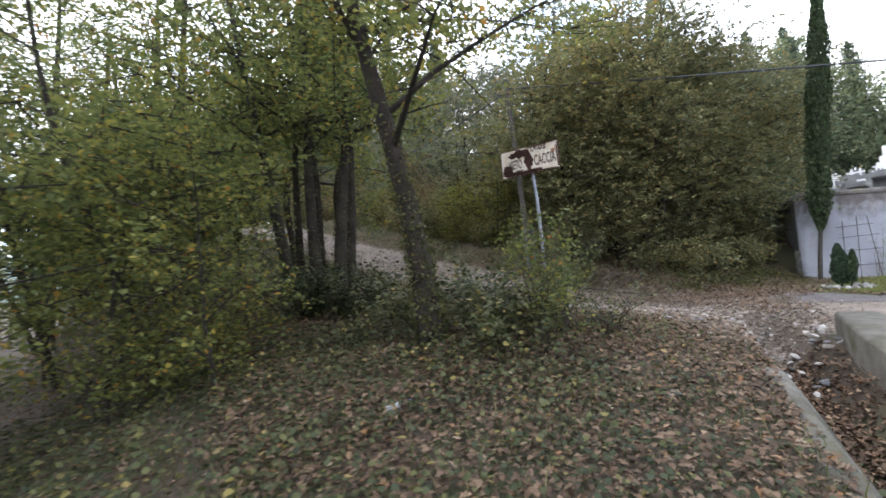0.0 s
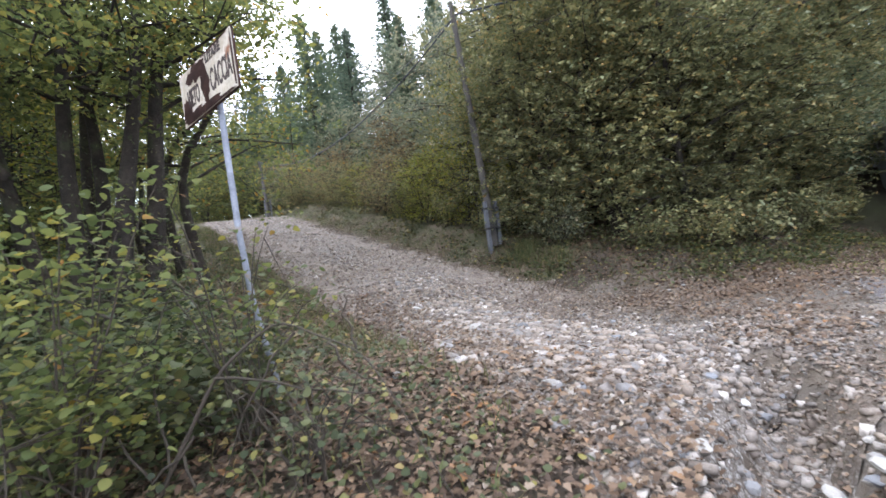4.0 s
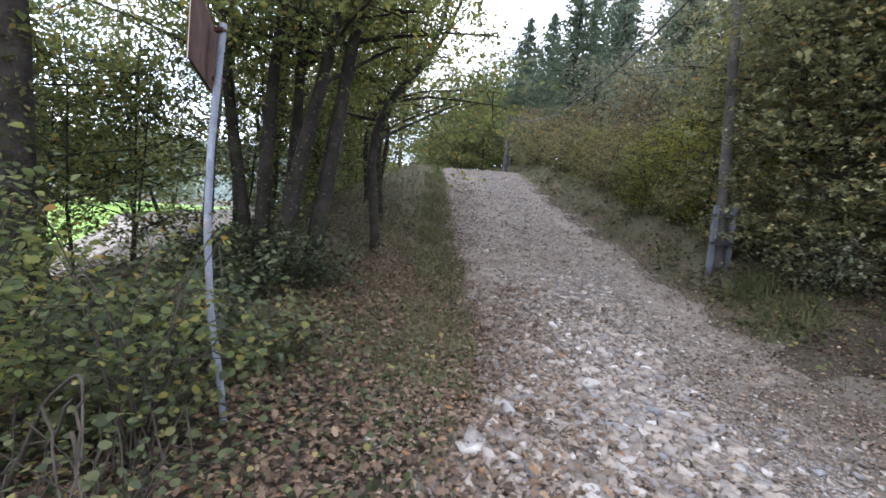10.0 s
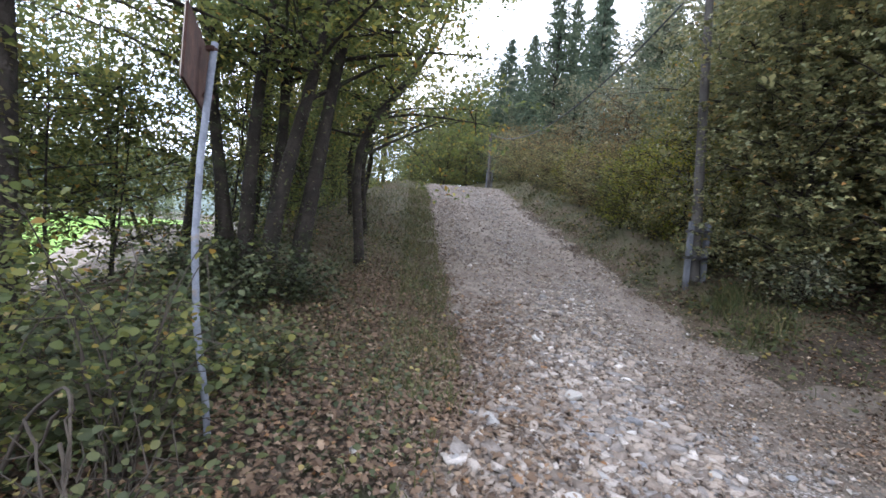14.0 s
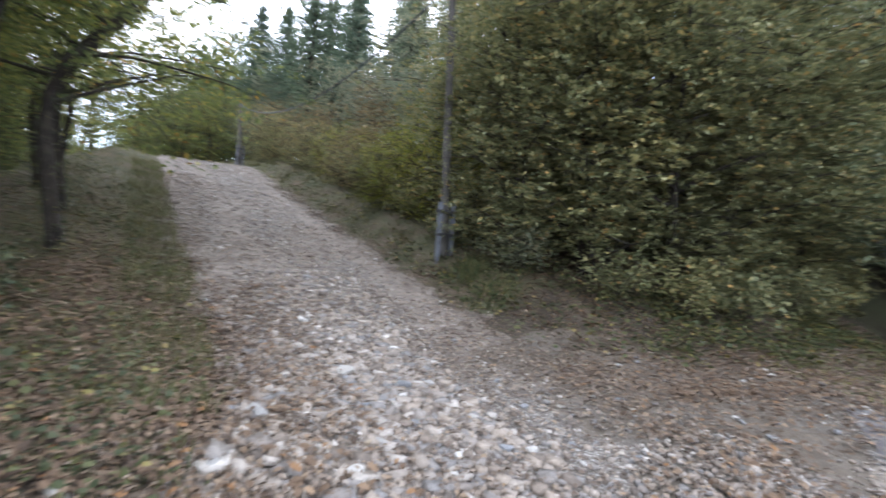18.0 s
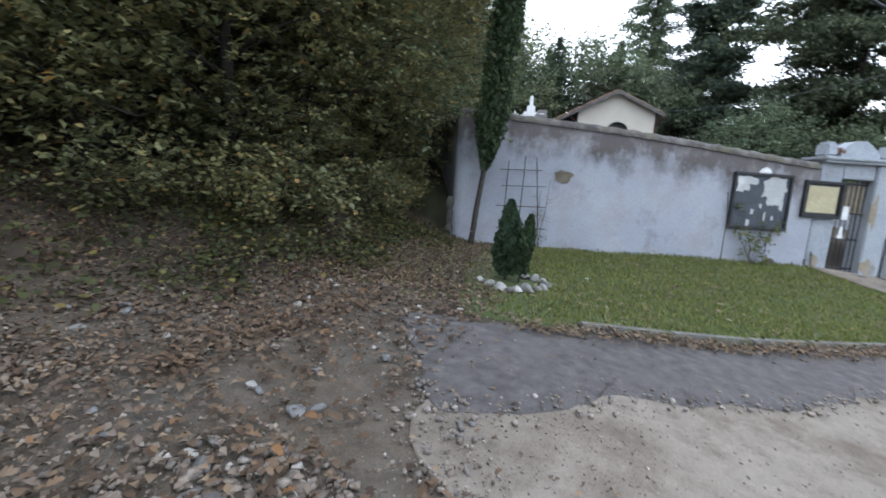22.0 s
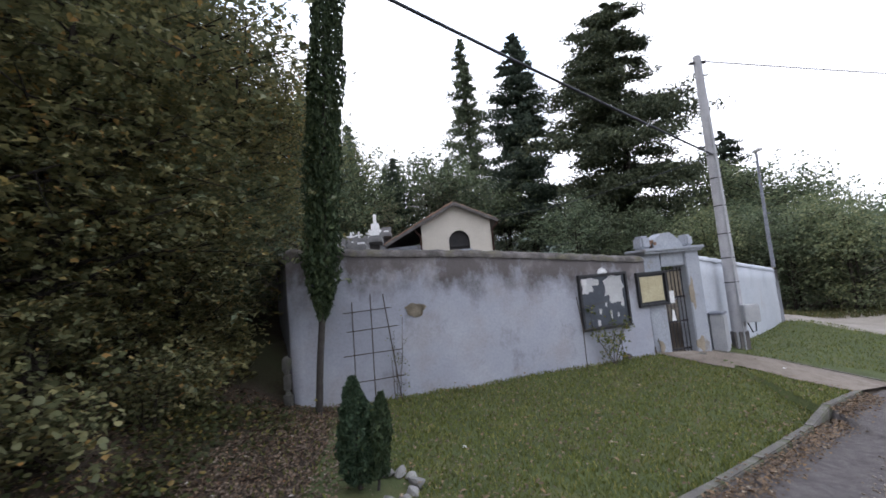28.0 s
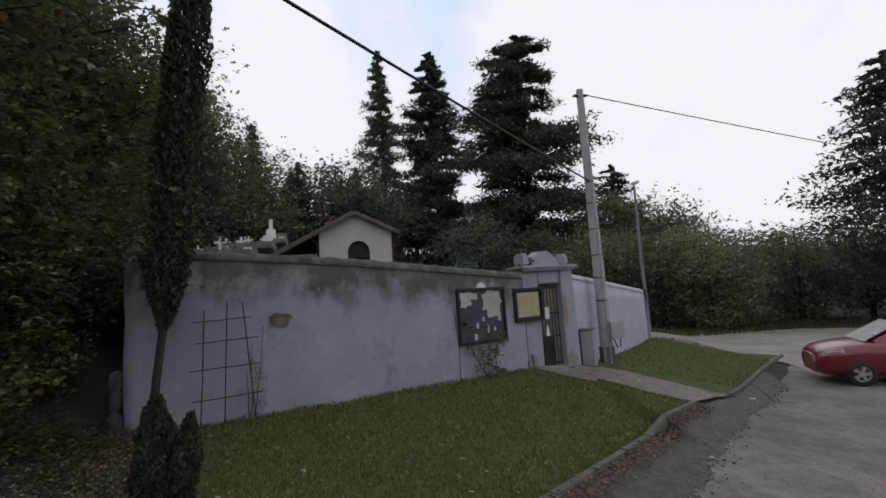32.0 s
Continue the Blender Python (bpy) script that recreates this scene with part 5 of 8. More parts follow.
def climber(name, frame_m, stems, leaves, label, material, size=0.05, seed=0):
    root = thing(name, (0, 0, 0), label, "climbing plant")
    root.matrix_world = frame_m
    r = np.random.default_rng(seed)
    pts, tubes = [], []
    for k, (a, b) in enumerate(stems):
        p = bend(a, b, 10, 0, 0.03, seed + k)
        tubes.append(tube(p, np.linspace(0.009, 0.003, 10), 5))
        for q in range(3):
            i = r.integers(4, 9)
            e = p[i] + r.normal(0, 0.13, 3) * np.array([1, 0.3, 1])
            tubes.append(tube(bend(p[i], e, 5, 0, 0.01, seed + 40 * k + q), np.linspace(0.004, 0.002, 5), 4))
            pts += [e + r.normal(0, 0.05, 3) for _ in range(leaves // (4 * len(stems)))]
        pts += [p[r.integers(3, 10)] + r.normal(0, 0.05, 3) for _ in range(leaves // (4 * len(stems)))]
    v, f = join(tubes)
    put("branchwork", mesh_from("branchwork", v, f, M["twig"], True), root)
    put("foliage", leaf_mesh("foliage", pts, r.uniform(size * 0.6, size * 1.3, len(pts)), material, 0.2, seed), root)


climber("climbing_rose", wall_frame(3.55, zg(11.9, 3.55)), [((0.02, -0.2, 0), (0.1, -0.14, 1.2)), ((0.05, -0.2, 0), (0.2, -0.14, 1.45)), ((0.0, -0.22, 0), (-0.08, -0.16, 0.8))], 70,
        "thin bare climbing rose on the trellis", M["leaf_olive"], 0.045, 31)
climber("rose_bush", wall_frame(-0.45, zg(13.3, -0.45)), [((0.0, -0.2, 0), (-0.35, -0.16, 0.9)), ((0.02, -0.2, 0), (0.1, -0.14, 1.0)), ((0.0, -0.22, 0), (0.42, -0.2, 0.95)), ((0.0, -0.2, 0), (-0.15, -0.25, 0.6)), ((0.03, -0.2, 0), (0.3, -0.3, 0.7))], 420,
        "straggly rose bush below the notice board", M["leaf_olive"], 0.06, 51)
stk = thing("cane_stake", (0, 0, 0), "thin cane stake with wires by the rose bush", "stake")
stk.matrix_world = wall_frame(0.12, zg(13.0, 0.12))
tube_part("cane", [(0, -0.2, -0.05), (0.02, -0.18, 0.8), (-0.02, -0.15, 1.4)], 0.009, M["cane"], stk, sides=6)
for z in (0.75, 1.2):
    tube_part("tie_wire", bend((0, -0.17, z), (0.75, -0.1, z + 0.04), 6, 0.01), 0.005, M["cane"], stk, sides=5)

# broken stone post at the wall's corner
sp_ = thing("stone_post", (11.55, 5.2, zg(11.55, 5.2)), "broken old stone post at the corner of the wall", "stone post", turn=15)
sp_.matrix_world = sp_.matrix_world @ Matrix.Diagonal((0.7, 0.7, 0.9, 1))
for k, (w, h, z) in enumerate(((0.22, 0.3, 0.12), (0.18, 0.34, 0.44), (0.2, 0.3, 0.76))):
    bm = box_bm((w, w * 0.9, h), (0.02 * k, 0.01 * k, z), 0.04)
    for v in bm.verts:
        v.co += Vector((noise.noise(v.co * 7), noise.noise(v.co * 7 + Vector((5, 0, 0))), 0)) * 0.03
    part("stone_block", bm, M["old_stone"], sp_)

# ---- red car ----
def lathe_wheel(root, x, y, r, w):
    wh = thing("wheel")
    wh.parent = root
    wh.matrix_local = pose(x, y, r)
    prof = [(r * 0.62, -w / 2), (r * 0.9, -w / 2), (r, -w * 0.35), (r, w * 0.35), (r * 0.9, w / 2), (r * 0.62, w / 2)]
    a = np.linspace(0, 2 * np.pi, 28, endpoint=False)
    v = np.array([(q * math.cos(t), s, q * math.sin(t)) for t in a for q, s in prof])
    m = len(prof)
    f = np.array([[i * m + j, i * m + j + 1, ((i + 1) % 28) * m + j + 1, ((i + 1) % 28) * m + j] for i in range(28) for j in range(m - 1)])
    put("tyre", mesh_from("tyre", v, f, M["tyre"], True), wh, "black tyre")
    prof = [(r * 0.64, w * 0.3), (r * 0.6, w * 0.4), (r * 0.55, w * 0.1)]
    v = np.array([(q * math.cos(t), sgn * s, q * math.sin(t)) for sgn in (-1,) for t in a for q, s in prof])
    f = np.array([[i * 3 + j, i * 3 + j + 1, ((i + 1) % 28) * 3 + j + 1, ((i + 1) % 28) * 3 + j] for i in range(28) for j in range(2)])
    put("rim", mesh_from("rim", v, f, M["alloy"], True), wh, "silver alloy rim")
    bm = bmesh.new()
    for k in range(5):
        for d in (-0.16, 0.16):
            t = 2 * math.pi * k / 5 + d
            made = bmesh.ops.create_cube(bm, size=1.0)["verts"]
            for q in made:
                q.co = Matrix.Rotation(-t, 3, "Y") @ Vector((q.co.x * r * 0.52 + r * 0.34, q.co.y * 0.03 - w * 0.34, q.co.z * 0.04))
    made = bmesh.ops.create_cone(bm, cap_ends=True, segments=12, radius1=0.06, radius2=0.05, depth=0.04)["verts"]
    for q in made:
        q.co = Vector((q.co.x, q.co.z - w * 0.36, q.co.y))
    part("spoke_star", bm, M["alloy"], wh, "silver alloy spoke star")
    bm = bmesh.new()
    made = bmesh.ops.create_cone(bm, cap_ends=True, segments=20, radius1=r * 0.6, radius2=r * 0.6, depth=0.02)["verts"]
    for q in made:
        q.co = Vector((q.co.x, q.co.z - w * 0.05, q.co.y))
    part("brake_disc", bm, M["iron"], wh)
    return wh


def paint(name, col, rough, metal=0.0, coat=0.0):
    m, n, l, b = nodes_of(name)
    t = noise_node(n, l, 5, 4)
    c = ramp_node(n, l, t.outputs["Fac"], [(0.3, tuple(0.85 * q for q in col)), (0.7, col)]).outputs["Color"]
    l.new(c, b.inputs["Base Color"])
    b.inputs["Roughness"].default_value, b.inputs["Metallic"].default_value, b.inputs["Coat Weight"].default_value = rough, metal, coat
    return m


M["car_red"] = paint("red_car_paint", (0.15, 0.004, 0.012), 0.35, 0.1, 0.8)
M["tyre"] = paint("tyre_rubber", (0.018, 0.018, 0.019), 0.85)
M["alloy"] = paint("alloy", (0.55, 0.56, 0.58), 0.3, 0.9)
M["car_glass"] = paint("dark_car_glass", (0.02, 0.024, 0.028), 0.06, 0.0, 1.0)
M["lamp_glass"] = paint("headlamp_glass", (0.55, 0.56, 0.58), 0.1, 0.2, 1.0)
M["plate_white"] = paint("number_plate", (0.7, 0.7, 0.7), 0.4)
car = thing("car", (13.95, -11.15, zg(13.95, -11.15) + 0.04), "small red hatchback with silver alloy wheels, parked on the pale road", "car", turn=58)
# local x: forwards (nose at +x); the side towards local -y... both sides alike
stations = [(-2.02, 0.62, 0.40, 0.90, 0.62), (-1.95, 0.76, 0.24, 1.02, 0.74), (-1.55, 0.84, 0.20, 1.04, 0.83), (-0.9, 0.86, 0.19, 1.0, 0.86), (0.0, 0.86, 0.19, 0.98, 0.86), (0.75, 0.87, 0.19, 1.02, 0.84),
            (1.15, 0.87, 0.20, 1.0, 0.80), (1.55, 0.85, 0.20, 0.95, 0.75), (1.85, 0.81, 0.20, 0.87, 0.69), (2.02, 0.72, 0.22, 0.78, 0.58), (2.09, 0.55, 0.26, 0.68, 0.45)]
v, f = [], []
for x, w, z0, z1, wt in stations:
    zm = z0 + (z1 - z0) * 0.55
    half = [(0, z0), (w * 0.82, z0), (w * 0.97, z0 + 0.12), (w, zm), (w * 0.97, z1 - 0.08), (wt * 0.9, z1), (0, z1 + 0.02)]
    v += [(x, -a, b) for a, b in half[::-1]] + [(x, a, b) for a, b in half[1:-1]]
m = 12
for i in range(len(stations) - 1):
    for j in range(m):
        f.append([i * m + j, i * m + (j + 1) % m, (i + 1) * m + (j + 1) % m, (i + 1) * m + j])
f.append(list(range(m)))
f.append([(len(stations) - 1) * m + j for j in range(m)][::-1])
me = mesh_from("car_body", v, f, M["car_red"], True)
body = put("car_body", me, car)
md = body.modifiers.new("round", "SUBSURF")
md.levels = md.render_levels = 2
cab_st = [(-1.98, 0.60, 0.95, 0.99), (-1.5, 0.62, 0.98, 1.38), (-0.9, 0.63, 0.97, 1.49), (-0.2, 0.63, 0.96, 1.50), (0.35, 0.60, 0.95, 1.40), (1.2, 0.60, 0.93, 0.96)]
v, f = [], []
for x, w, z0, z1 in cab_st:
    wb = 0.80
    v += [(x, -wb, z0), (x, -w - 0.03, z0 + (z1 - z0) * 0.85), (x, -w + 0.12, z1), (x, w - 0.12, z1), (x, w + 0.03, z0 + (z1 - z0) * 0.85), (x, wb, z0)]
for i in range(len(cab_st) - 1):
    for j in range(5):
        f.append([i * 6 + j, i * 6 + j + 1, i * 6 + j + 7, i * 6 + j + 6])
f.append([0, 5, 4, 3, 2, 1])
f.append([30, 31, 32, 33, 34, 35])
cabin = put("cabin", mesh_from("cabin", v, f, M["car_red"], True), car)
md = cabin.modifiers.new("round", "SUBSURF")
md.levels = md.render_levels = 2
for s in (-1, 1):
    for nm, q in (("side_window", [(0.66, 1.02), (0.18, 1.37), (-0.28, 1.42), (-0.28, 1.03)]), ("rear_side_window", [(-0.36, 1.03), (-0.36, 1.42), (-1.05, 1.39), (-1.35, 1.09)])):
        bm = bmesh.new()
        bm.faces.new([bm.verts.new((x, s * (0.80 - 0.30 * max(z - 0.95, 0) + 0.012), z)) for x, z in q])
        bmesh.ops.recalc_face_normals(bm, faces=bm.faces)
        bmesh.ops.solidify(bm, geom=bm.faces[:], thickness=0.012)
        part(nm, bm, M["car_glass"], car, "dark side window")
    bm = box_bm((0.42, 0.09, 0.17), (1.74, s * 0.775, 0.78), 0.04)
    for q in bm.verts:
        q.co.y -= s * 0.32 * max(q.co.x - 1.62, 0)
        q.co.z -= 0.1 * (q.co.x - 1.7)
    part("headlight", bm, M["lamp_glass"], car, "clear headlight")
    part("mirror", box_bm((0.16, 0.18, 0.12), (0.62, s * 0.92, 0.98), 0.04), M["car_red"], car, "red door mirror")
    part("door_handle", box_bm((0.18, 0.03, 0.03), (-0.2, s * 0.865, 0.82), 0.01), M["alloy"], car)
bm = bmesh.new()
bm.faces.new([bm.verts.new(p) for p in ((1.1, -0.62, 0.99), (1.1, 0.62, 0.99), (0.36, 0.5, 1.415), (0.36, -0.5, 1.415))])
bmesh.ops.solidify(bm, geom=bm.faces[:], thickness=0.012)
part("windscreen", bm, M["car_glass"], car, "dark windscreen", at=Matrix.Translation((0.02, 0, 0.025)))
part("grille", box_bm((0.05, 0.5, 0.16), (1.97, 0, 0.42), 0.02), M["tyre"], car, "black grille")
part("number_plate_bar", box_bm((0.02, 0.4, 0.1), (2.0, 0.12, 0.52)), M["plate_white"], car, "white number plate")
for x in (-1.25, 1.32):
    for s in (-1, 1):
        wl_ = lathe_wheel(car, x, s * 0.78, 0.29, 0.2)
        if s > 0:
            wl_.matrix_local = pose(x, 0.78, 0.29, 0, 0, 180)
M["van_blue"] = paint("blue_trailer_cover", (0.05, 0.12, 0.35), 0.4, 0, 0.4)
van = thing("covered_trailer", (18.6, -21.8, zg(18.6, -21.8)), "low white trailer with a blue cover parked before the hedge", "trailer", turn=20)
part("body", box_bm((4.0, 1.7, 0.62), (0, 0, 0.75), 0.08), M["plate_white"], van)
part("cover", box_bm((3.9, 1.65, 0.4), (0, 0, 1.25), 0.08), M["van_blue"], van, "blue cover")
for x in (-1.5, 1.5):
    for s in (-1, 1):
        lathe_wheel(van, x * 0.5, s * 0.78, 0.3, 0.2)

# ---- trees ----
def bowed(line, n):
    """A smooth curve of n points through a few given ones."""
    q = np.asarray(line, float)
    t = np.linspace(0, len(q) - 1, n)
    p = np.stack([np.interp(t, np.arange(len(q)), q[:, k]) for k in range(3)], -1)
    for _ in range(2):
        p[1:-1] = 0.25 * p[:-2] + 0.5 * p[1:-1] + 0.25 * p[2:]
    return p


def broadleaf(name, seed, height, spread, trunk_r, crown_low, leaf, n_leaf, size, label, category="tree", limbs=11, lean=(0.0, 0.0), stems=1, clump=0.34, ivy=0, extra=(), up=0.45, line=None, spray=0.27, droop=0.5):
    """A tapered trunk with limbs and twigs, and clumps of single leaves round the twigs."""
    r = np.random.default_rng(seed)
    root = thing(name, (0, 0, 0), label, category)
    tubes, tips, vine = [], [], []
    for s in range(stems):
        foot = np.array([0.0, 0.0, -0.25]) + (np.r_[r.normal(0, 0.22, 2), 0] if s else 0)
        top = np.array([lean[0] + r.normal(0, 0.25 + 0.2 * (stems > 1)), lean[1] + r.normal(0, 0.25 + 0.2 * (stems > 1)), height * r.uniform(0.86, 1.0)])
        p = bend(foot, top, 12, 0, 0.05 * height / 8, seed * 13 + s)
        if line is not None:
            p = bowed(line, 12)
        rad = trunk_r * (0.75 if s else 1.0)
        rr = np.linspace(rad, rad * 0.22, 12)
        rr[0] *= 1.35
        tubes.append(tube(p, rr, 9))
        for k in range(limbs):
            h = crown_low / height + (0.97 - crown_low / height) * ((k + r.random()) / limbs)
            i = min(int(h * 11), 10)
            a = p[i] + (p[i + 1] - p[i]) * (h * 11 - i)
            ang = r.uniform(0, 2 * np.pi)
            f = math.sqrt(max(1 - abs(h - 0.55) * 1.35, 0.12))
            ln = spread * f * r.uniform(0.65, 1.1)
            b = a + np.array([math.cos(ang) * ln, math.sin(ang) * ln, ln * r.uniform(0.05, 0.6)])
            q = bend(a, b, 8, -0.05 * ln, 0.03 * ln, seed * 31 + k + 100 * s)
            tubes.append(tube(q[[0, 2, 4, 6, 7]], np.linspace(min(rr[i] * 0.42, 0.045), 0.007, 5), 4))
            tips += [(q[j], 0.7) for j in (4, 5, 6, 7)]
            for t in range(3):
                j = r.integers(2, 7)
                e = q[j] + r.normal(0, 0.32 * ln, 3) * np.array([1, 1, 0.6])
                w = bend(q[j], e, 5, 0.0, 0.02 * ln, seed * 77 + 9 * k + t)
                tubes.append(tube(w[::2], np.linspace(0.013, 0.004, 3), 3))
                tips += [(w[j2], 1.0) for j2 in (2, 3, 4)]
        if ivy:
            m = ivy // stems
            t = r.beta(1.0, 1.6, m) * 4.2 / height * 11
            i = t.astype(int)
            a = r.uniform(0, 2 * np.pi, m)
            rad_i = np.interp(t, np.arange(12), rr) + r.uniform(0.0, 0.05, m) + 0.05 * (r.random(m) < 0.15)
            vine.append(p[i] + (p[i + 1] - p[i]) * (t - i)[:, None] + np.stack([np.cos(a) * rad_i, np.sin(a) * rad_i, 0 * a], -1))
    for a, b in extra:
        q = bend(a, b, 9, -0.15, 0.12, seed + 5)
        tubes.append(tube(q, np.linspace(0.021, 0.004, 9), 6))
        for t in range(16):
            j = r.integers(2, 9)
            e = q[j] + r.normal(0, 0.5, 3) * np.array([1, 1, 0.5])
            w = bend(q[j], e, 5, 0.0, 0.02, seed * 7 + t)
            tubes.append(tube(w, np.linspace(0.012, 0.004, 5), 4))
            tips += [(w[j2], 1.0) for j2 in (2, 3, 4)]
    v, f = join(tubes)
    put("trunk", mesh_from("trunk", v, f, M["bark"], True), root, "dark bark trunk and limbs")
    if ivy:
        pts = np.concatenate(vine)
        put("ivy_cover", leaf_mesh("ivy_cover", pts, r.uniform(0.03, 0.065, len(pts)), M["ivy"], 0.1, seed + 3), root, "ivy climbing the trunk", kind="stuff")
    c = np.array([t[0] for t in tips])
    k = r.integers(0, len(c), n_leaf)
    sub = r.normal(0, 1, (len(c), 5, 3)) * clump
    pts = c[k] + sub[k, r.integers(0, 5, n_leaf)] * np.array([1, 1, 0.75]) + r.normal(0, clump * spray, (n_leaf, 3)) * np.array([1, 1, 0.55])
    pts = pts[pts[:, 2] > 0.12]
    put("crown", leaf_mesh("crown", pts, r.uniform(0.65, 1.25, len(pts)) * size, leaf, up, seed, droop=droop), root)
    return root


def conifer(name, seed, height, low, r_low, r_top, leaf, n, size, label, layered=0.0, trunk_r=0.3, gap=0.0):
    r = np.random.default_rng(seed)
    root = thing(name, (0, 0, 0), label, "conifer")
    p = bend((0, 0, -0.4), (r.normal(0, 0.2), r.normal(0, 0.2), height * 0.985), 12, 0, 0.02, seed)
    tubes = [tube(p, np.linspace(trunk_r, 0.03, 12), 8)]
    pts, sz = [], []
    nb = 120
    for b in range(nb):
        h = (b + r.random()) / nb
        if gap and r.random() < gap:
            continue
        z = low + (height - low) * h
        ln = (r_low * (1 - h) ** 0.85 + r_top * (1 - h ** 6)) * r.uniform(0.5, 1.2) + 0.15
        ang = b * 2.399 + r.normal(0, 0.3)
        a = np.array([0, 0, z])
        e = np.array([math.cos(ang) * ln, math.sin(ang) * ln, z + ln * (r.uniform(-0.10, 0.2) if layered else r.uniform(-0.15, 0.2))])
        q = bend(a, e, 6, 0, 0.02 * ln, seed * 5 + b)
        tubes.append(tube(q[[0, 3, 5]], np.array([0.05, 0.025, 0.01]), 3))
        m = int(n / nb * (0.3 + ln / r_low))
        t = r.beta(1.5, 1.0, m)[:, None]
        g = a * (1 - t) + e * t
        k = r.normal(0, 1, (7, 3))[r.integers(0, 7, m)] * 0.6 + r.normal(0, 0.42, (m, 3))
        wide = 0.20 * ln * (0.4 + 0.6 * t) + 0.12
        g = g + k * wide * np.array([1, 1, 0.5 if layered else 0.7])
        g[:, 2] -= 0.10 * ln * t[:, 0] ** 2
        pts.append(g)
        sz.append(r.uniform(0.6, 1.3, m) * size)
    v, f = join(tubes)
    put("trunk", mesh_from("trunk", v, f, M["bark"], True), root)
    put("crown", leaf_mesh("crown", np.concatenate(pts), np.concatenate(sz), leaf, 0.35 if layered else 0.0, seed, aspect=0.33, fold=0.5), root)
    return root


def column(name, seed, height, low, radius, n, size, label, lean=(0, 0), trunk=0.06, category="cypress", plump=0.0):
    r = np.random.default_rng(seed)
    root = thing(name, (0, 0, 0), label, category)
    p = bend((0, 0, -0.2), (lean[0], lean[1], height), 10, 0, 0.006 * height, seed)
    put("trunk", mesh_from("trunk", *tube(p, np.linspace(trunk, trunk * 0.2, 10), 9), M["bark_cyp"], True), root, "bare grey trunk")
    h = r.random(n) ** 0.9
    prof = np.where(h < 0.12, (h / 0.12) ** 0.6, np.where(h < 0.6, 1.0, np.clip((1 - h) / 0.4, 0, 1) ** 0.7))
    if plump:
        prof = np.clip(np.sin(np.pi * (0.12 + 0.84 * h) ** 0.8), 0, 1) ** 0.75
    ang = r.uniform(0, 2 * np.pi, n)
    lump = 1 + 0.22 * np.sin(3 * ang + 9 * h) + 0.15 * np.sin(5 * ang - 23 * h)
    rad = radius * prof * lump * np.sqrt(r.uniform(0.35, 1.05, n))
    z = low + (height * 1.01 - low) * h
    cx = np.interp(z, p[:, 2], p[:, 0])
    cy = np.interp(z, p[:, 2], p[:, 1])
    pts = np.stack([cx + rad * np.cos(ang), cy + rad * np.sin(ang), z], -1)
    me = leaf_mesh("crown", pts, r.uniform(0.6, 1.4, n) * size, M["cypress"], -0.25, seed, aspect=0.4, fold=0.4, droop=-2.2)
    put("crown", me, root)
    return root


def grow(src, spots):
    """The first spot takes the tree itself, the rest take copies."""
    for k, s in enumerate(spots):
        x, y, scale = s[:3]
        turn = s[3] if len(s) > 3 else float(rng.uniform(0, 360))
        m = pose(x, y, float(ground(x, y)) - 0.05, 0, 0, turn) @ Matrix.Diagonal((scale, scale, scale * (s[4] if len(s) > 4 else 1), 1))
        if k == 0:
            src.matrix_world = m
        else:
            copy_thing(src, m @ Matrix.Diagonal((1 / src.scale.x, 1 / src.scale.y, 1 / src.scale.z, 1)))


# wood on the valley side of the track
grow(broadleaf("main_oak", 15, 8.5, 2.6, 0.165, 3.7, M["leaf_olive"], 9800, 0.078, "ivy-clad dark oak trunk leaning over the verge", ivy=2400, clump=0.3,
               line=((0, 0, -0.3), (-0.03, 0.02, 0.6), (-0.12, 0.1, 1.6), (-0.32, 0.22, 2.7), (-0.62, 0.3, 3.9), (-0.8, 0.5, 5.6), (-1.1, 0.6, 8.2)),
               extra=[((-0.62, 0.3, 3.8), (2.9, -0.15, 4.4)), ((-0.66, 0.3, 4.2), (2.2, 0.9, 4.9)), ((-0.6, 0.28, 3.7), (1.9, -1.3, 4.7)), ((-0.5, 0.26, 3.4), (-1.9, -1.2, 3.9)), ((-0.5, 0.3, 3.4), (0.9, 1.2, 5.0)), ((-0.5, 0.28, 3.5), (-1.6, 0.9, 5.0))]), [(-2.55, 3.3, 1.0, 0)])
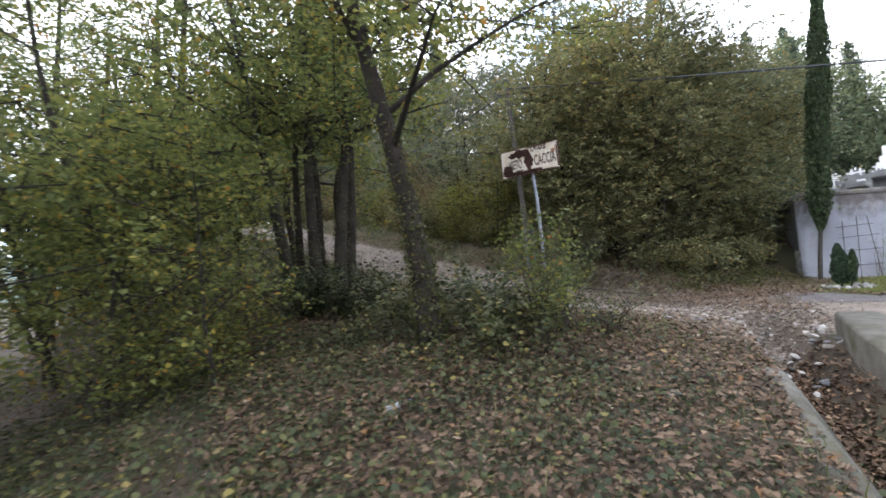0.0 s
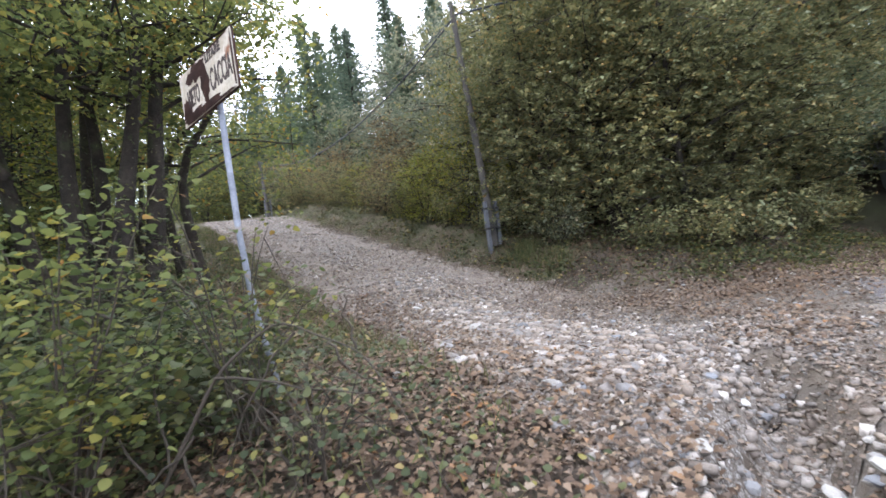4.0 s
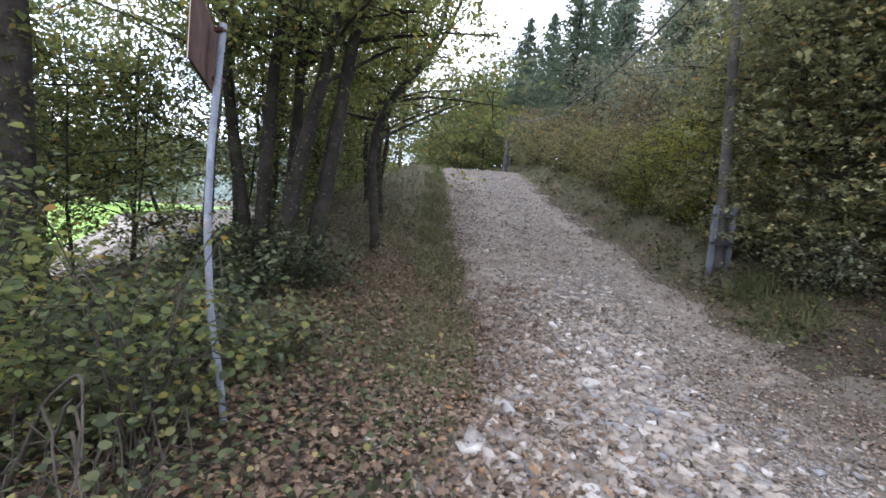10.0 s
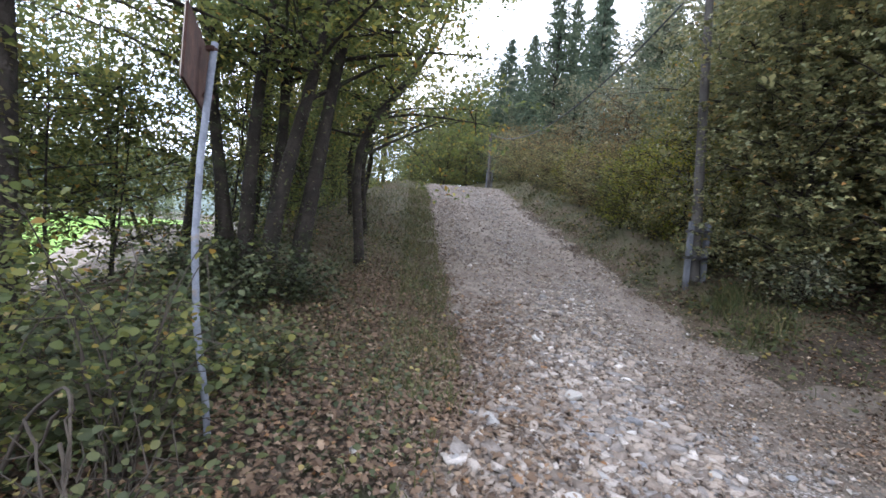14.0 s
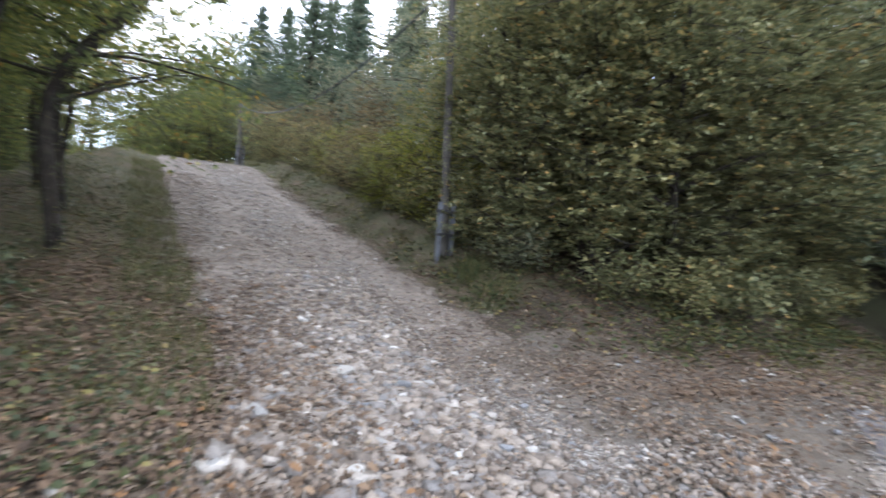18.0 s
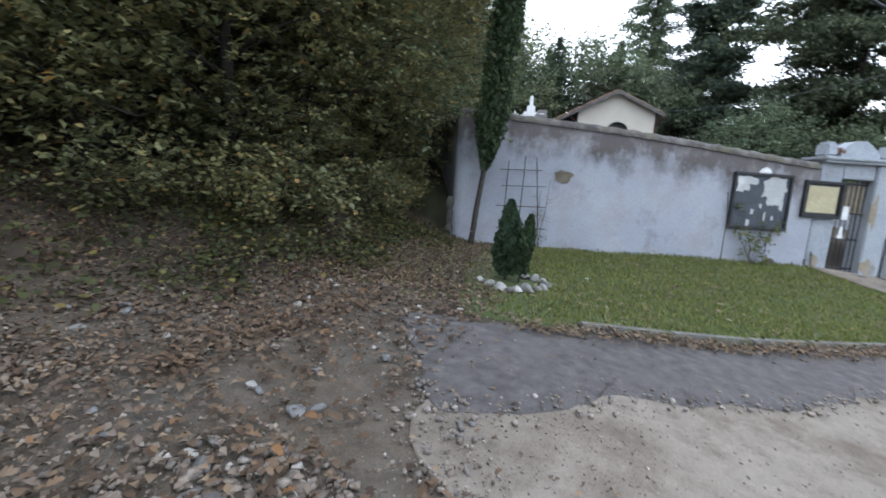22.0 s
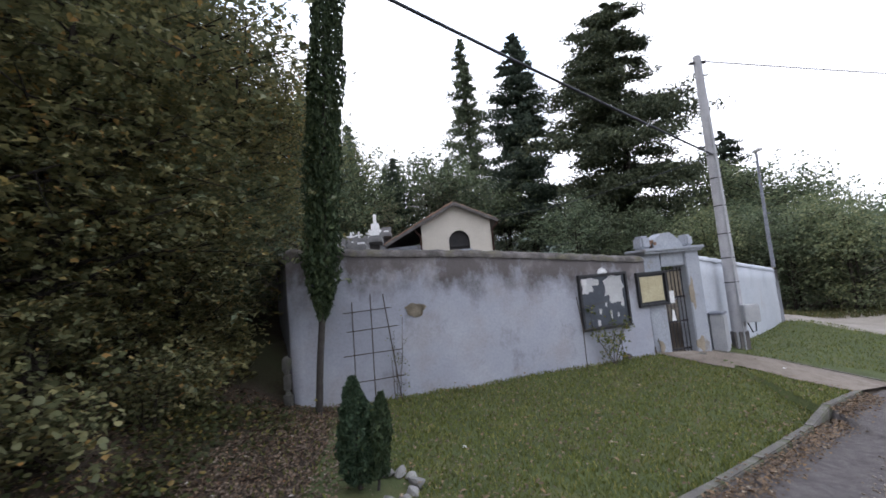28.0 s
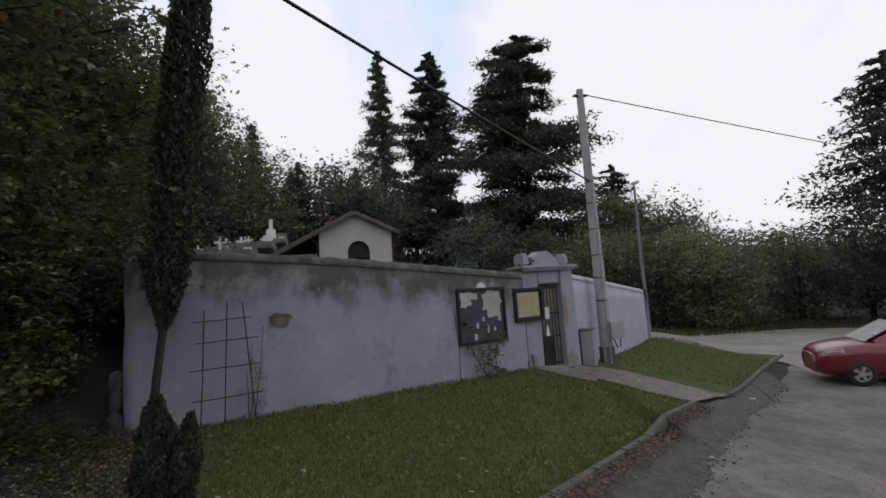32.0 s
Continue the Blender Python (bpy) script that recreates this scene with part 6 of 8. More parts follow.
# a stool of dark stems that spread as they rise
for k_, (x_, y_, r_t, lean_) in enumerate(((-3.25, 7.05, 0.10, ((0, 0, -0.3), (-0.12, -0.05, 0.8), (-0.42, -0.12, 2.4), (-0.7, -0.1, 4.2), (-1.2, 0.0, 7.4))),
                                           (-2.95, 6.75, 0.105, ((0, 0, -0.3), (0.02, 0.02, 0.9), (-0.05, 0.1, 2.6), (0.1, 0.2, 4.6), (0.0, 0.3, 7.8))),
                                           (-2.72, 7.1, 0.09, ((0, 0, -0.3), (-0.05, 0.05, 1.0), (0.02, 0.15, 2.6), (-0.25, 0.25, 4.4), (-0.4, 0.5, 7.6))),
                                           (-2.55, 6.65, 0.115, ((0, 0, -0.3), (0.0, 0.03, 0.7), (0.14, 0.12, 1.9), (0.34, 0.3, 3.1), (0.5, 0.5, 4.6), (0.5, 0.8, 7.2))),
                                           (-2.3, 7.05, 0.12, ((0, 0, -0.3), (0.05, 0.0, 0.8), (0.22, 0.1, 2.0), (0.26, 0.25, 3.6), (0.6, 0.6, 5.4), (0.7, 0.9, 8.0))),
                                           (-3.1, 7.5, 0.075, ((0, 0, -0.3), (0.1, 0.1, 1.0), (0.05, 0.2, 2.8), (0.3, 0.3, 4.6), (0.35, 0.4, 7.0))))):
    grow(broadleaf("slim_oak", 120 + k_, 7.8, 2.3, r_t * 1.3, 4.3, M["leaf_olive"], 5200, 0.085, "dark ivy-clad oak stem rising from a shared stool", line=lean_, ivy=420, limbs=12, clump=0.27), [(x_, y_, 1.0, 0)])
grow(broadleaf("crooked_oak", 131, 6.6, 2.0, 0.085, 2.2, M["leaf_olive"], 5600, 0.09, "crooked dark oak bending over the verge of the track", limbs=12, clump=0.3, ivy=200,
               line=((0, 0, -0.3), (-0.1, 0.0, 0.8), (-0.3, 0.05, 1.7), (0.0, 0.2, 2.5), (0.75, 0.4, 3.2), (1.1, 0.9, 4.6), (1.3, 1.4, 6.4))),
     [(-2.4, 10.6, 1.2, 0), (-3.5, 12.8, 1.1, 15), (-4.2, 15.6, 1.1, 190), (-5.6, 18.6, 1.1, 20), (-7.0, 22, 1.15, 170), (-1.75, 8.5, 1.15, 25), (-8.4, 26, 1.2, 140), (-9.6, 30.5, 1.2, 180)])
grow(broadleaf("oak_tree", 11, 8.5, 2.7, 0.15, 2.4, M["leaf_olive"], 5600, 0.088, "tall dark-trunked oak with thin autumn leaves beside the track", lean=(-0.3, 0.2), ivy=500, clump=0.32),
     [(-5.2, 10.6, 1.0), (-5.6, 13.5, 1.15), (-7.8, 18.6, 1.3), (-6.5, 19, 1.1), (-7.5, 25, 1.15), (-7.6, 11.5, 1.05), (-7.4, 29.5, 1.1), (-6.8, 34.5, 1.1), (-9.2, 33, 1.2)])
grow(broadleaf("thicket", 17, 4.6, 1.9, 0.05, 0.35, M["leaf_olive"], 5600, 0.09, "dense thicket of saplings at the edge of the wood", limbs=15, stems=3, clump=0.33),
     [(-5.0, 10.4, 0.9), (-6.4, 12.9, 1.1), (-4.6, 12.6, 0.7), (-5.8, 15.5, 0.9), (-6.4, 19, 0.95), (-7.6, 22.5, 1.0), (-8.6, 26, 1.1), (-9.4, 30, 1.1), (-9.6, 34, 1.2), (-10, 39, 1.3), (-7.6, 16.5, 1.3), (-9.5, 22, 1.4), (-0.6, 33.5, 0.9), (-2.4, 34, 1.0), (-4.2, 34.6, 1.0), (-6.0, 34.4, 1.0), (-5.2, 31.2, 0.6), (-1.2, 43, 1.5), (-3.4, 42.5, 1.5), (-5.6, 41.5, 1.5), (-7.6, 39.5, 1.4), (1.0, 42.5, 1.5), (-8.8, 3.4, 0.7)])
grow(broadleaf("leaning_tree", 13, 6.4, 2.0, 0.05, 1.9, M["leaf_olive"], 4000, 0.08, "thin leaning sapling with olive leaves", clump=0.28,
               line=((0, 0, -0.3), (-0.35, -0.15, 0.9), (-0.75, -0.35, 2.0), (-1.05, -0.5, 3.2), (-1.15, -0.6, 4.6), (-1.2, -0.6, 6.2))),
     [(-5.16, 5.2, 1.0, 0), (-6.4, 6.6, 1.0, 40), (-7.4, 10.5, 1.1), (-7.8, 5.4, 1.1, 250), (-8.8, 8.8, 1.1), (-6.6, 3.4, 0.9, 330)])
grow(broadleaf("yellow_oak", 14, 5.4, 2.1, 0.06, 2.2, M["leaf_yellow"], 4200, 0.075, "young oak with bright yellowing leaves", limbs=9, clump=0.28),
     [(-4.6, 8.6, 0.9), (-3.6, 12.8, 1.1), (6.4, 13.6, 0.9)])
grow(broadleaf("hazel_sapling", 16, 3.6, 1.15, 0.022, 0.7, M["leaf_olive"], 2300, 0.072, "thin hazel sapling with yellow-green leaves", limbs=13, clump=0.2),
     [(-4.75, 3.3, 0.8, 30), (-5.6, 3.9, 0.9, 300), (-6.6, 3.6, 0.95, 20), (-4.7, 6.4, 1.0, 330), (-4.7, 5.6, 1.1, 80), (-5.8, 7.6, 1.2, 140), (-6.6, 6.8, 1.3, 60), (-5.3, 7.0, 1.2, 200), (-5.0, 4.6, 1.0, 10), (-5.7, 6.0, 1.15, 10), (-6.9, 5.2, 1.1, 95), (-4.2, 8.2, 1.1, 260), (-7.6, 3.6, 1.0, 190)])

# oaks hanging over the bank between the track and the cemetery
bank_oak = broadleaf("bank_oak", 21, 6.2, 2.3, 0.12, 0.45, M["leaf_oak"], 19000, 0.098, "dense dark green oak hanging over the bank", limbs=22, stems=2, clump=0.4, up=0.8, spray=0.14)
grow(bank_oak, [(6.2, 7.5, 1.0, 30), (7.7, 7.0, 0.85, 140), (9.0, 7.0, 0.9, 260), (10.4, 6.9, 0.8, 330), (11.4, 6.75, 0.62, 75), (5.0, 8.0, 0.75, 20), (5.4, 9.8, 1.0, 200), (7.4, 9.6, 1.15, 80), (10.8, 12.6, 1.3, 220), (13.0, 7.9, 0.62, 120), (12.6, 7.4, 0.6, 10)])
bank_oak2 = broadleaf("bank_oak", 22, 7.4, 2.5, 0.13, 0.7, M["leaf_oak"], 19000, 0.10, "dense oak with a few yellow leaves above the leafy bank", limbs=22, stems=2, clump=0.42, up=0.8, spray=0.14)
grow(bank_oak2, [(6.9, 8.4, 1.0, 0), (8.9, 8.4, 1.05, 100), (11.6, 7.8, 1.25, 210), (13.4, 7.5, 0.85, 75), (10.0, 8.3, 1.25, 310), (14.0, 8.6, 1.05, 120), (15.0, 9.4, 1.12, 250), (17.0, 9.0, 1.15, 160), (15.0, 7.6, 1.0, 200), (12.6, 9.4, 1.05, 40), (14.5, 11.2, 1.1)])
grow(broadleaf("trackside_tree", 23, 6.4, 2.3, 0.08, 0.6, M["leaf_pale"], 11000, 0.105, "grey-green young tree on the bank of the track", limbs=15, stems=2, clump=0.46, up=0.7, spray=0.12),
     [(6.6, 12.4, 0.85, 15), (8.4, 14.2, 1.2, 170), (5.6, 15.6, 0.7, 95), (7.4, 17.0, 1.15, 200), (9.8, 17.0, 1.3, 150), (4.9, 19.4, 0.75, 60), (7.2, 21, 1.2, 10), (3.9, 23.4, 0.8, 300), (19.5, 11.0, 0.8, 30), (22.5, 12.4, 0.85, 140)])
grow(broadleaf("yellow_green_bush", 24, 2.9, 1.25, 0.03, 0.3, M["leaf_yellow"], 4200, 0.062, "airy yellow-green bush beside the cable pole", limbs=15, stems=3, clump=0.22, up=0.6, spray=0.25),
     [(4.35, 11.0, 0.95, 20), (3.75, 12.3, 0.75, 130), (5.1, 9.6, 0.6, 250), (4.5, 13.6, 0.8, 40), (3.1, 17.6, 0.7, 80), (6.2, 10.9, 1.25, 190)])
grow(broadleaf("rusty_bush", 25, 3.0, 1.5, 0.03, 0.3, M["leaf_tan"], 4200, 0.08, "dry brownish bush on the hillside", limbs=14, stems=3, clump=0.32, up=0.6, spray=0.15),
     [(3.3, 15.4, 0.75, 0), (2.5, 21.6, 0.95, 60), (1.3, 26.5, 1.0, 200), (5.2, 17.6, 1.2, 140), (1.2, 32.5, 1.2, 90), (4.6, 26.0, 1.5, 30)])
grow(broadleaf("low_bush", 26, 2.2, 1.3, 0.025, 0.15, M["leaf_oak"], 4200, 0.075, "low dark bush along the foot of the bank", limbs=15, stems=3, clump=0.3, up=0.7, spray=0.15),
     [(3.7, 14.5, 0.7, 0), (4.3, 12.6, 0.7, 200), (2.9, 18.6, 0.85, 60), (2.2, 20.2, 0.8, 200), (1.6, 23.2, 0.95, 140), (0.9, 25.0, 0.9, 30), (0.9, 28.5, 1.05, 80), (0.6, 32.0, 1.1, 10), (4.9, 8.9, 0.7, 100), (5.3, 14.5, 1.1, 45)])

# hillside wood
hill_tree = broadleaf("woodland_tree", 31, 9.5, 3.2, 0.17, 1.6, M["leaf_pale"], 11000, 0.15, "grey-green broadleaf tree in the hillside wood", limbs=15, clump=0.62, up=0.7, spray=0.12)
grow(hill_tree, [(10, 19.5, 0.8), (13.5, 16, 1.1), (7.0, 25, 0.7), (12, 22, 0.85), (16.5, 19, 1.2), (8.5, 30, 0.85), (3.5, 35, 1.0), (7, 38, 1.05), (0.5, 41, 1.2), (-4.5, 44, 1.2), (-8, 42, 1.2), (-2, 48, 1.3), (-6, 50, 1.3),
                 (-11, 38, 1.1), (1.2, 34.5, 0.7), (21, 16.5, 1.1), (26, 18.5, 1.1), (42, 16, 1.1), (44, 11, 1.2), (47, 7, 1.1), (46, 1.5, 0.95), (51, -2, 1.0), (48, -8.5, 0.95), (55, -10, 1.0), (44, -16, 0.9), (50, -18, 1.0), (40, 4, 0.8), (38, 9, 0.8)])
fir = conifer("fir", 41, 12, 0.6, 2.5, 0.15, M["needle_mid"], 15000, 0.2, "grey-green fir on the hillside", 0, 0.18)
grow(fir, [(2.7, 26.5, 0.92), (4.9, 24.6, 0.8), (4.0, 29.5, 0.95), (8.5, 28, 1.05), (6.0, 33, 1.05), (1.6, 30.5, 0.8), (10.8, 25, 0.9), (0.0, 36.5, 0.95), (6.6, 20.6, 0.72), (9.4, 22.5, 0.85), (35, 13, 0.9), (39, 14.5, 1.0), (41, 8, 0.85), (43, 3.5, 0.85), (46, 13, 1.0), (46, 17.5, 1.05), (43, 19.5, 1.0), (48, 10, 1.1), (50, 14, 1.2), (44, 22.5, 1.0)])

# conifers behind the cemetery
grow(conifer("great_cedar", 51, 27.0, 3.0, 3.8, 3.9, M["needle_dark"], 64000, 0.40, "huge dark cedar with layered boughs behind the cemetery", 1.0, 0.5, 0.32), [(43.0, -12.0, 1.0, 20)])
grow(conifer("tall_cedar", 52, 25.3, 3.0, 3.3, 1.5, M["needle_dark"], 46000, 0.38, "tall dark cedar behind the chapel", 1.0, 0.4, 0.05), [(49.5, -4.4, 1.0, 70)])
grow(conifer("slender_fir", 53, 28, 3.0, 4.2, 0.2, M["needle_mid"], 40000, 0.34, "slender pale spruce behind the chapel", 0, 0.3, 0.05), [(55.0, 1.0, 1.0, 0)])
grow(conifer("dark_pine", 54, 19, 3.0, 4.4, 1.8, M["needle_dark"], 20000, 0.42, "broad dark pine beyond the wall", 1.0, 0.35, 0.25), [(50, -24, 0.85, 10), (21.6, -22.4, 0.68, 90), (60, -16, 0.85, 200)])
hedge = broadleaf("hedge_tree", 61, 5.2, 2.5, 0.08, 0.5, M["leaf_hedge"], 8000, 0.16, "dark hedge tree along the side road", limbs=14, stems=3, clump=0.42)
grow(hedge, [(-70, 20, 2.6), (-76, 32, 2.8), (-72, 42, 2.6), (-80, 52, 3.0), (-66, 50, 2.6), (-62, 60, 2.8), (-56, 66, 2.6), (-84, 40, 3.0), (-2.4, 43.5, 1.5), (-5.0, 42.8, 1.25), (-7.6, 41.2, 1.2), (0.2, 43.8, 1.6), (2.8, 41.5, 1.5), (-3.6, 46, 1.5), (-0.8, 47, 1.7), (-6.6, 46, 1.5), (12.9, 6.9, 0.55), (14.2, 7.6, 0.6), (43, 5, 1.9), (45, 9.5, 2.0), (41, 11.5, 1.8), (44, 14.5, 2.0), (47, 3.0, 1.8), (39, 16.5, 1.8), (48, -1.5, 1.6), (37, 13, 1.2), (43, -19, 2.0), (40, -21.5, 1.9), (46, -15, 1.8), (26.5, -15.5, 1.0), (29, -14.5, 1.05), (31.5, -12, 1.1), (28, -18.5, 1.0), (27.5, -22, 1.0), (31, -18, 1.15), (34, -14.5, 1.15), (30, -24.5, 1.05), (37, -17, 1.3), (27, -32, 0.9), (33, -27, 1.1), (24, -36, 0.9), (36, -22, 1.25), (36, -10, 1.2), (40, -12.5, 1.3), (33, -33, 1.2), (39, -6, 1.2), (26.5, -25.8, 1.0), (25.2, -28, 1.0), (23.6, -26.2, 0.9), (22.6, -29.5, 0.95), (44, -23, 2.0)])

# the cypress at the wall's corner and the dwarf cypress in its ring of stones
grow(column("tall_cypress", 71, 9.2, 1.5, 0.265, 15000, 0.10, "tall narrow dark cypress before the cemetery wall", (-0.2, -0.95), 0.06), [(11.4, 4.68, 1.0, 0)])
grow(column("dwarf_cypress", 72, 1.12, 0.18, 0.165, 5200, 0.05, "small bushy dwarf cypress in a ring of stones", (0.02, 0.0), 0.025, "shrub", plump=1.0), [(8.58, 3.25, 1.0, 0)])
grow(column("dwarf_cypress", 73, 0.97, 0.22, 0.105, 2400, 0.048, "slimmer twin shoot of the dwarf cypress", (0.03, -0.13), 0.018, "shrub", plump=1.0), [(8.56, 3.11, 1.0, 0)])

# ---- undergrowth, as stuff ----
def scatter(n, x0, x1, y0, y1, keep=None, seed=0):
    r = np.random.default_rng(seed)
    p = np.stack([r.uniform(x0, x1, n), r.uniform(y0, y1, n)], -1)
    return p[keep(p[:, 0], p[:, 1])] if keep is not None else p


def clumps(n_clump, per, spread, height, region, keep, seed):
    r = np.random.default_rng(seed)
    c = scatter(n_clump, *region, keep, seed)
    p = np.repeat(c, per, 0) + r.normal(0, spread, (len(c) * per, 2))
    hh = np.repeat(r.uniform(0.35, 1.0, len(c)), per) * height
    z = rough_ground(p[:, 0], p[:, 1]) + 0.03 + r.beta(1.2, 1.5, len(p)) * hh
    return np.c_[p, z]


def off_road(x, y):
    return (x < road_left(y) - 0.15) & ~((x > -1.3) & (y < 1.6)) & (((x + 1.9) ** 2 + (y - 0.2) ** 2) > 1.6)


def on_bank(x, y):
    return (x > road_right(y) + 0.25) & (y > 5.3 - 0.12 * (x - 5)) & (x < 11.2)


def shrub(name, x, y, h, w, n, size, leaf, label, seed):
    """Arching stems from one foot, with leaves along them."""
    r = np.random.default_rng(seed)
    root = thing(name, (x, y, float(ground(x, y)) - 0.03), label, "shrub")
    tubes, pts = [], []
    for k in range(13):
        a = r.uniform(0, 2 * np.pi)
        e = np.array([math.cos(a) * w * r.uniform(0.4, 1), math.sin(a) * w * r.uniform(0.4, 1), h * r.uniform(0.45, 1.05)])
        p = bend(r.normal(0, 0.06, 3) * np.array([1, 1, 0]), e, 9, -0.12 * h, 0.03, seed + k)
        tubes.append(tube(p, np.linspace(0.007, 0.002, 9), 5))
        for t in range(2):
            j = r.integers(3, 8)
            e2 = p[j] + r.normal(0, 0.2, 3)
            tubes.append(tube(bend(p[j], e2, 5), np.linspace(0.004, 0.0015, 5), 4))
            pts += [e2 + r.normal(0, 0.08, 3) for _ in range(n // 52)]
        pts += [p[r.integers(2, 9)] + r.normal(0, 0.09, 3) for _ in range(n // 26)]
    put("branchwork", mesh_from("branchwork", *join(tubes), M["dead_twig"], True), root, "bare brown stems")
    pts = np.array(pts)
    pts = pts[pts[:, 2] > 0.03]
    put("foliage", leaf_mesh("foliage", pts, r.uniform(0.55, 1.35, len(pts)) * size, leaf, 0.6, seed, 0.95, outline=ROUND), root)


shrub("twiggy_shrub", -0.75, 2.35, 0.6, 0.5, 600, 0.034, M["weed"], "low twiggy shrub in front of the sign", 81)
shrub("twiggy_shrub", -1.0, 2.75, 1.5, 0.5, 620, 0.040, M["leaf_olive"], "tall thin shrub with yellowing leaves round the sign post", 87)
shrub("hazel_shrub", -1.7, 2.45, 1.45, 0.5, 1700, 0.040, M["leaf_olive"], "leafy hazel shrub beside the sign", 82)
shrub("bramble_bush", -1.55, 3.6, 0.8, 0.7, 1700, 0.046, M["weed"], "tangled bramble below the sign", 83)
for k_, (x_, y_, h_, n_) in enumerate(((-1.25, 2.95, 0.42, 1000), (-1.75, 3.2, 0.6, 1300), (-2.1, 2.5, 0.5, 1000), (-2.4, 4.1, 0.8, 1500), (-1.15, 4.2, 0.42, 900), (-3.2, 4.3, 0.4, 900))):
    shrub("bramble_bush", x_, y_, h_, 0.6, n_, 0.05, M["weed"], "green bramble with a few yellow leaves on the verge", 230 + k_)
shrub("hazel_shrub", -4.6, 4.4, 1.0, 0.7, 1500, 0.048, M["leaf_olive"], "tall leafy shrub at the edge of the wood", 85)
shrub("hazel_shrub", -5.4, 4.0, 1.0, 0.8, 1500, 0.048, M["leaf_olive"], "leafy shrub below the saplings", 86)
# brambles whose dark leaf colour stands in for shade round the stems
for k_, (x_, y_) in enumerate(((-3.4, 6.3), (-2.6, 5.9), (-2.9, 6.6), (-2.0, 6.4))):
    shrub("bramble_thicket", x_, y_, 0.8, 0.7, 1500, 0.05, M["bramble"], "bramble thicket round the trunks, its leaves darkened for shade", 210 + k_)
shrub("bank_shrub", 4.75, 7.6, 0.8, 0.7, 1500, 0.046, M["leaf_pale"], "pale leafy shrub on the bank", 88)
shrub("bank_shrub", 6.0, 6.5, 0.7, 0.8, 1400, 0.05, M["leaf_oak"], "dark leafy shrub at the foot of the bank", 89)
for k_, (x_, y_, h_) in enumerate(((7.0, 6.15, 0.9), (9.3, 5.9, 0.9), (10.2, 6.0, 0.8), (4.5, 9.6, 1.1), (4.0, 11.4, 1.2), (3.6, 13.6, 1.3), (3.2, 16.0, 1.3))):
    shrub("bank_shrub", x_, y_, h_, 0.85, 1600, 0.055, M["leaf_oak"], "dark leafy shrub at the foot of the oaks", 190 + k_)
shrub("bank_shrub", 11.5, 6.3, 0.9, 0.7, 1100, 0.08, M["leaf_oak"], "dark leafy shrub behind the wall's corner", 205)
shrub("bank_shrub", 12.3, 7.0, 1.2, 0.8, 1300, 0.08, M["leaf_oak"], "dark leafy shrub against the side wall", 206)
shrub("bank_shrub", 8.2, 5.9, 0.8, 0.8, 1200, 0.07, M["leaf_oak"], "dark leafy shrub under the oaks", 90)

arch = thing("bent_branch", (0, 0, 0), "bare dead branch bent in an arch over the verge", "branch")
arch_line = np.array([(-1.52, 2.47, -0.05), (-1.43, 2.46, 0.16), (-1.27, 2.43, 0.43), (-1.13, 2.39, 0.68), (-1.0, 2.35, 0.79), (-0.83, 2.29, 0.91), (-0.69, 2.17, 0.82), (-0.54, 2.04, 0.75), (-0.48, 1.94, 0.66), (-0.39, 1.76, 0.41), (-0.31, 1.63, 0.18)])
tube_part("stem", bowed(arch_line, 34), (0.0025 + 0.012 * np.linspace(1, 0, 34) ** 2.0) * (1 + 0.15 * np.sin(np.arange(34) * 2.3)), M["dead_twig"], arch, sides=7)
for k_, line_ in enumerate((((-1.13, 2.39, 0.68), (-0.93, 2.28, 0.67), (-0.77, 2.16, 0.6), (-0.54, 1.98, 0.56), (-0.41, 1.83, 0.59)), ((-0.54, 2.04, 0.75), (-0.55, 2.04, 0.87), (-0.56, 2.05, 0.98)),
                            ((-1.23, 2.37, 0.45), (-1.49, 2.42, 0.2), (-1.62, 2.43, 0.1)), ((-1.5, 2.32, 0.2), (-1.44, 2.31, 0.08), (-1.38, 2.3, -0.02)), ((-1.28, 2.38, 0.38), (-1.21, 2.31, 0.12), (-1.11, 2.28, 0.02)),
                            ((-0.65, 2.1, 0.79), (-0.57, 2.06, 0.65), (-0.47, 1.99, 0.59)), ((-0.77, 2.21, 0.84), (-0.9, 2.27, 0.72), (-1.04, 2.31, 0.48), (-1.15, 2.36, 0.2)),
                            ((-1.4, 2.45, 0.22), (-1.6, 2.5, 0.6), (-1.75, 2.6, 0.95)), ((-1.35, 2.44, 0.3), (-1.4, 2.5, 0.75), (-1.3, 2.62, 1.1)), ((-1.48, 2.46, 0.1), (-1.8, 2.4, 0.45), (-2.05, 2.35, 0.6)))):
    tube_part("twig", bowed(line_, 9) + np.r_[np.zeros((1, 3)), np.random.default_rng(300 + k_).normal(0, 0.008, (8, 3))], np.linspace(0.007, 0.0025, 9), M["dead_twig"], arch, sides=5)
ivy_a = clumps(1150, 26, 0.17, 0.34, (-7.5, 0.4, 0.4, 17.0), lambda x, y: off_road(x, y) & (np.sin(x * 31.7 + y * 57.3) < -0.75 + 0.62 * np.maximum(road_left(y) - x, 0)), 101)
put("ivy_undergrowth", leaf_mesh("ivy_undergrowth", ivy_a, rng.uniform(0.025, 0.055, len(ivy_a)), M["weed"], 0.8, 102, 0.95, outline=ROUND), label="low ivy and bramble leaves over the woodland floor", category="undergrowth", kind="stuff")
ivy_c = clumps(1500, 22, 0.15, 0.26, (-7.8, 0.2, -2.2, 5.5), lambda x, y: (np.sin(x * 41.7 + y * 37.3) < -0.7 + 0.75 * (road_left(y) - x)) & (y > 0.62 * x + 1.2) & (np.hypot(x + 1.6, y - 0.3) > 0.5), 105)
